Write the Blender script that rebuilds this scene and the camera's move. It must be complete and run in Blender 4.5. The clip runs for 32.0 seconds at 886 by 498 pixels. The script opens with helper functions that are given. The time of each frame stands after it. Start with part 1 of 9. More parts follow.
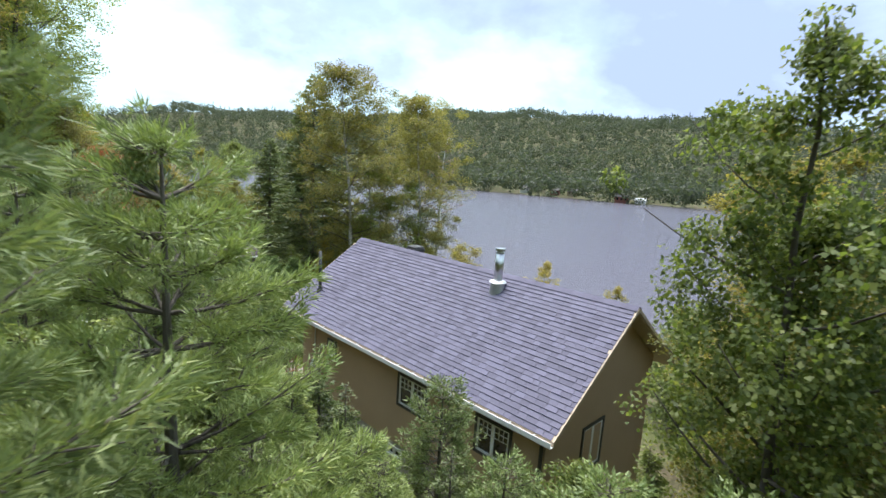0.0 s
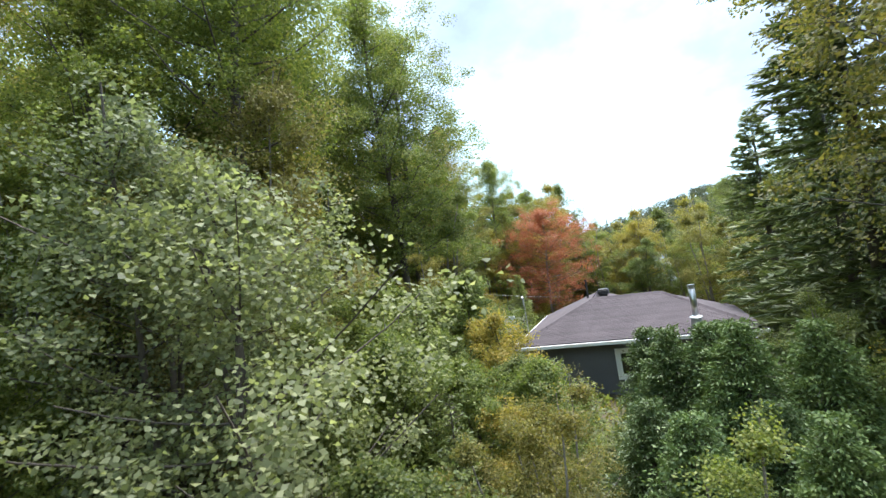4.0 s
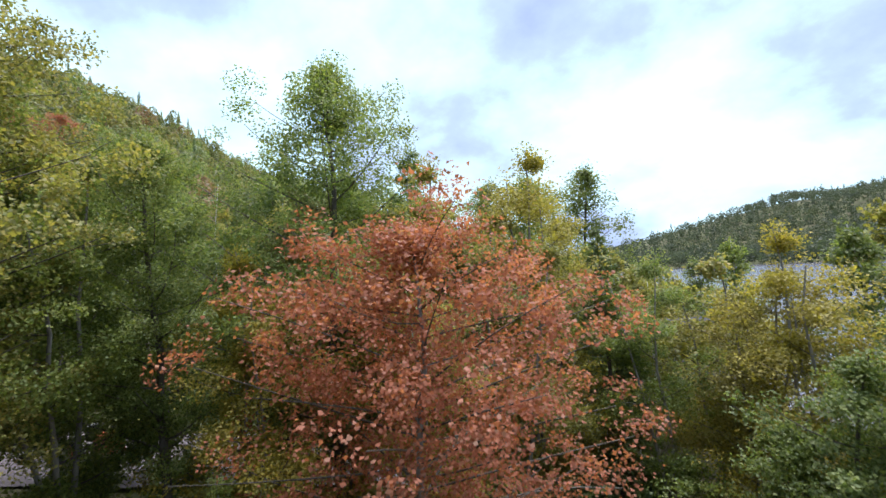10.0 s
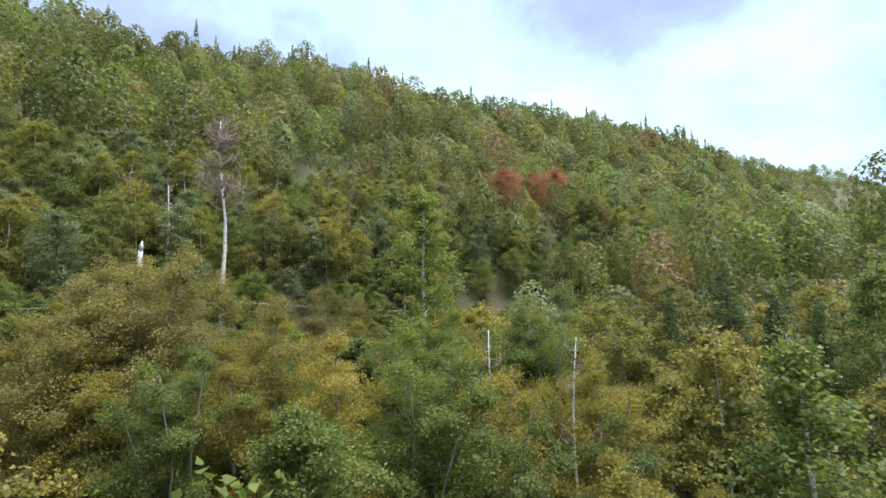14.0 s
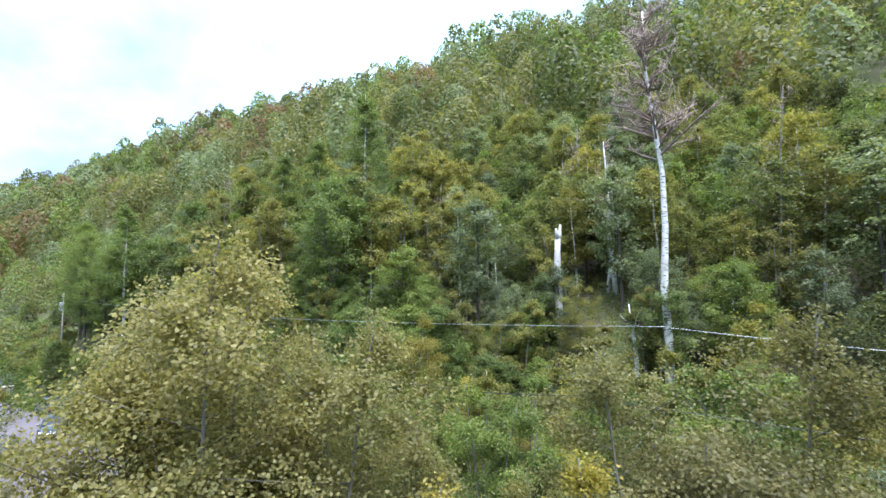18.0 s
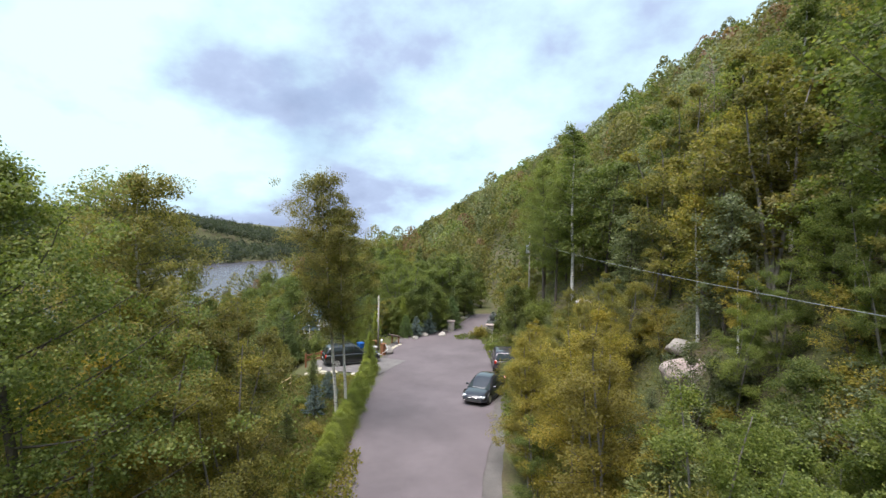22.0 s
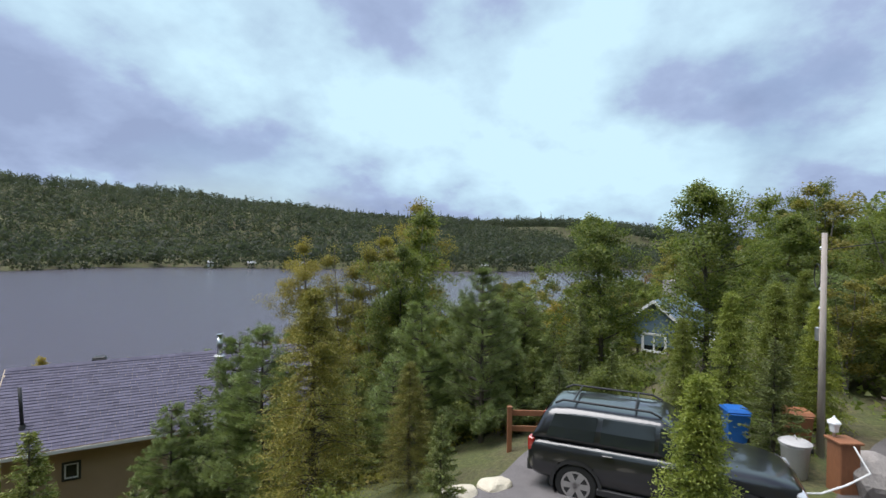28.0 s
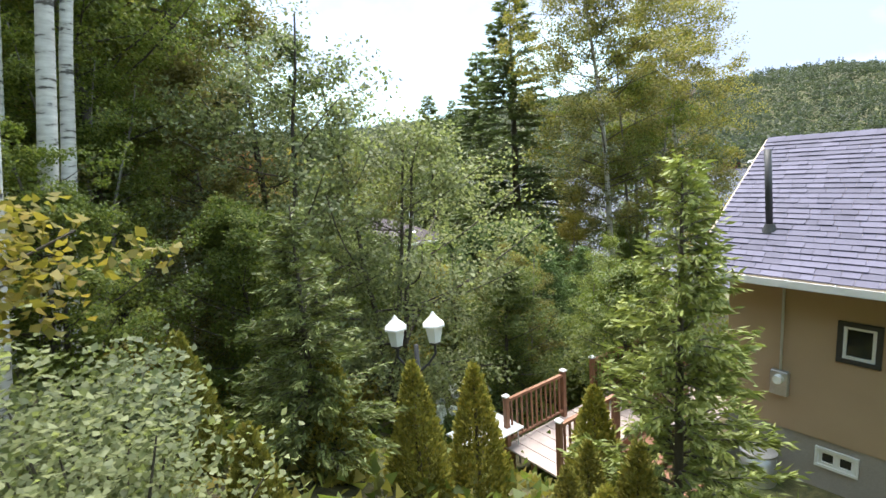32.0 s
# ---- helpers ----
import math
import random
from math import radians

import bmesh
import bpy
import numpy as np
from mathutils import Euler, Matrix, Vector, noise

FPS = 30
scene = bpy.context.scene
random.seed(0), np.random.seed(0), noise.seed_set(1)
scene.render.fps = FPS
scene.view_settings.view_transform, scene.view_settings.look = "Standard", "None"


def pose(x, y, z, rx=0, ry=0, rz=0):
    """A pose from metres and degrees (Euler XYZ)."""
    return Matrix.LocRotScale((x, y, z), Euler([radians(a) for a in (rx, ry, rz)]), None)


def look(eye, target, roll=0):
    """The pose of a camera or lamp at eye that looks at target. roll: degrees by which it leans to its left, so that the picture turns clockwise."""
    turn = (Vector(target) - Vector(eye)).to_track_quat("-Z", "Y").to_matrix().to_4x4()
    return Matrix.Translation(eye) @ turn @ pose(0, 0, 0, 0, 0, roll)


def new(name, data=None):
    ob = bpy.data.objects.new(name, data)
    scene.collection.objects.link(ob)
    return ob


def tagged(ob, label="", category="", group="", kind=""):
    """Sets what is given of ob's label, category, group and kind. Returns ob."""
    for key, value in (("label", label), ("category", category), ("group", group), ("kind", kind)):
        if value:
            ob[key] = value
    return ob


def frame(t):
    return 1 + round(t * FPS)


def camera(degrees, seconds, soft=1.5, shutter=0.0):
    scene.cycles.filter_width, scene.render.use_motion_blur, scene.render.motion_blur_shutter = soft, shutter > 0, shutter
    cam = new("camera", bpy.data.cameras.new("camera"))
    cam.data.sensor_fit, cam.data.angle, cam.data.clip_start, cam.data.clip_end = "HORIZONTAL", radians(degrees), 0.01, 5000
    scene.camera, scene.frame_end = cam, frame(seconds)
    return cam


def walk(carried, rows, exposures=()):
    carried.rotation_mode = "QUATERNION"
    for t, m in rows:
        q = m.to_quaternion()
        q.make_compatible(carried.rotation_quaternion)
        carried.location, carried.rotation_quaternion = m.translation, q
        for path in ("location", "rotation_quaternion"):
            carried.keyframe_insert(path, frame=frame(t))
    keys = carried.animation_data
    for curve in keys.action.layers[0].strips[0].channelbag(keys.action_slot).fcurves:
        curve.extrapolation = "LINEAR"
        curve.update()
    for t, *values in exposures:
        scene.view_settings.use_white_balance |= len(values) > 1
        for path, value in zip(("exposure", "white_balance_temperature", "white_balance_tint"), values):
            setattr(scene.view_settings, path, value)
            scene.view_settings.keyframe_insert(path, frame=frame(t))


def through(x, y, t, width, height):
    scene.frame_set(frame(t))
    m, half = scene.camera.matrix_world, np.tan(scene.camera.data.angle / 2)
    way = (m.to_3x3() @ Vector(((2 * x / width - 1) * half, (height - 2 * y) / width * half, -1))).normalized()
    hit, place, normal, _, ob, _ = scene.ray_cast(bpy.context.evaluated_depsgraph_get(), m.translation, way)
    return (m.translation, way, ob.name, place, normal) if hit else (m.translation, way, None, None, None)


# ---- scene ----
cam = camera(84.1, 32.0, 1.5, 0.1)
PATH = [
    (0, pose(0.130, 7.473, 8.520, 80.53, -3.77, 6.92)),
    (0.5, pose(0.169, 10.245, 7.576, 81.01, -2.76, 16.10)),
    (1, pose(-0.066, 13.179, 6.755, 84.15, -0.90, 29.93)),
    (1.5, pose(-0.930, 16.129, 6.138, 87.20, 1.51, 43.52)),
    (2, pose(-1.990, 18.505, 5.260, 91.30, 3.62, 54.12)),
    (2.5, pose(-3.261, 20.264, 4.395, 93.87, 4.89, 60.07)),
    (4.5, pose(-7.267, 24.612, 4.994, 92.39, 8.77, 63.41)),
    (5, pose(-8.853, 25.984, 5.065, 91.98, 9.20, 62.51)),
    (5.5, pose(-10.608, 27.672, 4.995, 91.54, 9.23, 62.02)),
    (6, pose(-12.420, 29.427, 4.889, 91.24, 9.21, 61.88)),
    (6.5, pose(-14.214, 31.201, 4.749, 90.84, 9.20, 61.86)),
    (7, pose(-16.110, 33.059, 4.484, 90.89, 9.12, 62.15)),
    (7.5, pose(-18.100, 34.869, 4.360, 90.76, 8.66, 62.35)),
    (8, pose(-19.929, 36.629, 4.372, 90.79, 8.51, 62.92)),
    (8.5, pose(-21.927, 38.365, 4.518, 90.97, 8.29, 63.47)),
    (9, pose(-23.373, 40.100, 5.107, 91.59, 7.60, 64.61)),
    (9.5, pose(-24.529, 41.990, 6.011, 92.22, 6.37, 66.62)),
    (10, pose(-25.988, 43.409, 7.454, 93.05, 4.90, 69.59)),
    (10.5, pose(-28.179, 44.738, 8.659, 93.96, 3.70, 73.19)),
    (11, pose(-29.679, 45.692, 10.282, 94.55, 3.54, 77.56)),
    (11.5, pose(-30.933, 46.693, 11.748, 95.00, 4.08, 84.41)),
    (12, pose(-31.881, 47.093, 12.386, 95.95, 3.99, 92.36)),
    (12.5, pose(-33.159, 47.684, 13.238, 96.44, 3.76, 101.06)),
    (13, pose(-34.683, 48.196, 13.736, 96.91, 3.09, 109.85)),
    (13.5, pose(-36.142, 48.348, 14.184, 96.89, 1.97, 117.78)),
    (14, pose(-37.625, 48.045, 14.561, 96.73, 1.22, 125.23)),
    (14.5, pose(-38.943, 47.350, 14.812, 96.51, 0.88, 132.51)),
    (15, pose(-40.174, 46.349, 15.050, 96.18, 0.80, 139.76)),
    (15.5, pose(-41.544, 44.925, 15.354, 96.14, 1.11, 146.74)),
    (17.5, pose(-54.157, 35.761, 16.368, 95.77, 0.13, -177.44)),
    (18, pose(-54.031, 33.418, 16.734, 94.94, 0.39, -172.59)),
    (18.5, pose(-53.650, 31.069, 17.028, 94.33, 0.30, -168.01)),
    (19, pose(-52.985, 28.510, 17.304, 94.07, -0.27, -162.79)),
    (19.5, pose(-52.313, 26.062, 17.495, 93.54, -0.80, -155.92)),
    (20, pose(-51.324, 23.541, 17.571, 92.59, -1.46, -148.08)),
    (20.5, pose(-50.637, 21.491, 17.915, 91.10, -1.85, -138.83)),
    (21, pose(-49.738, 18.956, 17.918, 89.63, -1.20, -130.38)),
    (21.5, pose(-48.248, 17.255, 17.256, 89.12, -1.10, -123.36)),
    (22, pose(-46.394, 15.596, 16.409, 88.67, -0.95, -117.12)),
    (22.5, pose(-44.389, 13.952, 15.452, 88.55, -0.55, -112.06)),
    (23, pose(-42.242, 12.517, 14.702, 88.36, 0.25, -108.04)),
    (23.5, pose(-39.793, 11.208, 13.843, 88.37, 0.87, -104.52)),
    (24, pose(-37.310, 9.909, 13.198, 88.19, 1.56, -101.20)),
    (24.5, pose(-34.809, 8.689, 12.554, 88.16, 2.09, -97.93)),
    (25, pose(-32.200, 7.562, 11.879, 88.49, 2.28, -94.77)),
    (25.5, pose(-29.673, 6.332, 11.373, 88.90, 2.54, -90.84)),
    (27.5, pose(-19.490, 4.325, 10.808, 88.80, 0.69, -75.13)),
    (28, pose(-16.716, 4.007, 10.520, 89.46, -0.75, -68.45)),
    (28.5, pose(-13.915, 3.946, 10.165, 89.97, -2.77, -60.23)),
    (29, pose(-11.373, 4.869, 9.843, 89.63, -5.70, -50.09)),
    (29.5, pose(-9.524, 5.643, 9.547, 88.74, -8.89, -32.91)),
    (30, pose(-7.014, 7.793, 8.648, 85.58, -10.02, -7.80)),
    (30.5, pose(-6.858, 9.044, 8.059, 81.42, -7.02, 9.59)),
    (31, pose(-7.194, 10.815, 7.448, 79.23, -2.63, 19.01)),
    (31.5, pose(-8.200, 12.740, 6.480, 79.90, 0.70, 19.10)),
    (32, pose(-9.457, 14.160, 5.333, 80.62, 3.81, 14.55)),
]
EXPOSURES = [(0.0, 1.05, 6150, 10), (1.3, 0.55, 6350, 14), (2.5, 0.5, 6350, 14), (4.5, 1.5, 5950, 10), (8.0, 1.6, 5950, 10), (9.5, 1.3, 5950, 11), (11.0, 0.15, 6100, 15), (13.0, 0.1, 6100, 14), (13.7, 0.5, 6200, 12), (14.5, 1.1, 5700, 10), (16.5, 1.3, 5350, 11), (19.3, 1.1, 5550, 9),
             (20.5, 0.6, 6200, 10), (23.0, 0.55, 6400, 12), (25.0, 0.65, 6400, 12), (27.5, 0.2, 6150, 13), (29.8, 0.1, 6100, 14), (30.6, 0.65, 6200, 9), (31.2, 1.3, 6350, 9), (32.0, 1.55, 6350, 9)]
walk(cam, PATH, EXPOSURES)

CLOUDS = 0.60
# ---- sky, sun, exposure ----
CLOUD_SHIFT = (3.1, 1.7, 0.0)
world = bpy.data.worlds.new("sky")
scene.world = world
world.use_nodes = True
wn, wl = world.node_tree.nodes, world.node_tree.links
wn.clear()
SUN_AZ, SUN_EL = 110.0, 70.0     # degrees; azimuth from +x towards +y
sky = wn.new("ShaderNodeTexSky")
sky.sky_type, sky.sun_disc = "NISHITA", False
sky.sun_elevation, sky.sun_rotation = radians(SUN_EL), radians(90 - SUN_AZ)
sky.air_density, sky.dust_density = 1.0, 1.6
coord = wn.new("ShaderNodeTexCoord")
# clouds lie on a flat layer overhead
apart, lift, flatten = wn.new("ShaderNodeSeparateXYZ"), wn.new("ShaderNodeMath"), wn.new("ShaderNodeVectorMath")
lift.operation, lift.inputs[1].default_value, lift.use_clamp = "ADD", 0.52, False
floor_ = wn.new("ShaderNodeMath")
floor_.operation, floor_.inputs[1].default_value = "MAXIMUM", 0.16
three = wn.new("ShaderNodeCombineXYZ")
flatten.operation = "DIVIDE"
stretch = wn.new("ShaderNodeMapping")
stretch.inputs["Location"].default_value = CLOUD_SHIFT
for a, b in ((coord.outputs["Generated"], apart.inputs[0]), (apart.outputs["Z"], lift.inputs[0]), (lift.outputs[0], floor_.inputs[0]), (coord.outputs["Generated"], flatten.inputs[0]), (three.outputs[0], flatten.inputs[1]), (flatten.outputs[0], stretch.inputs["Vector"]),
             (floor_.outputs[0], three.inputs[0]), (floor_.outputs[0], three.inputs[1]), (floor_.outputs[0], three.inputs[2])):
    wl.new(a, b)
cloud = wn.new("ShaderNodeTexNoise")
cloud.inputs["Scale"].default_value, cloud.inputs["Detail"].default_value = 0.9, 8.0
cloud.inputs["Roughness"].default_value, cloud.inputs["Distortion"].default_value = 0.52, 0.0
cover = wn.new("ShaderNodeValToRGB")
cover.color_ramp.elements[0].position, cover.color_ramp.elements[1].position = 0.24, 0.42
shade = wn.new("ShaderNodeTexNoise")
shade.inputs["Scale"].default_value, shade.inputs["Detail"].default_value, shade.inputs["Roughness"].default_value = 1.9, 8.0, 0.54
tone = wn.new("ShaderNodeValToRGB")
tone.color_ramp.elements[0].position, tone.color_ramp.elements[0].color = 0.36, (0.50, 0.61, 0.86, 1)
tone.color_ramp.elements[1].position, tone.color_ramp.elements[1].color = 0.60, (1.00, 1.36, 1.46, 1)
for stop, colour in ((0.44, (0.62, 0.76, 1.03, 1)), (0.50, (0.78, 1.04, 1.20, 1))):
    tone_mid = tone.color_ramp.elements.new(stop)
    tone_mid.color = colour
skyback, cloudback, blend, world_out = (wn.new(n) for n in ("ShaderNodeBackground", "ShaderNodeBackground", "ShaderNodeMixShader", "ShaderNodeOutputWorld"))
skyback.inputs["Strength"].default_value = 0.11
cloudback.inputs["Strength"].default_value = CLOUDS
for a, b in ((stretch.outputs["Vector"], cloud.inputs["Vector"]), (stretch.outputs["Vector"], shade.inputs["Vector"]),
             (cloud.outputs["Fac"], cover.inputs["Fac"]), (shade.outputs["Fac"], tone.inputs["Fac"]), (sky.outputs["Color"], skyback.inputs["Color"]),
             (tone.outputs["Color"], cloudback.inputs["Color"]), (cover.outputs["Color"], blend.inputs["Fac"]), (skyback.outputs[0], blend.inputs[1]),
             (cloudback.outputs[0], blend.inputs[2]), (blend.outputs[0], world_out.inputs["Surface"])):
    wl.new(a, b)
sun_data = bpy.data.lights.new("sun", "SUN")
sun_data.energy, sun_data.angle, sun_data.color = 4.6, radians(50), (1.0, 0.95, 0.88)
sun = new("sun", sun_data)
ca, ce = radians(SUN_AZ), radians(SUN_EL)
sun.matrix_world = look((60 * math.cos(ca) * math.cos(ce), 60 * math.sin(ca) * math.cos(ce), 60 * math.sin(ce)), (0, 0, 0))

# ---- plan ----
# u runs along the shore and the hill's foot, v from the hill towards the lake
UX, UY, VX, VY = 0.927, -0.375, 0.375, 0.927
LAKE = -4.0


def xy(u, v):
    return UX * u + VX * v, UY * u + VY * v


def uv(x, y):
    return UX * x + UY * y, VX * x + VY * y


def smooth(a, b, x):
    k = np.clip((np.asarray(x, float) - a) / (b - a), 0, 1)
    return k * k * (3 - 2 * k)


def wobble(u, v, size, seed=0.0):
    """A cheap even noise, about -1 to 1."""
    a, b = u / size + seed, v / size - 1.7 * seed
    return (np.sin(1.3 * a + 2.1 * b) + np.sin(2.7 * a - 1.1 * b + 1.3) + np.sin(-1.9 * a + 3.3 * b + 0.7) + np.sin(4.3 * a + 3.7 * b)) / 4


FAR_U = [-900, -600, -450, -170, -44, 45, 81, 124, 184, 310, 430, 700]
FAR_V = [40, 60, 230, 272, 277, 300, 283, 240, 165, 115, 60, 40]


def height(u, v):
    """The ground's height; u and v may be arrays."""
    u, v = np.asarray(u, float), np.asarray(v, float)
    east = np.interp(v, [-11, 3.5, 7, 11, 14, 17, 24, 33, 42, 46, 52, 80], [5.8, 5.7, 4.4, 2.7, 1.15, -0.5, -0.75, -1.5, -3.3, -4.15, -5.5, -7])
    west = np.interp(v, [-11, 0, 10, 18, 23, 28, 33, 40, 46, 52, 80], [5.8, 5.4, 4.2, 3.0, 1.2, -0.6, -0.9, -2.5, -4.15, -5.5, -7])
    k = smooth(-44, -24, u)
    z = east * k + west * (1 - k)
    up = np.maximum(-12.5 - 7 * smooth(0, 8, u) - v, 0)
    bank = 6.5 * smooth(0, 7, up) * (0.75 + 0.25 * wobble(u, v, 9, 3))
    hill = np.interp(up, [0, 7, 60, 100, 138, 175, 260, 1500], [0, 2.5, 38, 68, 88, 90, 70, 40])
    ridge = 1 - 0.10 * smooth(40, 260, u) + 0.14 * smooth(-150, -350, u) + 0.2 * smooth(-350, -650, u) + 0.05 * wobble(u, 0 * v, 55, 1) - 0.09 * np.exp(-((u + 62) / 42) ** 2)
    z = z + bank + hill * ridge + 0.06 * up ** 0.8 * wobble(u, v, 13, 2)
    z = z + 12 * smooth(-75, -130, u) * smooth(44, 12, v) * smooth(-60, -12, v)
    shore = np.interp(u, FAR_U, FAR_V)
    s = v - shore
    crest = np.interp(u, [-900, -500, -330, -170, 0, 150, 300, 500, 900], [44, 68, 82, 80, 78, 60, 43, 36, 50])
    far = -4.6 + 2.2 * smooth(0, 10, s) + crest * smooth(8, 420, s) * (1 + 0.10 * wobble(u, v, 75, 5)) - 14 * smooth(430, 1200, s)
    far = np.where(s > 0, far, -7.0 + 0 * s)
    ends = np.where((v > 30) & ((u > 430) | (u < -600)), np.where(u > 0, 34, 14) * smooth(30, 300, v) - 2, -50)
    z = np.where(v > 46, np.maximum(np.maximum(np.where(v > 80, -7, z), far), ends), z)
    small = 0.10 * wobble(u, v, 1.7, 0.3) + 0.16 * wobble(u, v, 4.1, 0.9)
    flat = smooth(-1, 2.5, v) + smooth(-11.5, -13.5, v)
    return z + small * np.clip(flat, 0, 1) * np.where(v > 46, 0.3, 1)


def ground_at(x, y):
    return float(height(*uv(x, y)))


# ---- meshes ----
class Shape:
    """Gathers vertices and faces, then becomes one mesh."""

    def __init__(self):
        self.v, self.f, self.n = [], [], 0

    def add(self, verts, faces):
        verts = np.asarray(verts, float).reshape(-1, 3)
        self.v.append(verts)
        self.f.extend([tuple(i + self.n for i in f) for f in faces])
        self.n += len(verts)
        return self

    def box(self, x0, y0, z0, x1, y1, z1, c=0.0):
        """A box; c chamfers its upright edges."""
        if c <= 0:
            p = [(x, y, z) for z in (z0, z1) for x, y in ((x0, y0), (x1, y0), (x1, y1), (x0, y1))]
            return self.add(p, [(3, 2, 1, 0), (4, 5, 6, 7), (0, 1, 5, 4), (1, 2, 6, 5), (2, 3, 7, 6), (3, 0, 4, 7)])
        ring = [(x0 + c, y0), (x1 - c, y0), (x1, y0 + c), (x1, y1 - c), (x1 - c, y1), (x0 + c, y1), (x0, y1 - c), (x0, y0 + c)]
        inner = [(min(max(x, x0 + c), x1 - c), min(max(y, y0 + c), y1 - c)) for x, y in ring]
        p = [(x, y, z0) for x, y in ring] + [(x, y, z1 - c) for x, y in ring] + [(x, y, z1) for x, y in inner]
        f = [tuple(range(7, -1, -1)), tuple(range(16, 24))]
        for k in (0, 8):
            f += [(k + i, k + (i + 1) % 8, k + 8 + (i + 1) % 8, k + 8 + i) for i in range(8)]
        return self.add(p, f)

    def tube(self, points, radii, sides=8, caps=True):
        """A tube along points with a radius at each."""
        pts = np.asarray(points, float)
        radii = np.broadcast_to(np.asarray(radii, float), (len(pts),))
        way = np.gradient(pts, axis=0)
        way /= np.linalg.norm(way, axis=1)[:, None] + 1e-12
        ref = np.where(np.abs(way[:, 2:3]) > 0.9, [[1.0, 0, 0]], [[0, 0, 1.0]])
        a = np.cross(way, ref)
        a /= np.linalg.norm(a, axis=1)[:, None] + 1e-12
        for i in range(1, len(a)):
            a[i] = a[i - 1] - way[i] * (a[i - 1] @ way[i])
            a[i] /= np.linalg.norm(a[i]) + 1e-12
        b = np.cross(way, a)
        t = np.arange(sides) * 2 * np.pi / sides
        rings = pts[:, None] + radii[:, None, None] * (np.cos(t)[None, :, None] * a[:, None] + np.sin(t)[None, :, None] * b[:, None])
        n, f = len(pts), []
        for i in range(n - 1):
            for j in range(sides):
                k = (j + 1) % sides
                f.append((i * sides + j, i * sides + k, (i + 1) * sides + k, (i + 1) * sides + j))
        if caps:
            f += [tuple(range(sides - 1, -1, -1)), tuple(range((n - 1) * sides, n * sides))]
        return self.add(rings.reshape(-1, 3), f)

    def cylinder(self, x, y, z0, z1, r, sides=14, r1=None):
        return self.tube([(x, y, z0), (x, y, z1)], [r, r if r1 is None else r1], sides)

    def mesh(self, name, smooth_shade=False):
        me = bpy.data.meshes.new(name)
        verts = np.concatenate(self.v) if self.v else np.zeros((0, 3))
        me.from_pydata(verts.tolist(), [], self.f)
        if smooth_shade:
            me.polygons.foreach_set("use_smooth", np.ones(len(me.polygons), bool))
        me.update()
        return me


def quads_mesh(name, corners, smooth_shade=False):
    """A mesh of loose quads (or triangles) from an array of n x k x 3 corners."""
    n, k = corners.shape[:2]
    me = bpy.data.meshes.new(name)
    me.vertices.add(n * k)
    me.vertices.foreach_set("co", corners.astype(np.float32).ravel())
    me.loops.add(n * k)
    me.loops.foreach_set("vertex_index", np.arange(n * k, dtype=np.int32))
    me.polygons.add(n)
    me.polygons.foreach_set("loop_start", np.arange(0, n * k, k, dtype=np.int32))
    me.update(calc_edges=True)
    me.validate()
    return me


def part(name, shape, material, parent=None, label="", smooth_shade=False):
    """Links a shape or a mesh as one object, under a thing or a part if one is given."""
    me = shape if isinstance(shape, bpy.types.Mesh) else shape.mesh(name, smooth_shade)
    if material is not None and not me.materials:
        me.materials.append(material)
    ob = new(name, me)
    if parent is not None:
        ob.parent = parent
    return tagged(ob, label)


def thing(name, label, category, m=None, group="", kind=""):
    """An Empty at a thing's base, which its parts hang under."""
    ob = tagged(new(name), label, category, group, kind)
    ob.empty_display_size = 0.2
    if m is not None:
        ob.matrix_world = m
    return ob


# ---- materials ----
def material(name, build):
    mat = bpy.data.materials.new(name)
    mat.use_nodes = True
    nodes, links = mat.node_tree.nodes, mat.node_tree.links
    nodes.clear()
    out = nodes.new("ShaderNodeOutputMaterial")
    shader = build(nodes, links)
    links.new(shader, out.inputs["Surface"])
    return mat


def ramp(nodes, links, fac, stops):
    r = nodes.new("ShaderNodeValToRGB")
    els = r.color_ramp.elements
    while len(els) < len(stops):
        els.new(0.5)
    for e, (p, c) in zip(els, stops):
        e.position, e.color = p, (*c, 1)
    links.new(fac, r.inputs["Fac"])
    return r.outputs["Color"]


def noise_of(nodes, links, scale, detail=4.0, rough=0.55, space="Object", stretch=None):
    tc = nodes.new("ShaderNodeTexCoord")
    vec = tc.outputs[space]
    if stretch:
        mp = nodes.new("ShaderNodeMapping")
        mp.inputs["Scale"].default_value = stretch
        links.new(vec, mp.inputs["Vector"])
        vec = mp.outputs["Vector"]
    n = nodes.new("ShaderNodeTexNoise")
    n.inputs["Scale"].default_value, n.inputs["Detail"].default_value, n.inputs["Roughness"].default_value = scale, detail, rough
    links.new(vec, n.inputs["Vector"])
    return n.outputs["Fac"]


def mixed(nodes, links, fac, a, b, kind="MIX"):
    m = nodes.new("ShaderNodeMix")
    m.data_type, m.blend_type = "RGBA", kind
    for value, socket in ((fac, m.inputs[0]), (a, m.inputs[6]), (b, m.inputs[7])):
        if isinstance(value, bpy.types.NodeSocket):
            links.new(value, socket)
        elif isinstance(value, (int, float)):
            socket.default_value = value
        else:
            socket.default_value = (*value, 1)
    return m.outputs[2]


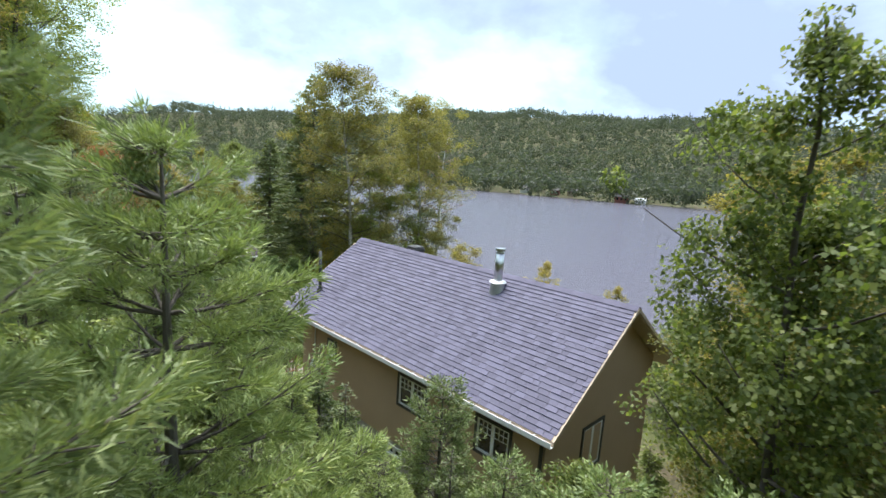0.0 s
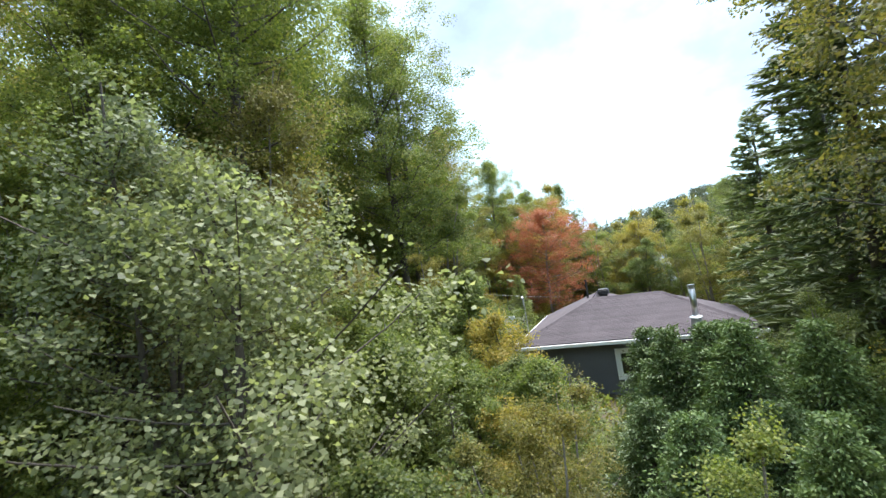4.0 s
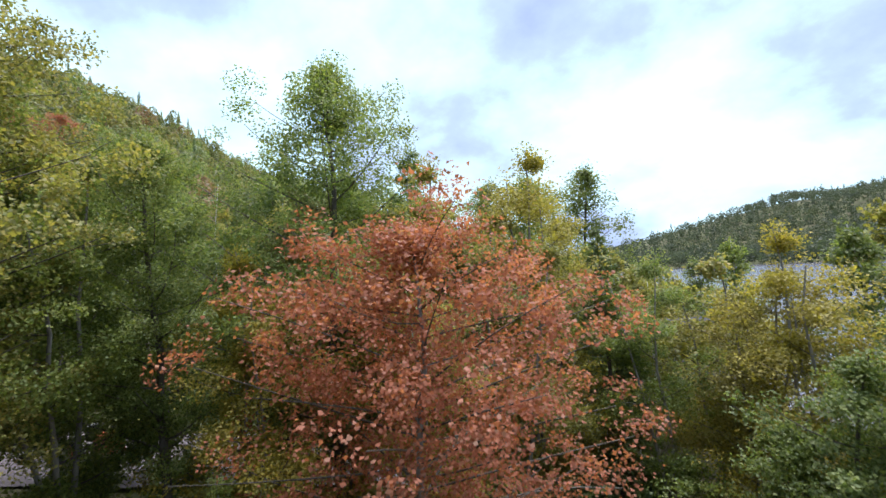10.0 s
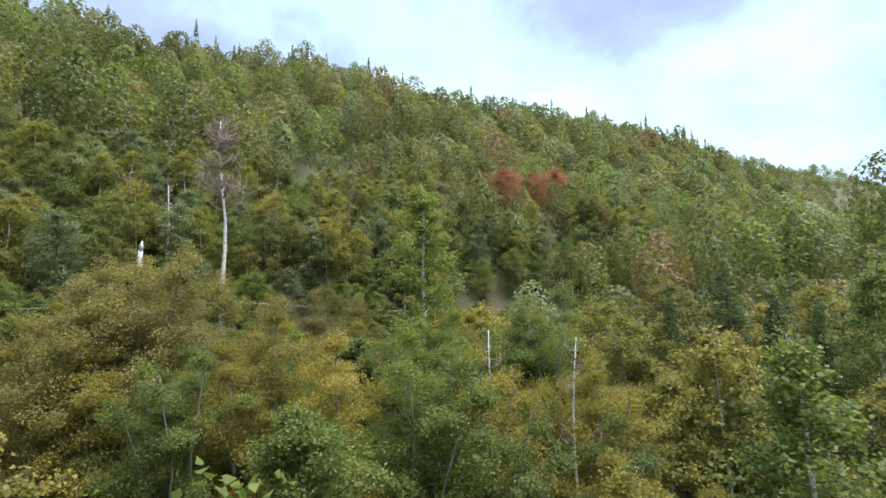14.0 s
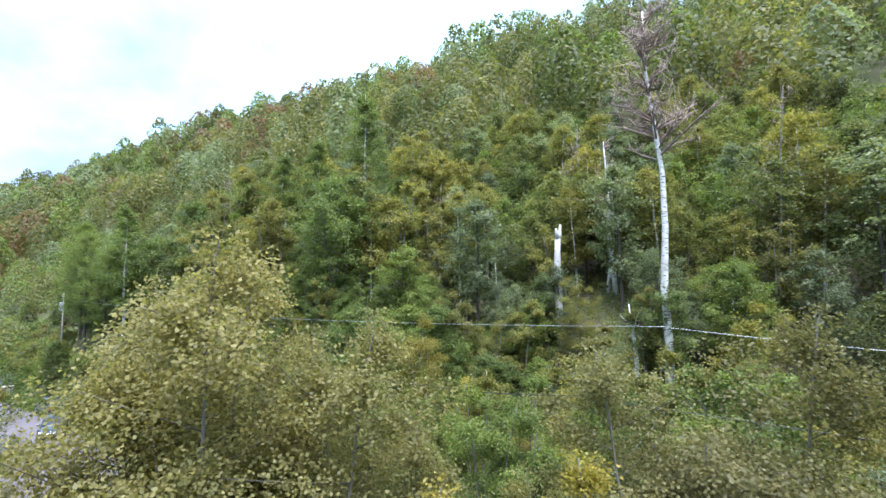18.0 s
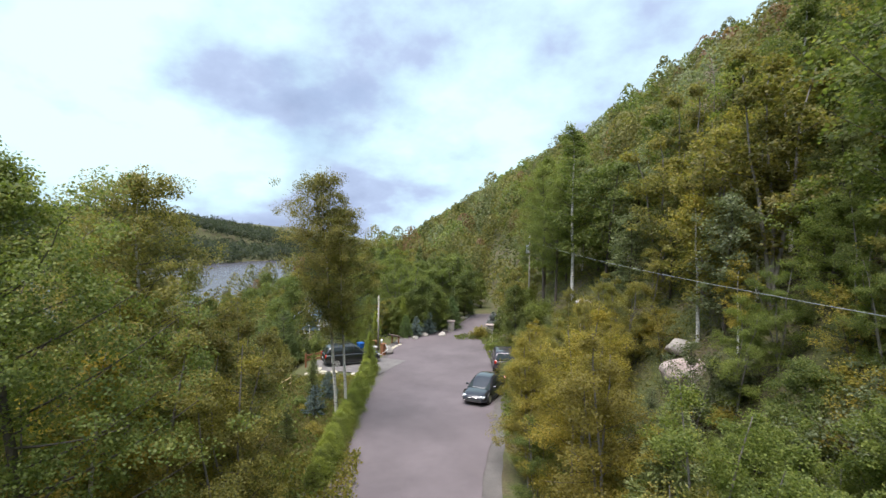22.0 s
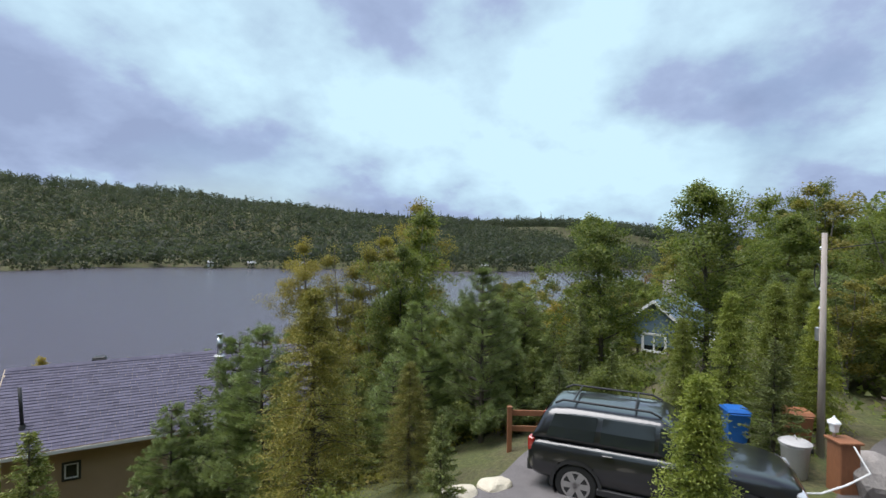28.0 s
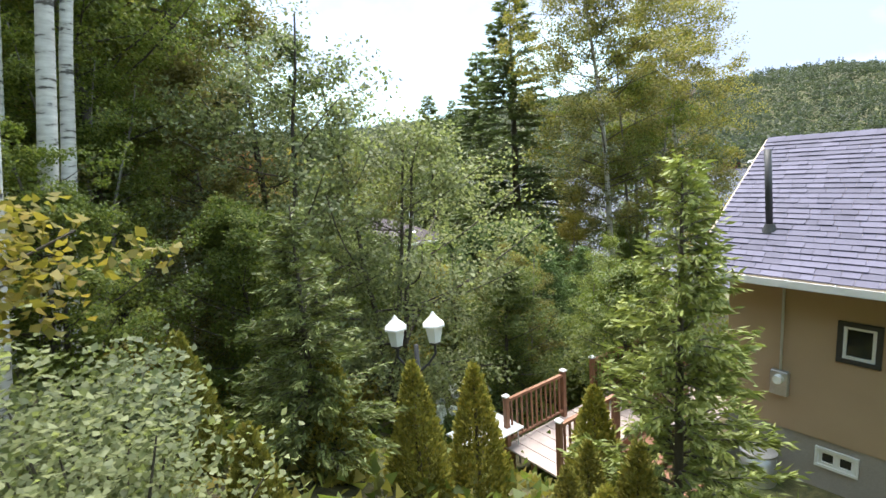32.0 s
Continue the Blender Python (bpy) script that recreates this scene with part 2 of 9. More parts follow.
def principled(nodes, links, colour, rough=0.7, metal=0.0, bump=None, strength=0.3, distance=0.02, **more):
    p = nodes.new("ShaderNodeBsdfPrincipled")
    if isinstance(colour, bpy.types.NodeSocket):
        links.new(colour, p.inputs["Base Color"])
    else:
        p.inputs["Base Color"].default_value = (*colour, 1)
    if isinstance(rough, bpy.types.NodeSocket):
        links.new(rough, p.inputs["Roughness"])
    else:
        p.inputs["Roughness"].default_value = rough
    p.inputs["Metallic"].default_value = metal
    for key, value in more.items():
        p.inputs[key.replace("_", " ")].default_value = value
    if bump is not None:
        b = nodes.new("ShaderNodeBump")
        b.inputs["Strength"].default_value, b.inputs["Distance"].default_value = strength, distance
        links.new(bump, b.inputs["Height"])
        links.new(b.outputs["Normal"], p.inputs["Normal"])
    return p.outputs[0]


def plain(name, dark, light, rough=0.7, scale=3.0, fine=40.0, metal=0.0, strength=0.25, distance=0.01, stretch=None, spread=0.0, **more):
    """Two colours over broad stains and fine grain; spread: how much single objects differ."""
    def build(nodes, links):
        a = noise_of(nodes, links, scale, 5, 0.6, stretch=stretch)
        b = noise_of(nodes, links, fine, 3, 0.6, stretch=stretch)
        both = mixed(nodes, links, 0.4, ramp(nodes, links, a, [(0.3, (0, 0, 0)), (0.7, (1, 1, 1))]), ramp(nodes, links, b, [(0.3, (0, 0, 0)), (0.7, (1, 1, 1))]))
        colour = mixed(nodes, links, both, dark, light)
        if spread:
            info = nodes.new("ShaderNodeObjectInfo")
            colour = mixed(nodes, links, 1.0, colour, ramp(nodes, links, info.outputs["Random"], [(0, (1 - spread,) * 3), (1, (1 + spread,) * 3)]), "MULTIPLY")
        return principled(nodes, links, colour, rough, metal, b, strength, distance, **more)
    return material(name, build)


def leafy(name, stops, rough=0.55, through=0.54, tint=(0.75, 1.2), noise_scale=0.25, vary=0.55):
    """Foliage: colour by the leaf, by the branch and by the tree; light comes through."""
    stops = [(p, tuple(0.95 * x + 0.05 * sum(c) / 3 for x in c)) for p, c in stops]
    def build(nodes, links):
        geo = nodes.new("ShaderNodeNewGeometry")
        info = nodes.new("ShaderNodeObjectInfo")
        wide = noise_of(nodes, links, noise_scale, 2, 0.5)
        add = nodes.new("ShaderNodeMath")
        add.operation = "MULTIPLY_ADD"
        links.new(geo.outputs["Random Per Island"], add.inputs[0])
        add.inputs[1].default_value = vary
        mul = nodes.new("ShaderNodeMath")
        mul.operation = "MULTIPLY"
        mul.inputs[1].default_value = 0.62
        links.new(wide, mul.inputs[0])
        links.new(mul.outputs[0], add.inputs[2])
        colour = ramp(nodes, links, add.outputs[0], stops)
        colour = mixed(nodes, links, 1.0, colour, ramp(nodes, links, info.outputs["Random"], [(0, (tint[0], tint[0] * 0.98, tint[0])), (0.5, (1.0, 1.0, 0.95)), (1, (tint[1], tint[1] * 0.95, tint[1] * 0.8))]), "MULTIPLY")
        p = principled(nodes, links, colour, rough, 0.0)
        t = nodes.new("ShaderNodeBsdfTranslucent")
        links.new(mixed(nodes, links, 1.0, colour, (1.10, 1.16, 0.75), "MULTIPLY"), t.inputs["Color"])
        m = nodes.new("ShaderNodeMixShader")
        m.inputs[0].default_value = through
        links.new(p, m.inputs[1])
        links.new(t.outputs[0], m.inputs[2])
        return m.outputs[0]
    return material(name, build)


LEAF_GREEN = leafy("green_leaves", [(0.15, (0.060, 0.092, 0.020)), (0.5, (0.135, 0.180, 0.036)), (0.8, (0.235, 0.270, 0.060)), (1.0, (0.34, 0.32, 0.085))])
LEAF_BIRCH = leafy("birch_leaves", [(0.15, (0.085, 0.095, 0.022)), (0.5, (0.190, 0.190, 0.042)), (0.8, (0.32, 0.27, 0.060)), (1.0, (0.42, 0.30, 0.075))])
LEAF_YELLOW = leafy("yellowing_leaves", [(0.15, (0.15, 0.14, 0.025)), (0.5, (0.30, 0.26, 0.045)), (0.8, (0.44, 0.34, 0.060)), (1.0, (0.50, 0.27, 0.08))])
LEAF_RED = leafy("red_maple_leaves", [(0.15, (0.15, 0.070, 0.032)), (0.45, (0.29, 0.100, 0.055)), (0.8, (0.38, 0.130, 0.080)), (1.0, (0.36, 0.21, 0.08))])
LEAF_GOLD = leafy("golden_birch_leaves", [(0.15, (0.14, 0.115, 0.020)), (0.5, (0.25, 0.217, 0.034)), (0.8, (0.37, 0.305, 0.048)), (1.0, (0.48, 0.30, 0.06))])
LEAF_TAN = leafy("fading_birch_leaves", [(0.15, (0.105, 0.100, 0.032)), (0.5, (0.215, 0.193, 0.064)), (0.8, (0.32, 0.275, 0.094)), (1.0, (0.41, 0.31, 0.11))])
LEAF_DARK = leafy("dark_leaves", [(0.15, (0.062, 0.086, 0.020)), (0.5, (0.138, 0.174, 0.037)), (0.85, (0.240, 0.268, 0.058)), (1.0, (0.29, 0.27, 0.075))])
LEAF_GREY = leafy("grey_green_leaves", [(0.15, (0.075, 0.098, 0.048)), (0.5, (0.160, 0.190, 0.095)), (0.85, (0.28, 0.31, 0.17)), (1.0, (0.38, 0.39, 0.24))])
NEEDLES = leafy("spruce_needles", [(0.15, (0.054, 0.078, 0.028)), (0.5, (0.118, 0.158, 0.050)), (0.85, (0.21, 0.25, 0.074)), (1.0, (0.26, 0.24, 0.075))], through=0.25)
NEEDLES_FIR = leafy("fir_needles", [(0.15, (0.088, 0.116, 0.034)), (0.5, (0.188, 0.234, 0.064)), (0.85, (0.300, 0.335, 0.100)), (1.0, (0.34, 0.30, 0.10))], through=0.30)
NEEDLES_PINE = leafy("pine_needles", [(0.15, (0.092, 0.124, 0.042)), (0.5, (0.190, 0.252, 0.086)), (0.85, (0.300, 0.355, 0.124)), (1.0, (0.430, 0.380, 0.120))], through=0.3)
CEDAR_BRIGHT = leafy("bright_cedar_sprays", [(0.15, (0.120, 0.160, 0.028)), (0.5, (0.250, 0.300, 0.050)), (0.85, (0.38, 0.42, 0.076)), (1.0, (0.46, 0.42, 0.10))], through=0.4)
CEDAR_GREEN = leafy("green_cedar_sprays", [(0.15, (0.050, 0.088, 0.030)), (0.5, (0.105, 0.165, 0.050)), (0.85, (0.18, 0.25, 0.075)), (1.0, (0.26, 0.30, 0.10))], through=0.25)
NEEDLES_BLUE = leafy("blue_spruce_needles", [(0.15, (0.060, 0.090, 0.085)), (0.6, (0.15, 0.21, 0.20)), (1.0, (0.28, 0.36, 0.35))], through=0.15)
CEDAR = leafy("cedar_sprays", [(0.15, (0.095, 0.105, 0.020)), (0.5, (0.215, 0.215, 0.036)), (0.8, (0.345, 0.305, 0.054)), (1.0, (0.44, 0.23, 0.07))], through=0.2)
LEAF_OLIVE = leafy("olive_hill_leaves", [(0.1, (0.085, 0.090, 0.026)), (0.5, (0.165, 0.160, 0.045)), (0.8, (0.26, 0.235, 0.065)), (1.0, (0.36, 0.28, 0.08))], noise_scale=0.08)
LEAF_RUST = leafy("rusty_hill_leaves", [(0.1, (0.12, 0.075, 0.035)), (0.5, (0.22, 0.12, 0.060)), (0.8, (0.30, 0.19, 0.085)), (1.0, (0.36, 0.26, 0.12))], noise_scale=0.08)
LEAF_HILL = leafy("hillside_leaves", [(0.1, (0.050, 0.068, 0.020)), (0.45, (0.110, 0.130, 0.036)), (0.75, (0.195, 0.200, 0.052)), (1.0, (0.31, 0.25, 0.075))], tint=(0.62, 1.35), noise_scale=0.10)
BARK_DARK = plain("dark_bark", (0.05, 0.04, 0.032), (0.13, 0.11, 0.09), 0.9, 3, 25, strength=0.7, distance=0.03, stretch=(1, 1, 0.25))


def birch_bark(nodes, links):
    a = noise_of(nodes, links, 7, 4, 0.6, stretch=(0.5, 0.5, 2.2))
    b = noise_of(nodes, links, 1.3, 3, 0.5)
    colour = ramp(nodes, links, a, [(0.36, (0.05, 0.045, 0.04)), (0.43, (0.52, 0.49, 0.46)), (0.7, (0.74, 0.71, 0.68))])
    colour = mixed(nodes, links, ramp(nodes, links, b, [(0.45, (0, 0, 0)), (0.7, (0.5, 0.5, 0.5))]), colour, (0.28, 0.24, 0.20))
    return principled(nodes, links, colour, 0.8, 0, a, 0.3, 0.02)


BARK_GREY = plain("grey_bark", (0.13, 0.115, 0.10), (0.26, 0.235, 0.21), 0.9, 3, 25, strength=0.5, distance=0.02, stretch=(1, 1, 0.25))
BARK_BIRCH = material("birch_bark", birch_bark)



# ---- plants ----
def kites(rng, centres, ways, length, width, spread=0.25, toward=None):
    """Leaf-shaped quads: they start at centres, point along ways and roll at random."""
    n = len(centres)
    ways = ways / (np.linalg.norm(ways, axis=1)[:, None] + 1e-9)
    side = np.cross(ways, rng.normal(size=(n, 3)) if toward is None else toward + rng.normal(size=(n, 3)) * 0.5)
    side /= np.linalg.norm(side, axis=1)[:, None] + 1e-9
    size = (1 + spread * rng.uniform(-1, 1, n))[:, None]
    tip = centres + ways * length * size
    mid = centres + ways * length * 0.45 * size
    fold = np.cross(ways, side) * width * 0.25 * size
    return np.stack([centres, mid + side * width * 0.5 * size + fold, tip, mid - side * width * 0.5 * size + fold], 1)


def broadleaf(seed, high, wide, bare=0.3, leaves=4500, leaf=0.11, trunk=0.10, limbs=16, stems=1, rounded=0.8, clump=0.42, lean=(0, 0), droop=0.0, sparse=0.0, simple=False, slim=0.72):
    """A leafy tree: trunk and limbs as one mesh, the leaves as another."""
    rng = np.random.default_rng(seed)
    wood, fine = Shape(), Shape()
    tips, weights = [], []
    for s in range(stems):
        out = rng.uniform(0, 2 * np.pi)
        tilt = np.array([np.cos(out), np.sin(out)]) * (0.16 * high * (stems > 1) * rng.uniform(0.5, 1)) + np.array(lean) * high
        t = np.linspace(0, 1, 9)
        wob = np.cumsum(rng.normal(size=(9, 2)) * 0.011 * high, axis=0) * t[:, None]
        axis = np.c_[tilt * t[:, None] ** 1.2 + wob, t * high * 0.96 * (1 if s == 0 else rng.uniform(0.75, 0.95))]
        wood.tube(axis, trunk * (1.05 - t) ** 0.8 * (0.8 if stems > 1 else 1) + 0.008, 7, False)
        for i in range(limbs // stems):
            h = bare + (0.97 - bare) * ((i + rng.uniform(0, 1)) / (limbs // stems))
            base = np.array([np.interp(h, t, axis[:, k]) for k in range(3)])
            q = (h - bare) / (1 - bare)
            reach = wide * (np.sin(np.pi * min(1, 0.16 + 0.86 * q)) ** rounded) * rng.uniform(0.7, 1.12)
            a = i * 2.4 + rng.uniform(-0.5, 0.5)
            rise = reach * (rng.uniform(0.25, 0.75) - droop * (1 - q))
            end = base + np.array([np.cos(a) * reach, np.sin(a) * reach, rise])
            bend = (base + end) / 2 + np.array([0, 0, -0.10 * reach + 0.25 * droop * reach]) + rng.normal(size=3) * 0.05 * reach
            k = np.linspace(0, 1, 5)[:, None]
            curve = base * (1 - k) ** 2 + 2 * bend * k * (1 - k) + end * k ** 2
            fine.tube(curve, trunk * 0.34 * (1.1 - k[:, 0]) * (1.1 - h) + 0.006, 3, False)
            for j in range(10):
                kk = rng.uniform(0.22, 1.0)
                p = base * (1 - kk) ** 2 + 2 * bend * kk * (1 - kk) + end * kk ** 2 + np.clip(rng.normal(size=3), -1.3, 1.3) * reach * 0.20 * np.array([1, 1, 0.7])
                if rng.uniform() > sparse:
                    tips.append(p)
                    weights.append(0.5 + rng.uniform())
        tips.append(axis[-1])
        weights.append(0.8)
    tips, weights = np.array(tips), np.array(weights)
    pick = rng.choice(len(tips), leaves, p=weights / weights.sum())
    way = rng.normal(size=(leaves, 3))
    way /= np.linalg.norm(way, axis=1)[:, None]
    spray = clump * (0.75 + 0.75 * rng.uniform(size=len(tips)))[pick]
    centres = tips[pick] + way * (spray * rng.uniform(size=leaves) ** 0.45)[:, None] * np.array([1.15, 1.15, 0.78])
    ways = rng.normal(size=(leaves, 3)) * np.array([1, 1, 0.6]) + np.array([0, 0, -0.35])
    out = centres * np.array([1.0, 1.0, 0]) / (np.linalg.norm(centres[:, :2], axis=1)[:, None] + 0.1)
    blades = kites(rng, centres, ways, leaf, leaf * slim, toward=out * 0.55 + np.array([0, 0, 0.85]))
    # each limb is grown on to the nearest point of its stem
    bark = np.concatenate(wood.v)
    joints, first, stem_parts = [], 0, [len(v) for v in wood.v]
    for v in fine.v:
        near = int(np.argmin(((bark - v[:3].mean(0)) ** 2).sum(1)))
        joints.append((wood.n + first, wood.n + first + 1, near))
        first += len(v)
    for k in range(1, len(stem_parts)):
        joints.append((0, 1, sum(stem_parts[:k])))
    thick = len(wood.f)
    if fine.n:
        wood.add(np.concatenate(fine.v), fine.f)
    wood.f.extend(joints)
    trunk_me = wood.mesh("trunk", True)
    trunk_me.polygons.foreach_set("material_index", (np.arange(len(wood.f)) >= thick).astype(np.int32))
    return trunk_me, quads_mesh("crown", blades[:, 1:] if simple else blades)


def conifer(seed, high, wide, sprays=9, level=0.26, bare=0.06, droop=0.25, needle=0.20, thin=0.30, trunk=0.09, top=0.0, power=0.85):
    """A spruce or fir: whorls of branches with flat sprays of needles."""
    rng = np.random.default_rng(seed)
    wood = Shape()
    wood.tube([(0, 0, 0), (rng.normal() * 0.02, rng.normal() * 0.02, high * 0.5), (0, 0, high)], [trunk, trunk * 0.6, 0.008], 7, False)
    cs, ws = [], []
    z = high * bare
    while z < high * (1 - 0.012):
        q = (z / high - bare) / (1 - bare)
        reach = wide * (1 - q) ** power * (0.35 + 0.65 * smooth(0, 0.10, q)) + 0.05
        count = 5 + int(4 * (1 - q))
        if top and q > 1 - top:
            count = 4
        for i in range(count):
            a = rng.uniform(0, 2 * np.pi)
            r = reach * rng.uniform(0.72, 1.12)
            end = np.array([np.cos(a) * r, np.sin(a) * r, z + r * (0.35 - droop * 2.2 * (1 - q)) + rng.normal() * 0.03])
            base = np.array([0, 0, z])
            wood.tube([base, (base + end) / 2 + np.array([0, 0, 0.04 * r]), end], [0.016 * (1.2 - q), 0.010, 0.004], 3, False)
            along = np.array([np.cos(a), np.sin(a), 0])
            across = np.array([-np.sin(a), np.cos(a), 0])
            n = max(3, int(sprays * r / wide * 2.2))
            if top and q > 1 - top:
                n = 3
            k = rng.uniform(0.12, 1.0, n)
            p = base + (end - base) * k[:, None] + np.array([0, 0, 0.04 * r])
            sign = rng.choice([-1.0, 1.0], n)[:, None]
            w = along + across * sign * rng.uniform(0.5, 1.3, n)[:, None] * (1.1 - k[:, None]) + np.array([0, 0, 1.0]) * rng.normal(-0.15, 0.28, n)[:, None]
            cs.append(p)
            ws.append(w)
        z += level * rng.uniform(0.7, 1.25) * (0.7 + 0.6 * (1 - q))
    cs, ws = np.concatenate(cs), np.concatenate(ws)
    more = np.concatenate([cs, cs + rng.normal(size=cs.shape) * 0.04]), np.concatenate([ws, ws + rng.normal(size=ws.shape) * 0.5])
    return wood.mesh("trunk", True), quads_mesh("crown", kites(rng, more[0], more[1], needle, needle * thin))


def pine(seed, high, wide, per=18, needle=0.13, thick=0.014):
    """A young white pine: upswept branches that end in tufts of long needles."""
    rng = np.random.default_rng(seed)
    wood = Shape()
    wood.tube([(0, 0, 0), (0.04, 0.02, high * 0.5), (0, 0, high)], [0.10, 0.06, 0.010], 7, False)
    spots, heads = [], []
    for lev in np.linspace(0.10, 0.97, int(high * 3.0)):
        z = lev * high
        reach = wide * (1 - lev) ** 0.7 * 1.05 + 0.12
        for i in range(7):
            a = rng.uniform(0, 2 * np.pi)
            r = reach * rng.uniform(0.6, 1.1)
            end = np.array([np.cos(a) * r, np.sin(a) * r, z + r * rng.uniform(0.20, 0.55)])
            base = np.array([0, 0, z])
            bend = (base + end) / 2 - np.array([0, 0, 0.12 * r])
            k = np.linspace(0, 1, 4)[:, None]
            wood.tube(base * (1 - k) ** 2 + 2 * bend * k * (1 - k) + end * k ** 2, [0.022, 0.016, 0.011, 0.006], 4, False)
            for j in range(max(4, int(24 * r / wide))):
                kk = rng.uniform(0.25, 1.0)
                p = base * (1 - kk) ** 2 + 2 * bend * kk * (1 - kk) + end * kk ** 2
                side = rng.normal(size=3) * 0.55 * np.array([1, 1, 0.4])
                way = np.array([np.cos(a), np.sin(a), 0.45]) + side
                twig = p + way / np.linalg.norm(way) * rng.uniform(0.10, 0.32)
                wood.tube([p, twig], [0.007, 0.004], 3, False)
                spots += [twig, (p + twig) / 2]
                heads += [way, way]
    spots, heads = np.array(spots), np.array(heads)
    heads = heads / np.linalg.norm(heads, axis=1)[:, None]
    ways = np.repeat(heads, per, 0) + rng.normal(size=(len(spots) * per, 3)) * 0.55
    centres = np.repeat(spots, per, 0) + rng.normal(size=(len(spots) * per, 3)) * 0.02
    return wood.mesh("trunk", True), quads_mesh("crown", kites(rng, centres, ways, needle, thick)[:, 1:])


def columnar(seed, high, wide, sprays=2600, leaf=0.12, blunt=0.75):
    """An arborvitae: a dense column of upright fans on short twigs."""
    rng = np.random.default_rng(seed)
    wood = Shape()
    wood.tube([(0, 0, 0), (0, 0, high * 0.9)], [0.05, 0.01], 6, False)
    h = rng.beta(1.1, 1.5, sprays)
    a = rng.uniform(0, 2 * np.pi, sprays)
    r = wide * (np.minimum(1, (1 - h) * 1.25) ** blunt) * (0.72 + 0.28 * smooth(0, 0.12, h)) * rng.uniform(0.62, 1.05, sprays) * (1 + 0.10 * np.sin(5 * a + 9 * h))
    c = np.c_[np.cos(a) * r, np.sin(a) * r, h * high + 0.02]
    w = np.c_[np.cos(a) * 0.45, np.sin(a) * 0.45, np.full(sprays, 0.9)] + rng.normal(size=(sprays, 3)) * 0.32
    return wood.mesh("trunk", True), quads_mesh("crown", kites(rng, c, w, leaf, leaf * 0.5))


def wild_cedar(seed, high, wide, branches=620, per=44, leaf=0.075):
    """A wild cedar: drooping branchlets of narrow sprays with gaps between them."""
    rng = np.random.default_rng(seed)
    wood = Shape()
    wood.tube([(0, 0, 0), (0.05, 0, high * 0.5), (0, 0, high * 0.97)], [0.11, 0.07, 0.012], 7, False)
    centres, ways = [], []
    for i in range(branches):
        h = rng.beta(1.15, 1.25)
        a = rng.uniform(0, 2 * np.pi)
        r = wide * ((1 - h) ** 0.75 + 0.06) * rng.uniform(0.45, 1.2)
        out = np.array([np.cos(a), np.sin(a), 0])
        base = np.array([0, 0, h * high])
        end = base + out * r + np.array([0, 0, r * rng.uniform(-0.35, 0.25)])
        bend = (base + end) / 2 + np.array([0, 0, 0.12 * r])
        k = np.linspace(0, 1, 4)[:, None]
        if i % 3 == 0:
            wood.tube(base * (1 - k) ** 2 + 2 * bend * k * (1 - k) + end * k ** 2, [0.018, 0.012, 0.008, 0.004], 3, False)
        q = rng.uniform(0.45, 1.0, per)[:, None]
        c = base * (1 - q) ** 2 + 2 * bend * q * (1 - q) + end * q ** 2 + rng.normal(size=(per, 3)) * 0.07 * np.array([1, 1, 0.45])
        centres.append(c)
        ways.append(out * 0.8 + np.array([0, 0, -0.15]) + rng.normal(size=(per, 3)) * 0.6)
    return wood.mesh("trunk", True), quads_mesh("crown", kites(rng, np.concatenate(centres), np.concatenate(ways), leaf, leaf * 0.42))


def bush(seed, high, wide, leaves=1800, leaf=0.09, stems=14):
    """A shrub: thin stems and a loose, uneven dome of leaves."""
    rng = np.random.default_rng(seed)
    wood = Shape()
    tips = []
    for i in range(stems):
        a = rng.uniform(0, 2 * np.pi)
        r = wide * rng.uniform(0.15, 1.0)
        end = np.array([np.cos(a) * r, np.sin(a) * r, high * rng.uniform(0.55, 1.0) * (1 - 0.35 * (r / wide) ** 2)])
        wood.tube([(0.06 * np.cos(a), 0.06 * np.sin(a), 0), end * np.array([0.55, 0.55, 0.6]), end], [0.016, 0.011, 0.004], 4, False)
        for k in (0.45, 0.65, 0.85, 1.0):
            tips.append(end * np.array([k ** 0.8, k ** 0.8, k]))
    tips = np.array(tips)
    c = tips[rng.integers(0, len(tips), leaves)] + np.clip(rng.normal(size=(leaves, 3)), -1.6, 1.6) * 0.16 * np.array([wide, wide, high * 0.8])
    c[:, 2] = np.abs(c[:, 2])
    return wood.mesh("stem", True), quads_mesh("foliage", kites(rng, c, rng.normal(size=(leaves, 3)) * np.array([1, 1, 0.6]) + np.array([0, 0, -0.2]), leaf, leaf * 0.7, toward=np.array([[0, 0, 0.9]]) + c * 0.4))


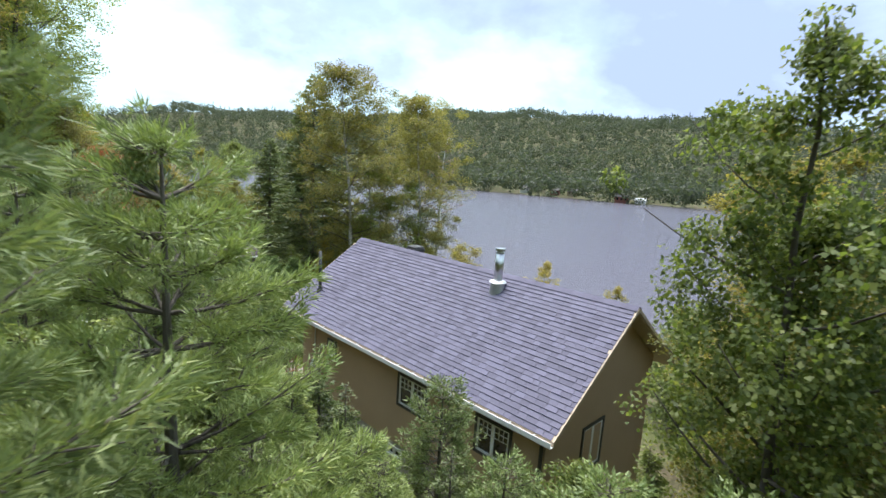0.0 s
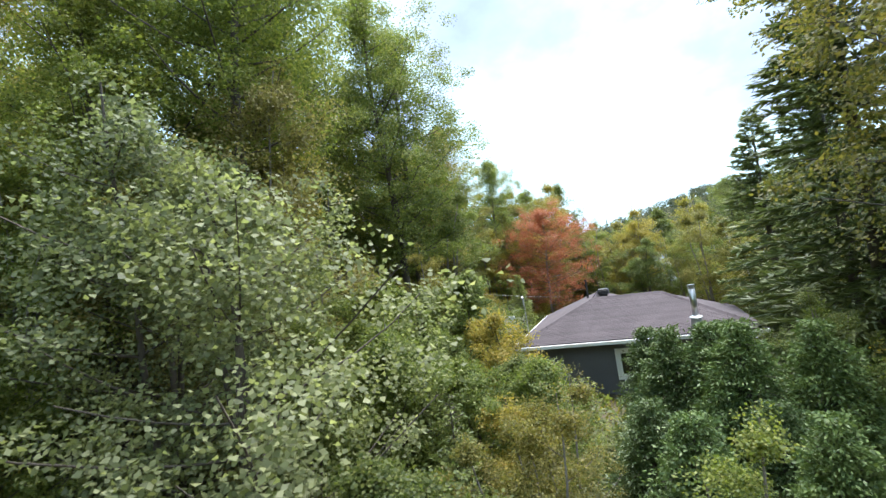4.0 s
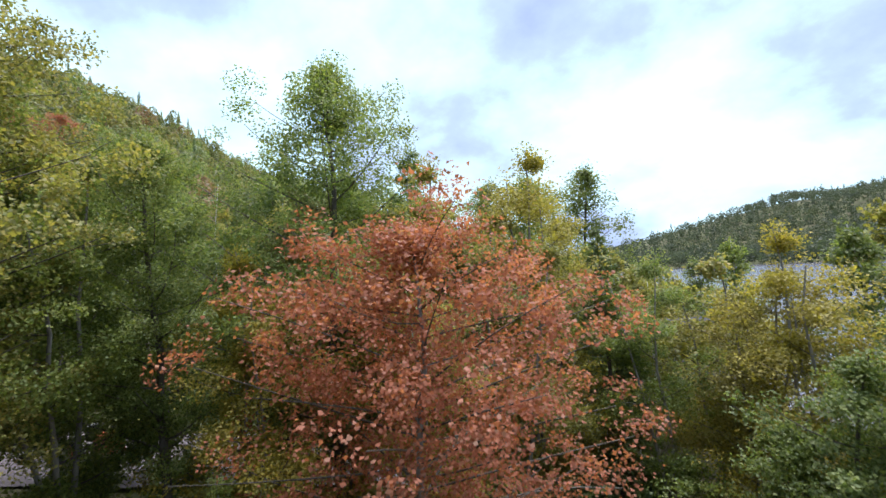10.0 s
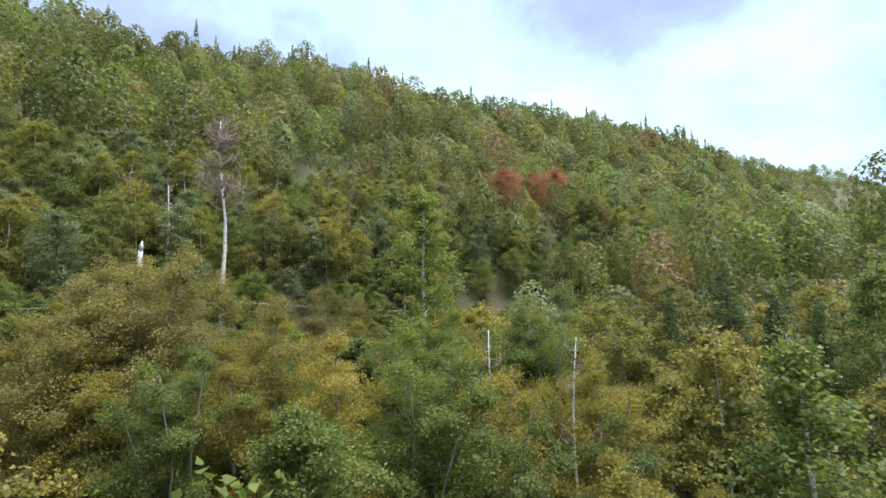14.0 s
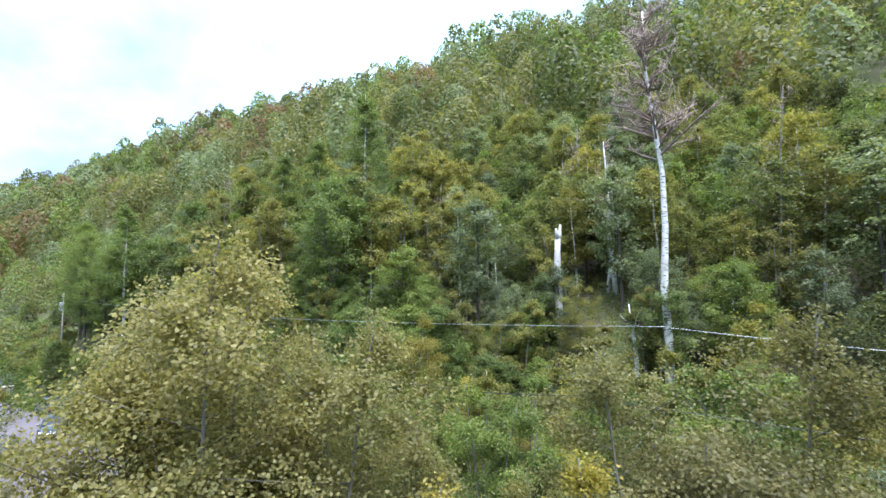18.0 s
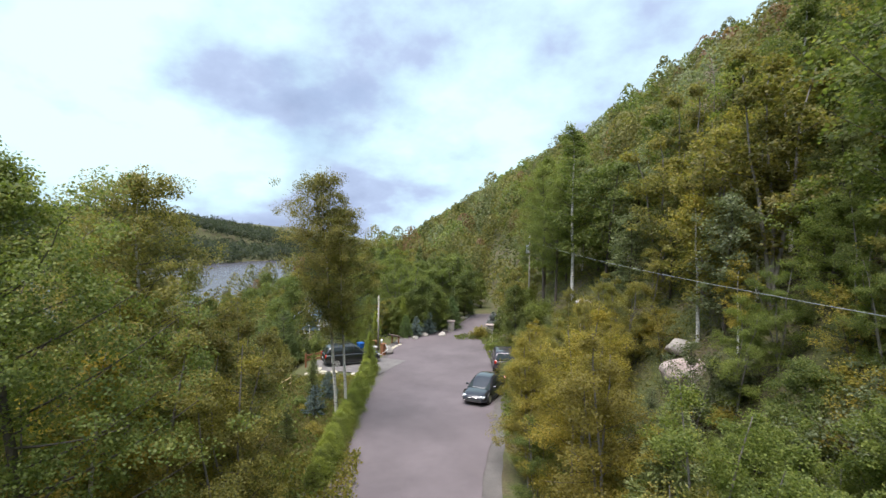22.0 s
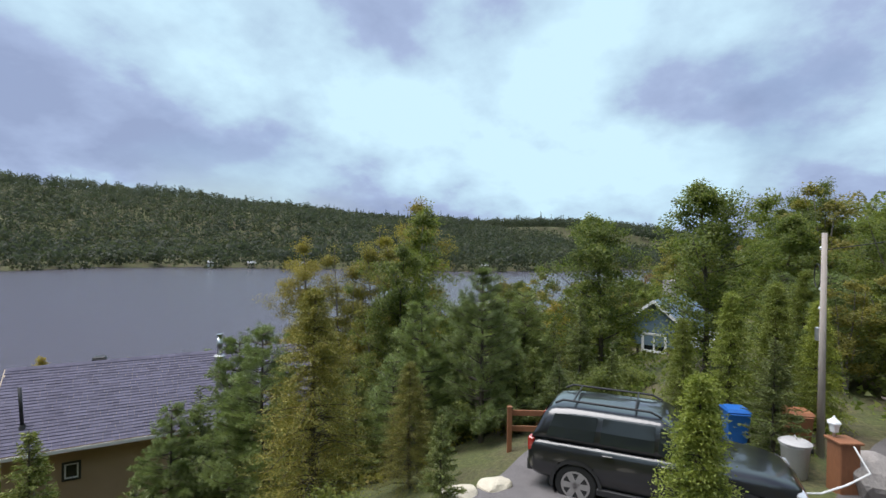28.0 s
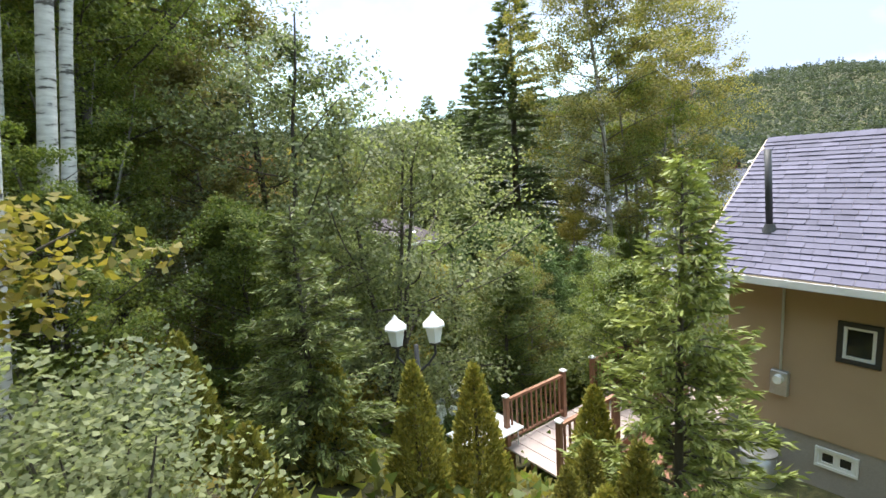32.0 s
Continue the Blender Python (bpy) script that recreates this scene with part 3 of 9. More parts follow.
def dead_tree(seed, high, trunk, limbs, reach, lean=(0, 0), fork=False, twigs=6, fan=0.0):
    """A bare tree: trunk, limbs and twigs in one mesh each."""
    rng = np.random.default_rng(seed)
    wood, fine = Shape(), Shape()
    t = np.linspace(0, 1, 8)
    axis = np.c_[np.array(lean) * high * t[:, None] + np.cumsum(rng.normal(size=(8, 2)) * 0.008 * high, axis=0), t * high]
    wood.tube(axis, trunk * (1.15 - t * (0.45 if fork else 0.95)), 8)
    if fork:
        for s in (-1, 1):
            wood.tube([axis[-1] - (0, 0, 0.1), axis[-1] + (0.22 * s, 0.05, 0.30), axis[-1] + (0.34 * s, 0.05, 0.75 - 0.15 * s)], [trunk * 0.6, trunk * 0.5, trunk * 0.2], 7)
    for i in range(limbs):
        h = rng.uniform(fan or 0.45, 0.98)
        p = np.array([np.interp(h, t, axis[:, k]) for k in range(3)])
        a, r = rng.uniform(0, 2 * np.pi), reach * rng.uniform(0.4, 1.0) * (1.25 - h if not fan else 1.0 - 0.55 * (h - fan) / (1 - fan))
        e = p + np.array([np.cos(a) * r, np.sin(a) * r, r * rng.uniform(0.3, 0.9)])
        m = (p + e) / 2 + rng.normal(size=3) * 0.1 * r
        fine.tube([p, m, e], [trunk * 0.28, trunk * 0.18, 0.008], 5)
        for j in range(twigs):
            q = p + (e - p) * rng.uniform(0.3, 1)
            fine.tube([q, q + rng.normal(size=3) * 0.22 * r + np.array([0, 0, 0.18 * r])], [0.024 if fan else 0.012, 0.006], 3)
    return wood.mesh("trunk", True), fine.mesh("twig_crown", True)


KINDS = {}


def kind_of(key, name, trunk_me, crown_me, bark, leaf, label, category="tree", parts=("trunk", "crown")):
    trunk_me.materials.append(bark)
    trunk_me.materials.append(BARK_DARK)
    crown_me.materials.append(leaf)
    KINDS[key] = (name, trunk_me, crown_me, label, category, parts)


def plant(key, x, y, scale=1.0, turn=None, label="", sink=0.06, group="", stretch=1.0, z=None):
    name, trunk_me, crown_me, text, category, parts = KINDS[key]
    turn = random.uniform(0, 360) if turn is None else turn
    base = ground_at(x, y) if z is None else z
    m = pose(x, y, base - sink, 0, 0, turn) @ Matrix.Diagonal((scale, scale, scale * stretch, 1))
    ob = thing(name, label or text, category, m, group)
    part(parts[0], trunk_me, None, ob)
    part(parts[1], crown_me, None, ob)
    return ob


kind_of("birch_a", "birch_tree", *broadleaf(11, 9.0, 1.75, 0.24, 7200, 0.138, 0.075, 24, droop=0.25, clump=0.30), BARK_BIRCH, LEAF_BIRCH, "tall white-barked birch with small yellow-green leaves")
kind_of("birch_b", "birch_tree", *broadleaf(12, 10.0, 2.0, 0.30, 8000, 0.138, 0.09, 26, stems=2, droop=0.3, clump=0.33), BARK_BIRCH, LEAF_BIRCH, "twin-stemmed white birch with thinning yellow-green leaves")
kind_of("birch_c", "slim_birch", *broadleaf(13, 8.0, 1.5, 0.22, 4600, 0.12, 0.07, 22, droop=0.2, clump=0.28, sparse=0.15), BARK_BIRCH, LEAF_YELLOW, "slim birch with thin yellowing leaves")
kind_of("birch_d", "clump_birch", *broadleaf(14, 9.0, 1.9, 0.20, 7600, 0.138, 0.08, 26, stems=3, droop=0.25, clump=0.32), BARK_GREY, LEAF_BIRCH, "clump birch with three pale stems")
kind_of("birch_near", "young_birch", *broadleaf(15, 9.0, 2.0, 0.08, 33000, 0.067, 0.07, 32, stems=3, droop=0.1, clump=0.30), BARK_GREY, LEAF_BIRCH, "dense young clump birch beginning to yellow")
kind_of("birch_fine", "young_birch", *broadleaf(18, 9.0, 2.3, 0.08, 70000, 0.060, 0.045, 54, stems=3, droop=0.1, clump=0.34), BARK_GREY, LEAF_TAN, "young clump birch with small fading leaves")
kind_of("birch_green", "young_birch", *broadleaf(17, 9.0, 2.0, 0.08, 33000, 0.067, 0.07, 32, stems=3, droop=0.1, clump=0.30), BARK_GREY, LEAF_GREEN, "young clump birch still in green leaf")
kind_of("birch_pair", "birch_tree", *broadleaf(16, 14.0, 3.1, 0.26, 56000, 0.08, 0.105, 56, droop=0.30, clump=0.33, lean=(0.05, 0.03), sparse=0.08, rounded=0.55), BARK_BIRCH, LEAF_BIRCH, "tall leaning white birch with an airy crown")
kind_of("birch_bare", "birch_tree", *broadleaf(19, 12.0, 1.7, 0.62, 9000, 0.08, 0.10, 22, droop=0.1, clump=0.34, lean=(0.03, 0.02)), BARK_BIRCH, LEAF_BIRCH, "tall birch with a long bare white trunk")
kind_of("birch_gold", "young_birch", *broadleaf(29, 9.0, 2.1, 0.08, 33000, 0.067, 0.07, 34, stems=3, droop=0.1, clump=0.30), BARK_GREY, LEAF_GOLD, "dense young clump birch in golden olive leaf")
kind_of("aspen_high", "aspen_tree", *broadleaf(36, 16.0, 3.4, 0.50, 40000, 0.082, 0.20, 40, droop=0.0, clump=0.42), BARK_DARK, LEAF_GREEN, "tall poplar with a long dark trunk under a high crown")
kind_of("birch_tilt", "birch_tree", *broadleaf(20, 14.0, 2.0, 0.60, 12000, 0.08, 0.11, 24, droop=0.1, clump=0.36, lean=(0.16, 0.0)), BARK_BIRCH, LEAF_BIRCH, "leaning birch with a long bare white trunk")
kind_of("maple_a", "maple_tree", *broadleaf(21, 8.5, 2.5, 0.16, 10500, 0.143, 0.12, 30, stems=2, clump=0.36), BARK_DARK, LEAF_GREEN, "broad green maple with a full leafy crown")
kind_of("maple_near", "maple_tree", *broadleaf(26, 8.5, 2.5, 0.12, 38000, 0.086, 0.11, 44, stems=2, clump=0.27), BARK_DARK, LEAF_GREEN, "full green maple with pale upturned leaves")
kind_of("maple_mid", "maple_tree", *broadleaf(27, 7.0, 2.1, 0.10, 25000, 0.088, 0.09, 34, clump=0.30), BARK_DARK, LEAF_GREEN, "leafy green maple beside the clearing")
kind_of("maple_b", "maple_tree", *broadleaf(22, 7.0, 2.1, 0.10, 8200, 0.143, 0.10, 24, clump=0.38), BARK_DARK, LEAF_DARK, "dark green maple with dense low branches")
kind_of("maple_y", "maple_tree", *broadleaf(23, 6.0, 1.9, 0.10, 5400, 0.125, 0.08, 20, stems=2, clump=0.36), BARK_DARK, LEAF_YELLOW, "young maple turning yellow in early autumn")
kind_of("sapling", "maple_tree", *broadleaf(25, 4.6, 1.25, 0.05, 11000, 0.072, 0.035, 30, stems=3, clump=0.22), BARK_DARK, LEAF_YELLOW, "maple sapling with yellow and orange leaves")
kind_of("maple_red", "maple_tree", *broadleaf(24, 10.0, 3.7, 0.30, 42000, 0.078, 0.10, 64, clump=0.34, sparse=0.12, rounded=0.6, droop=0.45, lean=(0.03, 0.03)), BARK_GREY, LEAF_RED, "red maple in dull autumn colour with a pale trunk")
kind_of("aspen", "aspen_tree", *broadleaf(31, 16.0, 2.9, 0.28, 13000, 0.148, 0.17, 34, droop=0.05, clump=0.5), BARK_DARK, LEAF_DARK, "tall dark poplar with a high open crown")
kind_of("aspen_near", "aspen_tree", *broadleaf(35, 16.0, 3.6, 0.24, 54000, 0.084, 0.17, 44, droop=0.05, clump=0.42), BARK_DARK, LEAF_GREEN, "tall poplar with a dark trunk and leafy crown")
kind_of("aspen_g", "aspen_tree", *broadleaf(32, 14.0, 2.0, 0.26, 10000, 0.138, 0.12, 32, droop=0.1, clump=0.38, sparse=0.1), BARK_BIRCH, LEAF_GREEN, "slender aspen with a pale trunk and fluttering leaves")
kind_of("alder", "alder_tree", *broadleaf(33, 7.0, 2.4, 0.04, 26000, 0.072, 0.07, 42, stems=3, clump=0.30), BARK_DARK, LEAF_GREY, "many-stemmed alder with small grey-green leaves")
kind_of("willow", "willow_tree", *broadleaf(34, 7.0, 2.3, 0.04, 9500, 0.113, 0.07, 32, stems=3, clump=0.34), BARK_DARK, LEAF_GREY, "bushy silver-green willow on the bank")
kind_of("spruce", "spruce_tree", *conifer(41, 15.0, 2.9, 46, 0.26, needle=0.25, thin=0.22, droop=0.32, trunk=0.18), BARK_DARK, NEEDLES, "tall dark spruce with drooping branches")
kind_of("spruce_s", "spruce_tree", *conifer(42, 5.0, 1.15, 34, 0.16, needle=0.115, thin=0.24, droop=0.12, trunk=0.06, top=0.18), BARK_DARK, NEEDLES, "young green spruce with a bare leader shoot")
kind_of("fir", "fir_tree", *conifer(43, 4.5, 1.15, 36, 0.14, needle=0.105, thin=0.26, droop=0.10, trunk=0.06), BARK_DARK, NEEDLES_FIR, "young yellow-green fir with layered branches")
kind_of("blue_spruce", "blue_spruce_tree", *conifer(44, 2.0, 0.75, 18, 0.11, needle=0.12, thin=0.24, droop=0.06, trunk=0.04), BARK_DARK, NEEDLES_BLUE, "small silvery blue spruce on the verge")
kind_of("pine", "pine_tree", *pine(45, 6.0, 1.9, 36, 0.15, 0.0135), BARK_DARK, NEEDLES_PINE, "young white pine with long soft needles")
kind_of("pine_far", "pine_tree", *pine(48, 6.0, 1.8, 8, 0.19, 0.034), BARK_DARK, NEEDLES_PINE, "bushy white pine with soft grey-green needles")
kind_of("cedar", "cedar_tree", *columnar(46, 2.2, 0.46, 5200, 0.085), BARK_DARK, CEDAR, "small conical arborvitae with green and bronze sprays")
kind_of("cedar_tall", "cedar_tree", *wild_cedar(47, 5.0, 1.0, 760, 46, 0.062), BARK_DARK, CEDAR_BRIGHT, "tall dense arborvitae column")
kind_of("cedar_green", "cedar_tree", *wild_cedar(50, 4.2, 1.5, 820, 40, 0.075), BARK_DARK, CEDAR_GREEN, "broad green cedar with flat soft sprays")
kind_of("cedar_wild", "cedar_tree", *wild_cedar(49, 6.0, 1.75, 900, 82, 0.046), BARK_DARK, CEDAR, "loose wild cedar with drooping bronzed sprays")
kind_of("birch_lean", "birch_tree", *broadleaf(16, 14.0, 2.8, 0.38, 46000, 0.08, 0.105, 56, droop=0.30, clump=0.33, lean=(0.10, 0.0), sparse=0.08, rounded=0.55), BARK_BIRCH, LEAF_BIRCH, "tall leaning white birch with an airy crown")
kind_of("cedar_hedge", "hedge_cedar", *wild_cedar(56, 1.35, 0.70, 260, 40, 0.05), BARK_DARK, CEDAR_BRIGHT, "waist-high green arborvitae in a clipped roadside hedge")
kind_of("shrub_g", "shrub", *bush(51, 1.3, 1.0, 3300, 0.082), BARK_DARK, LEAF_GREEN, "low leafy green shrub on the slope", "shrub", ("stem", "foliage"))
kind_of("shrub_y", "shrub", *bush(52, 1.1, 0.9, 3000, 0.076), BARK_DARK, LEAF_YELLOW, "yellowing low shrub with small leaves", "shrub", ("stem", "foliage"))
kind_of("shrub_d", "shrub", *bush(53, 1.8, 1.3, 5200, 0.1), BARK_DARK, LEAF_DARK, "dense dark green shrub in rough grass", "shrub", ("stem", "foliage"))
kind_of("shrub_w", "shrub", *bush(54, 1.6, 1.2, 4300, 0.088), BARK_DARK, LEAF_GREY, "loose grey-green shrub on the bank", "shrub", ("stem", "foliage"))
kind_of("shrub_near", "shrub", *bush(55, 1.9, 0.75, 11500, 0.043, 26), BARK_DARK, LEAF_GREY, "upright shrub with small grey-green leaves", "shrub", ("stem", "foliage"))


# ---- ground and water ----
def ground_colour(nodes, links):
    a = noise_of(nodes, links, 0.35, 6, 0.6)
    b = noise_of(nodes, links, 9.0, 5, 0.65)
    grass = ramp(nodes, links, b, [(0.3, (0.035, 0.045, 0.014)), (0.55, (0.080, 0.090, 0.026)), (0.8, (0.15, 0.135, 0.05))])
    earth = ramp(nodes, links, b, [(0.3, (0.05, 0.038, 0.022)), (0.7, (0.14, 0.105, 0.065))])
    colour = mixed(nodes, links, ramp(nodes, links, a, [(0.44, (0, 0, 0)), (0.60, (0.85, 0.85, 0.85))]), grass, earth)
    return principled(nodes, links, colour, 0.95, 0, b, 0.6, 0.06)


GROUND = material("grass_and_earth", ground_colour)


def spaced(lo, hi, a, b, step, grow):
    inner = list(np.arange(a, b + 1e-6, step))
    out, s = b, step
    right = []
    while out < hi:
        s *= grow
        out += s
        right.append(out)
    out, s, left = a, step, []
    while out > lo:
        s *= grow
        out -= s
        left.append(out)
    return np.array(left[::-1] + inner + right)


gu, gv = spaced(-1600, 1600, -80, 22, 1.0, 1.10), spaced(-1500, 1500, -26, 52, 0.8, 1.09)
GU, GV = np.meshgrid(gu, gv, indexing="ij")
gx, gy = xy(GU, GV)
pts = np.c_[gx.ravel(), gy.ravel(), height(GU, GV).ravel()]
nu, nv = len(gu), len(gv)
i, j = np.meshgrid(np.arange(nu - 1), np.arange(nv - 1), indexing="ij")
k = (i * nv + j).ravel()
quads = np.c_[k, k + nv, k + nv + 1, k + 1]
ground_me = bpy.data.meshes.new("ground")
ground_me.from_pydata(pts.tolist(), [], quads.tolist())
ground_me.polygons.foreach_set("use_smooth", np.ones(len(quads), bool))
part("ground", ground_me, GROUND)
tagged(bpy.data.objects["ground"], "grassy wooded ground that falls from a hillside to the lake", "ground", kind="structure")


def water_look(nodes, links):
    tc = nodes.new("ShaderNodeTexCoord")
    mp = nodes.new("ShaderNodeMapping")
    mp.inputs["Rotation"].default_value = (0, 0, radians(-22))
    mp.inputs["Scale"].default_value = (0.5, 1.6, 1)
    links.new(tc.outputs["Object"], mp.inputs["Vector"])
    n = nodes.new("ShaderNodeTexNoise")
    n.inputs["Scale"].default_value, n.inputs["Detail"].default_value, n.inputs["Roughness"].default_value = 2.0, 5, 0.62
    links.new(mp.outputs["Vector"], n.inputs["Vector"])
    return principled(nodes, links, (0.085, 0.078, 0.100), 0.20, 0, n.outputs["Fac"], 0.8, 0.16, IOR=1.33)


WATER = material("lake_water", water_look)
lake = Shape()
p = [(*xy(u, v), LAKE) for u, v in ((-1000, 30), (1000, 30), (1000, 600), (-1000, 600))]
lake.add(p, [(0, 1, 2, 3)])
tagged(part("lake_water", lake, WATER), "grey rippled lake water", "lake", kind="structure")

# ---- road ----
ASPHALT = plain("grey_asphalt", (0.082, 0.067, 0.074), (0.168, 0.139, 0.152), 0.85, 0.30, 60, strength=0.4, distance=0.008)
DRIVE = plain("dark_drive_gravel", (0.075, 0.068, 0.066), (0.165, 0.150, 0.146), 0.95, 0.7, 40, strength=0.8, distance=0.03)
BAY = plain("parking_gravel", (0.105, 0.096, 0.096), (0.215, 0.20, 0.198), 0.95, 1.2, 45, strength=0.9, distance=0.03)


def ribbon(name, centre, width, mat, lift, label, cross=13):
    """A strip laid on the ground along a line of (u, v), of changing width."""
    c = np.array(centre, float)
    s = np.r_[0, np.cumsum(np.hypot(*np.diff(c, axis=0).T))]
    t = np.arange(0, s[-1], 1.0)
    line = np.c_[np.interp(t, s, c[:, 0]), np.interp(t, s, c[:, 1])]
    for _ in range(6):
        line[1:-1] = (line[:-2] + 2 * line[1:-1] + line[2:]) / 4
    w = np.interp(t, s, np.broadcast_to(width, (len(c),)))
    way = np.gradient(line, axis=0)
    way /= np.linalg.norm(way, axis=1)[:, None]
    off = np.linspace(-0.5, 0.5, cross)
    edge = 1 + (0.012 * np.sin(t * 0.9) + 0.01 * np.sin(t * 2.3 + 1))[:, None] * (np.abs(off) > 0.45)
    P = line[:, None] + np.c_[-way[:, 1], way[:, 0]][:, None] * (off[None] * w[:, None] * edge)[..., None]
    z = height(P[..., 0], P[..., 1])
    z = z + lift + 0.10 * np.maximum(0, z.mean(1, keepdims=True) - z)
    x, y = xy(P[..., 0], P[..., 1])
    sh = Shape()
    f = [(a * cross + b, (a + 1) * cross + b, (a + 1) * cross + b + 1, a * cross + b + 1) for a in range(len(t) - 1) for b in range(cross - 1)]
    sh.add(np.stack([x, y, z], -1).reshape(-1, 3), f)
    return tagged(part(name, sh, mat, None, label, True), category="road", kind="structure")


ribbon("road", [(19, -15.6), (14, -13.8), (6, -10.9), (2, -8.2), (-4, -7.0), (-12, -6.1), (-20, -4.6), (-30, -2.5), (-38, -0.8), (-46, 4), (-52, 11), (-55, 18), (-62, 27), (-80, 33)],
       [4.0, 4.0, 4.6, 9.5, 10, 8.4, 8.2, 7.2, 5.8, 4.5, 4.2, 4.0, 4.0, 4.0], ASPHALT, 0.06, "worn pinkish-grey asphalt road with a wide turning place")
ribbon("gravel_shoulder", [(6, -10.9), (2, -8.2), (-4, -7.0), (-12, -6.1), (-20, -4.9), (-30, -3.2), (-38, -1.2), (-46, 4), (-52, 11)],
       [5.4, 10.5, 11, 9.6, 9.0, 7.6, 6.4, 5.8, 5.4], DRIVE, 0.025, "dusty gravel shoulder along the asphalt road")
ribbon("driveway", [(-9.0, -2.6), (-7.2, 0.5), (-8.2, 4.6)], [4.6, 5.0, 4.4], BAY, 0.075, "grey gravel parking bay beside the road")
ribbon("lower_driveway", [(-62, 27), (-57, 32), (-51, 35.2), (-46, 37), (-40, 38)], [3.2, 3.2, 3.4, 4.2, 4.5], DRIVE, 0.05, "grey gravel drive curving through the trees")


# ---- building materials ----
STUCCO = plain("tan_stucco", (0.36, 0.255, 0.165), (0.45, 0.325, 0.215), 0.9, 0.5, 70, strength=0.35, distance=0.006)
CONCRETE = plain("grey_foundation", (0.26, 0.235, 0.215), (0.38, 0.345, 0.32), 0.9, 1.2, 50, strength=0.4)
WHITE = plain("white_painted_trim", (0.66, 0.66, 0.66), (0.80, 0.80, 0.80), 0.45, 2, 40, strength=0.05)
BLACK = plain("black_trim", (0.018, 0.018, 0.02), (0.04, 0.04, 0.042), 0.5, 2, 40, strength=0.05)
SOFFIT = plain("beige_soffit", (0.38, 0.30, 0.21), (0.46, 0.37, 0.27), 0.6, 2, 30)
GREY_WALL = plain("dark_grey_cladding", (0.088, 0.088, 0.10), (0.125, 0.125, 0.14), 0.75, 0.8, 30, strength=0.2)
STEEL = plain("stainless_steel", (0.50, 0.50, 0.50), (0.68, 0.68, 0.68), 0.28, 4, 60, metal=1.0, strength=0.05)
GALV = plain("galvanised_metal", (0.42, 0.43, 0.45), (0.60, 0.61, 0.62), 0.45, 6, 30, metal=0.85, strength=0.1)
SHINGLE = plain("lavender_grey_shingles", (0.080, 0.075, 0.112), (0.132, 0.124, 0.176), 0.92, 0.8, 90, strength=0.6, distance=0.004, spread=0.16)
SHINGLE_B = plain("brown_shingles", (0.052, 0.041, 0.047), (0.104, 0.085, 0.094), 0.92, 0.7, 80, strength=0.6, distance=0.004, spread=0.12)
TIMBER = plain("red_brown_stained_wood", (0.17, 0.075, 0.04), (0.30, 0.14, 0.08), 0.6, 2.5, 30, strength=0.3, stretch=(1, 1, 0.3), spread=0.15)
DECK = plain("weathered_deck_boards", (0.30, 0.24, 0.22), (0.46, 0.38, 0.35), 0.8, 2.0, 40, strength=0.4, spread=0.12)
STONE = plain("grey_field_stone", (0.22, 0.20, 0.19), (0.44, 0.40, 0.37), 0.9, 2.5, 25, strength=0.7, distance=0.03, spread=0.2)
CREAM_STONE = plain("cream_kerb_stone", (0.40, 0.36, 0.28), (0.60, 0.55, 0.44), 0.9, 3, 25, strength=0.6, distance=0.02, spread=0.15)


def glass_look(nodes, links):
    return principled(nodes, links, (0.015, 0.018, 0.02), 0.04, 0, None, IOR=1.5)


PANE = material("dark_window_glass", glass_look)


def wall_boxes(x0, x1, z0, z1, thick, holes):
    """A wall along x, its outer face at y = 0, with rectangular openings (x0, x1, z0, z1), as one closed body."""
    xs = sorted({x0, x1, *(h[0] for h in holes), *(h[1] for h in holes)})
    zs = sorted({z0, z1, *(h[2] for h in holes), *(h[3] for h in holes)})
    nz = len(zs)
    verts = [(x, y, z) for y in (0, thick) for x in xs for z in zs]
    back = len(xs) * nz

    def solid(i, j):
        if not (0 <= i < len(xs) - 1 and 0 <= j < nz - 1):
            return False
        x, z = (xs[i] + xs[i + 1]) / 2, (zs[j] + zs[j + 1]) / 2
        return not any(h[0] < x < h[1] and h[2] < z < h[3] for h in holes)

    faces = []
    for i in range(len(xs) - 1):
        for j in range(nz - 1):
            if solid(i, j):
                a, b, c, d = i * nz + j, (i + 1) * nz + j, (i + 1) * nz + j + 1, i * nz + j + 1
                faces += [(a, b, c, d), (d + back, c + back, b + back, a + back)]
                for open_side, p, q in ((not solid(i, j - 1), b, a), (not solid(i + 1, j), c, b), (not solid(i, j + 1), d, c), (not solid(i - 1, j), a, d)):
                    if open_side:
                        faces.append((p, q, q + back, p + back))
    return Shape().add(verts, faces)


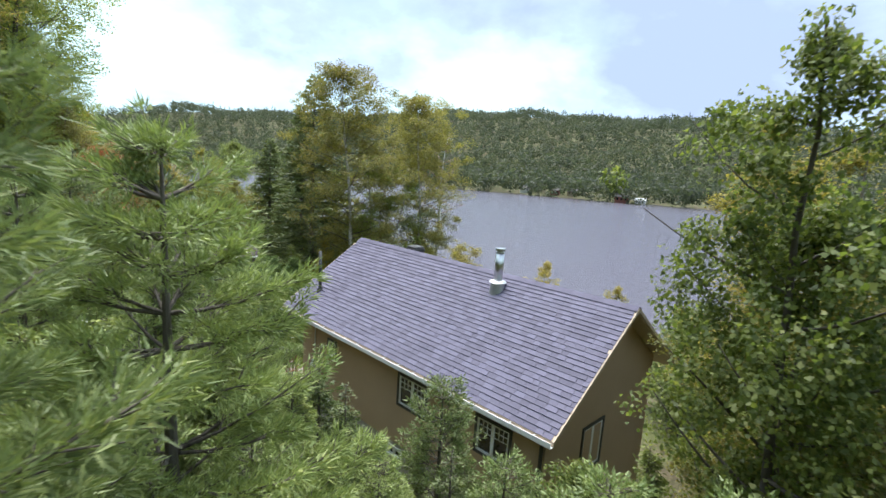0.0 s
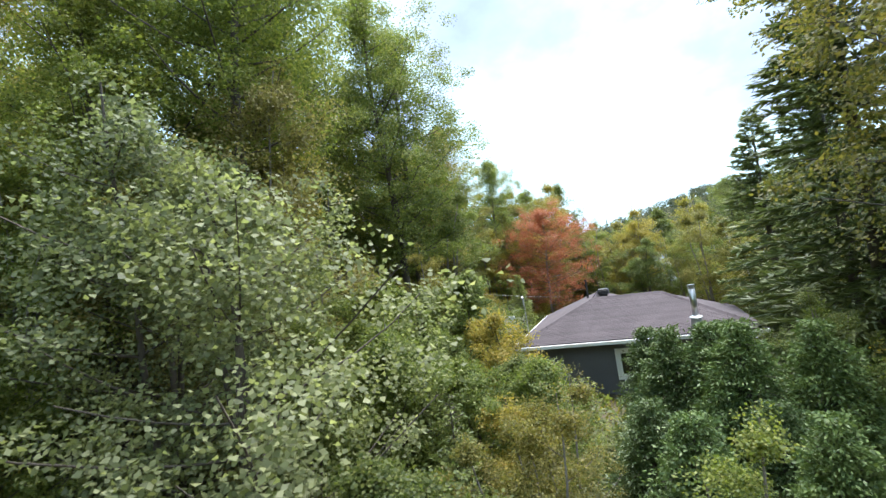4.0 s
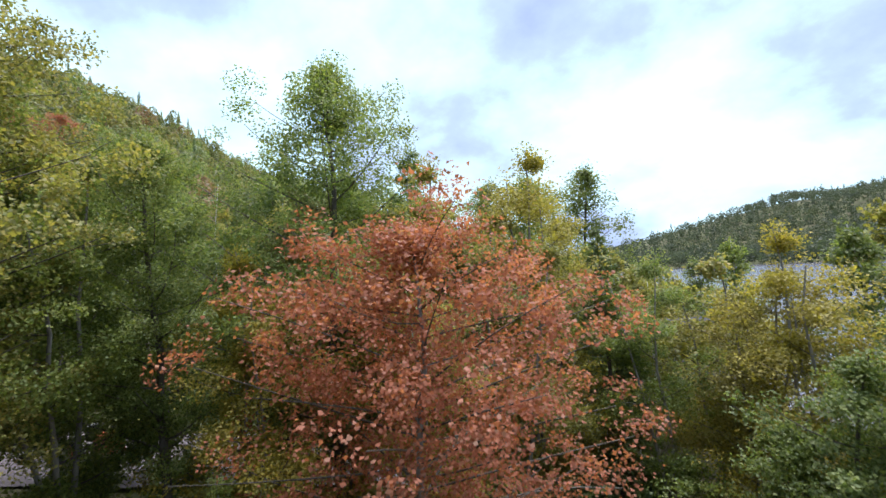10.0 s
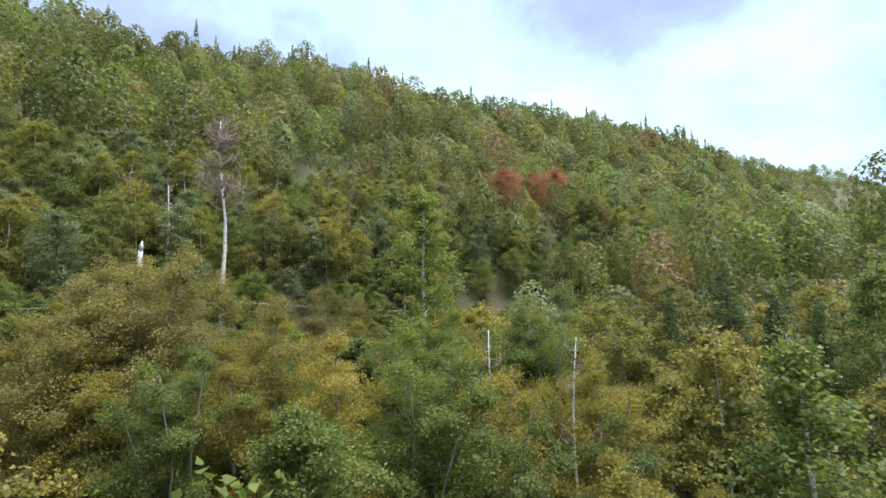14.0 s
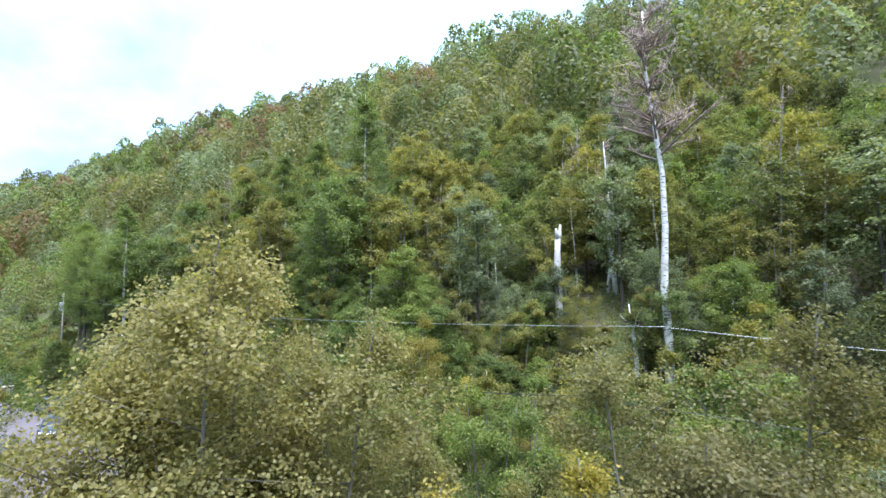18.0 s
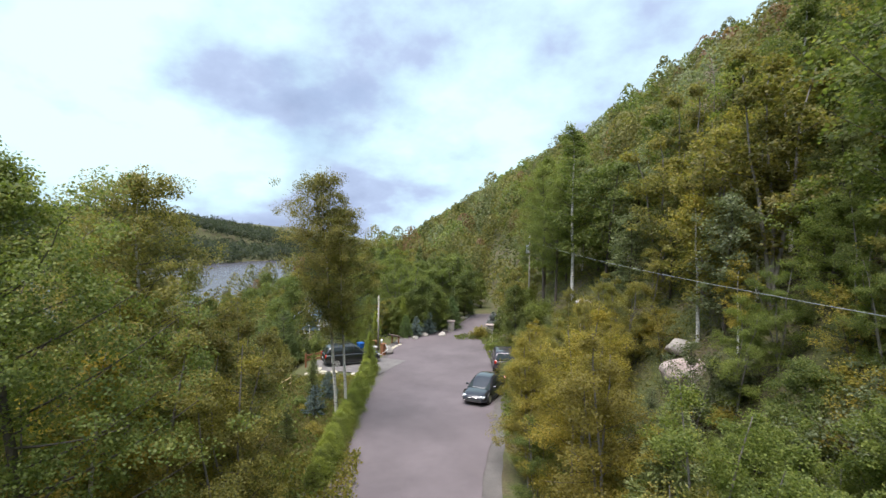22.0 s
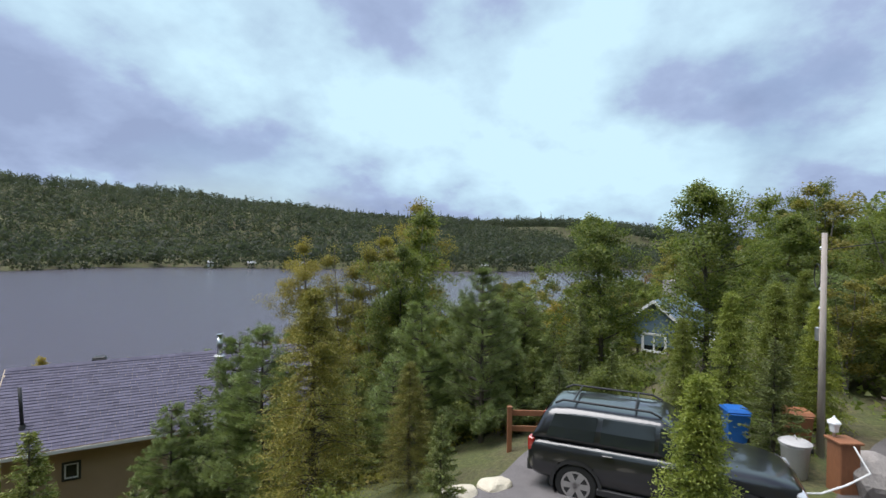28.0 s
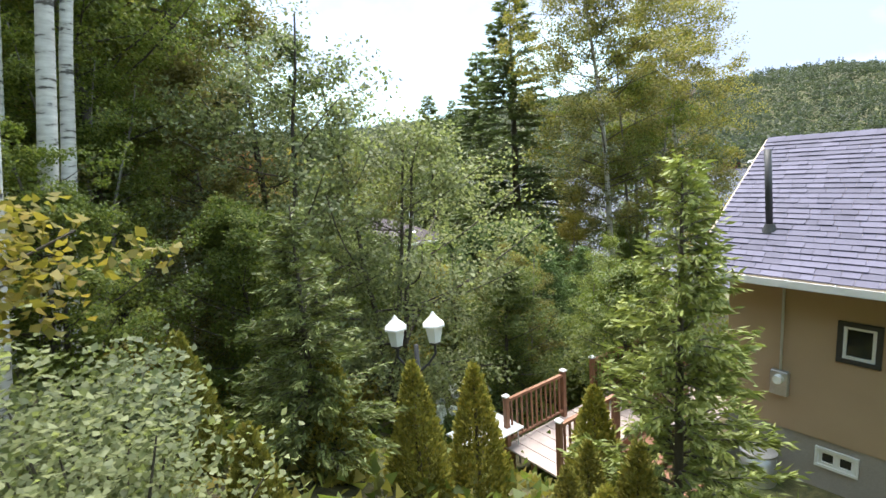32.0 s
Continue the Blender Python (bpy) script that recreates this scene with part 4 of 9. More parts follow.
def window(parent, name, m, w, h, frame_mat, sash_mat, border=0.09, panes=2, grid=False, label=""):
    """A window: border, sash, panes and, if asked, glazing bars in its upper part. Outer face at y = 0, lower left corner at the origin."""
    win = tagged(new(name), label)
    win.parent = parent
    win.matrix_basis = m
    border_shape = Shape()
    for x0, z0, x1, z1 in ((0, 0, w, border), (0, h - border, w, h), (0, border, border, h - border), (w - border, border, w, h - border)):
        border_shape.box(x0, -0.035, z0, x1, 0.06, z1, 0.006)
    part("window_frame", border_shape, frame_mat, win)
    inner0, inner1 = border + 0.004, w - border - 0.004
    step = (inner1 - inner0) / panes
    for k in range(panes):
        a, b, t = inner0 + k * step, inner0 + (k + 1) * step, 0.045
        sash = Shape()
        for x0, z0, x1, z1 in ((a, border, b, border + t), (a, h - border - t, b, h - border), (a, border + t, a + t, h - border - t), (b - t, border + t, b, h - border - t)):
            sash.box(x0, -0.012, z0, x1, 0.05, z1)
        part("sash", sash, sash_mat, win)
        pane = Shape().box(a + t, 0.020, border + t, b - t, 0.026, h - border - t)
        part("pane", pane, PANE, win)
        if grid:
            bars = Shape()
            top, low = h - border - t, h - border - t - 0.30 * h
            for q in (0.33, 0.66):
                x = a + t + q * (b - a - 2 * t)
                bars.box(x - 0.007, 0.004, low, x + 0.007, 0.019, top)
            for q in (0.0, 0.5):
                z = low + q * (top - low)
                bars.box(a + t, 0.004, z - 0.007, b - t, 0.019, z + 0.007)
            part("glazing_bars", bars, sash_mat, win)
    return win


def stovepipe(parent, m, high, r, label):
    """A round metal flue with its storm collar, square flashing and rain cap."""
    flue = thing("stovepipe", label, "chimney pipe", m)
    part("tube", Shape().cylinder(0, 0, 0.22, high, r, 20), STEEL, flue, smooth_shade=True)
    part("cap", Shape().cylinder(0, 0, high, high + 0.03, r * 1.12, 20).cylinder(0, 0, high + 0.03, high + 0.07, r * 0.8, 20).cylinder(0, 0, high + 0.07, high + 0.13, r * 1.18, 20), STEEL, flue)
    part("collar", Shape().tube([(0, 0, 0.19), (0, 0, 0.23), (0, 0, 0.26)], [r * 2.1, r * 1.7, r * 1.03], 20), GALV, flue)
    part("flashing", Shape().tube([(0, 0, -0.25), (0, 0, 0.19)], [r * 2.0, r * 1.55], 20), GALV, flue)
    return flue


def roof_vent(m, label):
    vent = thing("roof_vent", label, "roof vent", m)
    part("base", Shape().box(-0.17, -0.17, -0.25, 0.17, 0.17, 0.16, 0.01), BLACK, vent)
    for z in (0.17, 0.235, 0.30):
        part("louvre", Shape().box(-0.25, -0.25, z, 0.25, 0.25, z + 0.045, 0.012), BLACK, vent)
    part("lid", Shape().box(-0.23, -0.23, 0.355, 0.23, 0.23, 0.42, 0.03), BLACK, vent)
    return vent


# ---- the tan house ----
HA = pose(-7.39, 23.95, 0, 0, 0, -38.36)
A_EAVE, A_RIDGE, A_HALF, A_LONG = 3.21, 5.48, 3.35, 11.44
SLOPE = (A_RIDGE - A_EAVE) / A_HALF
house = thing("tan_house", "tan stucco house with a lavender-grey shingle roof", "house", HA)
holes = [(2.11, 2.68, 1.80, 2.49), (5.90, 7.18, 1.58, 2.60), (8.91, 10.05, 1.58, 2.60), (1.9, 2.5, -0.16, 0.20), (5.5, 6.2, -0.16, 0.20)]


def placed(shape, dx, dy, dz=0.0):
    for v in shape.v:
        v += np.array([dx, dy, dz])
    return shape


part("wall", placed(wall_boxes(0.45, 10.95, 0.34, 3.58, 0.2, holes[:3]), 0, 0.6), STUCCO, house)
part("foundation", placed(wall_boxes(0.47, 10.93, -1.4, 0.34, 0.2, holes[3:]), 0, 0.63), CONCRETE, house)
part("wall", Shape().box(0.45, 5.9, -1.4, 10.95, 6.1, 3.58), STUCCO, house)
for x in (0.45, 10.75):
    g = Shape()
    prof = [(0.8, -1.4), (5.9, -1.4), (5.9, 3.58), (A_HALF, A_RIDGE - 0.12), (0.8, 3.58)]
    g.add([(x, y, z) for y, z in prof] + [(x + 0.2, y, z) for y, z in prof], [(4, 3, 2, 1, 0), (5, 6, 7, 8, 9), *[(k, (k + 1) % 5, 5 + (k + 1) % 5, 5 + k) for k in range(5)]])
    part("gable_wall", g, STUCCO, house)
for a, b, c, d in holes[:3]:
    window(house, "window", pose(a, 0.6, c), b - a, d - c, BLACK, WHITE, 0.075, 1 if b - a < 0.8 else 2, b - a > 0.8, "dark-bordered window with white sashes")
for a, b, c, d in holes[3:]:
    window(house, "basement_window", pose(a, 0.63, c), b - a, d - c, WHITE, WHITE, 0.05, 2, label="low white basement window")
gable_window = window(house, "window", pose(10.95, 2.2, 1.2, 0, 0, 90), 1.1, 1.3, BLACK, WHITE, 0.075, 2, label="dark-bordered window in the gable wall")


def slope_slab(y0, z0, y1, z1, thick, x0, x1):
    s = Shape()
    q = [(y0, z0), (y1, z1), (y1, z1 - thick), (y0, z0 - thick)]
    s.add([(x0, y, z) for y, z in q] + [(x1, y, z) for y, z in q], [(0, 1, 2, 3), (7, 6, 5, 4), (0, 4, 5, 1), (1, 5, 6, 2), (2, 6, 7, 3), (3, 7, 4, 0)])
    return s


roof_front = part("roof_slope", slope_slab(0, A_EAVE, A_HALF, A_RIDGE, 0.14, 0, A_LONG), SOFFIT, house)
roof_back = part("roof_slope", slope_slab(2 * A_HALF, A_EAVE, A_HALF, A_RIDGE, 0.14, 0, A_LONG), SOFFIT, house)
part("gutter", Shape().box(-0.02, -0.11, A_EAVE - 0.13, A_LONG + 0.02, -0.095, A_EAVE - 0.005).box(-0.02, -0.11, A_EAVE - 0.13, A_LONG + 0.02, -0.002, A_EAVE - 0.115), WHITE, house)
for k in range(18):
    part("gutter_bracket", Shape().box(0.3 + k * 0.63, -0.095, A_EAVE - 0.02, 0.325 + k * 0.63, -0.002, A_EAVE - 0.008), GALV, house)
for x in (-0.035, A_LONG + 0.003):
    part("rake_trim", slope_slab(-0.02, A_EAVE - 0.004, A_HALF, A_RIDGE - 0.002, 0.10, x, x + 0.032), SOFFIT, house)
    part("rake_trim", slope_slab(2 * A_HALF + 0.02, A_EAVE - 0.004, A_HALF, A_RIDGE - 0.002, 0.10, x, x + 0.032), SOFFIT, house)
part("downpipe", Shape().tube([(10.9, 0.05, A_EAVE - 0.12), (10.9, 0.5, A_EAVE - 0.5), (10.9, 0.5, -0.4)], 0.045, 8), BLACK, house)
for k in range(38):
    x = k * 0.301
    cap = Shape().add([(x, A_HALF - 0.15, A_RIDGE - 0.07), (x + 0.33, A_HALF - 0.15, A_RIDGE - 0.062), (x + 0.33, A_HALF, A_RIDGE + 0.042), (x, A_HALF, A_RIDGE + 0.030), (x, A_HALF + 0.15, A_RIDGE - 0.07), (x + 0.33, A_HALF + 0.15, A_RIDGE - 0.062)], [(0, 1, 2, 3), (3, 2, 5, 4)])
    part("ridge_cap", cap, SHINGLE, house)
stovepipe(None, HA @ pose(7.5, 2.83, A_EAVE + 2.83 * SLOPE + 0.02), 1.05, 0.125, "stainless stovepipe through the shingle roof")
roof_vent(HA @ pose(2.95, 3.65, A_RIDGE - 0.28), "black louvred roof vent by the ridge")
pipe = thing("plumbing_vent", "tall black plumbing vent leaning from the shingles", "vent pipe", HA @ pose(0.95, 0.95, A_EAVE + 0.95 * SLOPE))
part("pipe", Shape().tube([(0, 0, -0.1), (-0.09, 0.02, 1.42)], 0.058, 14), BLACK, pipe, smooth_shade=True)
part("boot", Shape().tube([(0, 0, -0.06), (0, 0, 0.10)], [0.14, 0.075], 14), BLACK, pipe)

# ---- the grey house ----
HB = pose(-22.53, 34.5, 0, 0, 0, 40.8)
B_EAVE, B_RIDGE = 1.55, 2.83
bhouse = thing("grey_house", "dark grey house with a brown hipped shingle roof", "house", HB)
B_FRONT = (3.62, 4.76, -0.02, 1.14)
part("wall", placed(wall_boxes(0.35, 8.15, -1.6, 1.62, 0.2, [B_FRONT]), 0, 0.45), GREY_WALL, bhouse)
part("wall", Shape().box(0.35, 0.65, -1.6, 0.55, 9.65, 1.62), GREY_WALL, bhouse)
part("wall", Shape().box(7.95, 0.65, -1.6, 8.15, 6.1, 1.62), GREY_WALL, bhouse)
part("wall", Shape().box(5.3, 6.1, -1.6, 8.15, 6.3, 1.62), GREY_WALL, bhouse)
part("wall", Shape().box(5.1, 6.3, -1.6, 5.3, 9.65, 1.62), GREY_WALL, bhouse)
part("wall", Shape().box(0.55, 9.45, -1.6, 5.1, 9.65, 1.62), GREY_WALL, bhouse)
for x, y in ((0.28, 0.38), (8.08, 0.38)):
    part("corner_board", Shape().box(x, y, -1.5, x + 0.11, y + 0.11, 1.5), WHITE, bhouse)
window(bhouse, "window", pose(B_FRONT[0], 0.45, B_FRONT[2]), B_FRONT[1] - B_FRONT[0], B_FRONT[3] - B_FRONT[2], WHITE, WHITE, 0.15, 1, label="small white-bordered window in the grey wall")


def courses(parent, a0, a1, b0, b1, count, mat, name="shingle_course", lift=0.02):
    """Overlapping strips of shingles on a roof face; a: lower edge's ends, b: upper edge's."""
    a0, a1, b0, b1 = (np.array(p, float) for p in (a0, a1, b0, b1))
    n = np.cross(a1 - a0, b0 - a0)
    n /= np.linalg.norm(n)
    if n[2] < 0:
        n = -n
    for k in range(count):
        q, r = k / count, min(1.0, (k + 1.12) / count)
        p = [a0 + (b0 - a0) * q, a1 + (b1 - a1) * q, a1 + (b1 - a1) * r, a0 + (b0 - a0) * r]
        up = [n * (lift + 0.010), n * (lift + 0.010), n * lift, n * lift]
        s = Shape()
        top = [v + w for v, w in zip(p, up)]
        s.add([*top, p[0], p[1]], [(0, 1, 2, 3), (4, 5, 1, 0)])
        part(name, s, mat, parent)


E0 = dict(fl=(-0.05, -0.05, B_EAVE), fr=(8.55, -0.05, B_EAVE), br=(8.55, 6.5, B_EAVE), pl=(2.9, 3.1, B_RIDGE), pr=(5.6, 3.2, B_RIDGE - 0.05), wl=(-0.55, 10.1, B_EAVE), wr=(5.55, 10.0, B_EAVE), wp=(2.75, 7.1, B_RIDGE), vb=(5.55, 6.4, B_EAVE))


def face(parent, keys, mat, name="roof_face"):
    top = [np.array(E0[k], float) for k in keys]
    s = Shape()
    n = len(top)
    s.add(top + [p - (0, 0, 0.12) for p in top], [tuple(range(n)), tuple(range(2 * n - 1, n - 1, -1)), *[(k, (k + 1) % n, n + (k + 1) % n, n + k) for k in range(n)]])
    part(name, s, mat, parent)


face(bhouse, ("fl", "fr", "pr", "pl"), SHINGLE_B)
face(bhouse, ("fr", "br", "pr"), SHINGLE_B)
face(bhouse, ("wl", "fl", "pl", "wp"), SHINGLE_B)
face(bhouse, ("wr", "wl", "wp"), SHINGLE_B)
face(bhouse, ("br", "vb", "pl", "pr"), SHINGLE_B)
face(bhouse, ("vb", "wr", "wp", "pl"), SHINGLE_B)
courses(bhouse, E0["fl"], E0["fr"], E0["pl"], E0["pr"], 34, SHINGLE_B)
courses(bhouse, E0["wl"], E0["fl"], E0["wp"], E0["pl"], 34, SHINGLE_B)
courses(bhouse, E0["vb"], E0["wr"], E0["pl"], E0["wp"], 34, SHINGLE_B)
courses(bhouse, E0["br"], E0["vb"], E0["pr"], E0["pl"], 34, SHINGLE_B)


def hip_caps(parent, a, b, mat, n):
    a, b = np.array(E0[a], float), np.array(E0[b], float)
    d = (b - a) / n
    side = np.cross(d, (0, 0, 1.0))
    side /= np.linalg.norm(side)
    for k in range(n):
        p, q = a + d * k, a + d * (k + 1.15)
        s = Shape()
        s.add([p + side * 0.13 - (0, 0, 0.02), p + (0, 0, 0.085), p - side * 0.13 - (0, 0, 0.02), q + side * 0.13 - (0, 0, 0.03), q + (0, 0, 0.065), q - side * 0.13 - (0, 0, 0.03)], [(0, 1, 4, 3), (1, 2, 5, 4), (0, 2, 1)])
        part("hip_cap", s, mat, parent)


hip_caps(bhouse, "fl", "pl", SHINGLE_B, 16)
hip_caps(bhouse, "fr", "pr", SHINGLE_B, 16)
hip_caps(bhouse, "pl", "pr", SHINGLE_B, 9)
hip_caps(bhouse, "pl", "wp", SHINGLE_B, 10)
part("gutter", Shape().box(-0.12, -0.17, B_EAVE - 0.14, 8.6, -0.055, B_EAVE - 0.02, 0.01), WHITE, bhouse)
part("gutter", Shape().add([(x + o, y, z) for x, y in ((-0.06, -0.05), (-0.56, 10.12)) for o, z in ((-0.115, B_EAVE - 0.14), (0, B_EAVE - 0.14), (0, B_EAVE - 0.02), (-0.115, B_EAVE - 0.02))], [(0, 1, 2, 3), (7, 6, 5, 4), (0, 4, 5, 1), (1, 5, 6, 2), (2, 6, 7, 3), (3, 7, 4, 0)]), WHITE, bhouse)
part("downpipe", Shape().tube([(0.3, 0.0, B_EAVE - 0.14), (0.33, 0.3, B_EAVE - 0.4), (0.33, 0.36, -1.4)], 0.04, 8), WHITE, bhouse)
stovepipe(None, HB @ pose(6.54, 0.42, B_EAVE + 0.30), 1.22, 0.11, "stainless stovepipe with a galvanised flashing on the brown roof")
part("outside_flue", Shape().cylinder(6.54, 0.30, -1.4, B_EAVE - 0.14, 0.10, 16), STEEL, bhouse)
roof_vent(HB @ pose(3.2, 4.45, B_RIDGE - 0.12), "black louvred vent on the hipped roof")
bp = thing("plumbing_vent", "black vent pipe on the hipped roof", "vent pipe", HB @ pose(2.35, 5.75, B_RIDGE - 0.22))
part("pipe", Shape().cylinder(0, 0, 0, 0.95, 0.05, 12), BLACK, bp)
mast = thing("antenna_mast", "grey metal service mast with wires at the eave", "mast", HB @ pose(-0.13, 2.99, B_EAVE - 0.6))
part("tube", Shape().tube([(0, 0, 0), (-0.05, 0.0, 2.25)], 0.035, 10), GALV, mast)
part("head", Shape().tube([(-0.05, 0, 2.25), (-0.05, -0.06, 2.33), (-0.05, -0.16, 2.28)], 0.045, 8), GALV, mast)
dish = thing("flat_antenna", "white flat antenna panel on a bent steel arm", "antenna", HB @ pose(-0.15, 0.2, B_EAVE))
part("panel", Shape().box(-0.22, -0.03, 0.62, 0.22, 0.03, 1.22, 0.02), WHITE, dish)
part("arm", Shape().tube([(0, 0.25, 0.05), (0, 0.1, 0.15), (0, 0.05, 0.62)], 0.018, 8), GALV, dish)


# ---- planting ----
# the camera's flight line, kept clear of crowns: u, v and the height that stays free
FLIGHT_LINE = [(-2.7, 7.0, 8.4), (-4.2, 11.0, 7.0), (-5.5, 14.4, 6.0), (-8.8, 16.5, 5.1), (-10.6, 17.6, 4.3), (-13.3, 19.3, 4.6), (-16.0, 20.1, 4.8), (-18.0, 20.8, 4.9), (-20.2, 21.7, 4.8), (-22.5, 22.6, 4.7), (-24.9, 23.6, 4.6),
        (-27.3, 24.6, 4.3), (-29.9, 25.5, 4.2), (-32.2, 26.5, 4.2), (-34.7, 27.3, 4.4), (-36.7, 28.4, 5.0), (-38.5, 29.7, 5.9), (-40.4, 30.5, 7.3), (-42.9, 30.9, 8.5), (-44.7, 31.2, 10.1), (-46.2, 31.7, 11.6), (-47.2, 31.7, 12.2),
        (-48.6, 31.8, 13.1), (-50.2, 31.7, 13.6), (-51.6, 31.3, 14.0), (-52.9, 30.4, 14.4), (-53.9, 29.3, 14.7), (-54.6, 27.9, 14.9), (-55.4, 26.1, 15.2), (-59, 20.5, 15.8), (-63.6, 12.8, 16.2), (-62.6, 10.7, 16.6),
        (-61.4, 8.7, 16.9), (-59.8, 6.6, 17.2), (-58.3, 4.5, 17.4), (-56.4, 2.6, 17.4), (-55.0, 0.9, 17.8), (-53.2, -1.1, 17.8), (-51.2, -2.1, 17.1), (-48.9, -2.9, 16.3), (-46.4, -3.7, 15.3), (-43.9, -4.2, 14.6),
        (-41.1, -4.5, 13.7), (-38.3, -4.8, 13.1), (-35.5, -5.0, 12.4), (-32.7, -5.1, 11.8), (-29.9, -5.3, 11.3), (-24.5, -4.6, 11.0), (-19.7, -3.3, 10.7), (-17.0, -2.6, 10.4), (-14.4, -1.6, 10.1), (-12.4, 0.2, 9.8),
        (-10.9, 1.7, 9.4), (-9.4, 4.6, 8.5), (-9.7, 5.8, 8.0), (-10.7, 7.3, 7.3), (-12.0, 8.5, 6.7), (-13.6, 9.7, 5.8), (-13.0, 9.0, 6.2), (-14.1, 9.6, 5.3)]
flight_uv = np.array(FLIGHT_LINE)
RADIUS = {"birch_gold": 2.2, "aspen_high": 2.4, "birch_tilt": 1.6, "birch_bare": 1.6, "cedar_green": 1.4, "birch_green": 2.2, "aspen_near": 3.2, "hill_a": 2.6, "maple_mid": 2.4, "birch_near": 2.2, "birch_fine": 2.2, "birch_pair": 3.0, "maple_near": 2.8, "sapling": 1.3, "pine_far": 1.9, "cedar_wild": 1.4, "cedar": 0.5, "shrub_near": 0.9, "blue_spruce": 0.8, "birch_a": 2.0, "birch_b": 2.4, "birch_c": 1.8, "birch_d": 2.3, "maple_a": 2.9, "maple_b": 2.5, "maple_y": 2.3, "maple_red": 3.6, "aspen": 3.2, "aspen_g": 2.3, "alder": 2.8, "willow": 2.7, "spruce": 2.5, "spruce_s": 1.2, "fir": 1.2, "pine": 2.0,
          "cedar_tall": 1.0, "shrub_g": 1.2, "shrub_y": 1.1, "shrub_d": 1.5, "shrub_w": 1.4}
HIGH = {"birch_gold": 9.2, "aspen_high": 16.3, "birch_tilt": 14.2, "birch_bare": 12.2, "cedar_green": 4.3, "birch_green": 9.2, "aspen_near": 16.3, "hill_a": 9.2, "maple_mid": 7.3, "birch_near": 9.2, "birch_fine": 9.2, "birch_pair": 14.3, "maple_near": 8.8, "sapling": 4.8, "pine_far": 6.2, "cedar_wild": 6.2, "cedar": 2.2, "shrub_near": 2.0, "blue_spruce": 2.0, "birch_a": 9.3, "birch_b": 10.2, "birch_c": 8.2, "birch_d": 9.2, "maple_a": 8.8, "maple_b": 7.3, "maple_y": 6.3, "maple_red": 10.3, "aspen": 16.3, "aspen_g": 14.3, "alder": 7.4, "willow": 7.4, "spruce": 15.0, "spruce_s": 5.0, "fir": 4.5, "pine": 6.2,
        "cedar_tall": 5.0, "shrub_g": 1.5, "shrub_y": 1.3, "shrub_d": 2.1, "shrub_w": 1.8}
taken = []
# camera positions whose view is kept open over the lower trees: x, y, z, from and to (degrees from +x), steepest rise
# (degrees), reach
CAMERA_VIEWS = [(-16.7, 4.0, 10.5, 44, 66, -19.5, 19), (-13.9, 3.95, 10.2, 52, 78, -22, 16), (-23.37, 40.1, 5.1, 160, 205, -16, 6.5), (-7.2, 10.8, 7.45, 100, 156, -18, 6.5), (-9.46, 14.16, 5.33, 84, 148, -13, 9.5), (-32.2, 7.6, 11.9, 15, 28, -10.5, 27), (-32.2, 7.6, 11.9, 16, 28, -5.0, 60), (-32.2, 7.6, 11.9, 8, 16, -9.0, 13), (-42.2, 12.5, 14.7, -4, 8, -2.5, 90), (-42.2, 12.5, 14.7, -17, -8, -5.5, 40), (-16.7, 4.0, 10.5, 42, 66, -11.0, 60),
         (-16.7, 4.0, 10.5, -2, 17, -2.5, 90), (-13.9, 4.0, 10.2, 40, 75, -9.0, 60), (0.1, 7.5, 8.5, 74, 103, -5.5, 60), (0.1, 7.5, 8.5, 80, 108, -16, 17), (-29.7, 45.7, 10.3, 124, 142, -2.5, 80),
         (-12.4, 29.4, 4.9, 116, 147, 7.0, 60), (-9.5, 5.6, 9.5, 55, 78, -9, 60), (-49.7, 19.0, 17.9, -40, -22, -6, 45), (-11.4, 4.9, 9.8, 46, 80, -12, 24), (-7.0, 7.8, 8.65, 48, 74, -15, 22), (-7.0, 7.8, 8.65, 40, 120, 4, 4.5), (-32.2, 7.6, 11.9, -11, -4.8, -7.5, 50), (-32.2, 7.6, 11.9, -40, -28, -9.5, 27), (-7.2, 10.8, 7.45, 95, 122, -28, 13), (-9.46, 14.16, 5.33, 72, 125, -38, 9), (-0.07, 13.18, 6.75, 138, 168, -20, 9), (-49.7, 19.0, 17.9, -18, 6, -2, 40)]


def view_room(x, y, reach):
    """How high a crown may stand here without closing a camera view."""
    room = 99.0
    for ex, ey, ez, a0, a1, rise, far in CAMERA_VIEWS:
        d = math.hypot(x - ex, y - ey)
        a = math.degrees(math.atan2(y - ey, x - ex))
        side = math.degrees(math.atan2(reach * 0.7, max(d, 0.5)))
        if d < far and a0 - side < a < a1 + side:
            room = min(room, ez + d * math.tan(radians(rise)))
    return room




def headroom(u, v, reach):
    """How high a crown of this reach may stand here without filling the camera's flight line."""
    d = np.hypot(flight_uv[:, 0] - u, flight_uv[:, 1] - v)
    near = d < reach + 1.9
    return float((flight_uv[near, 2] - 0.9).min()) if near.any() else 99.0


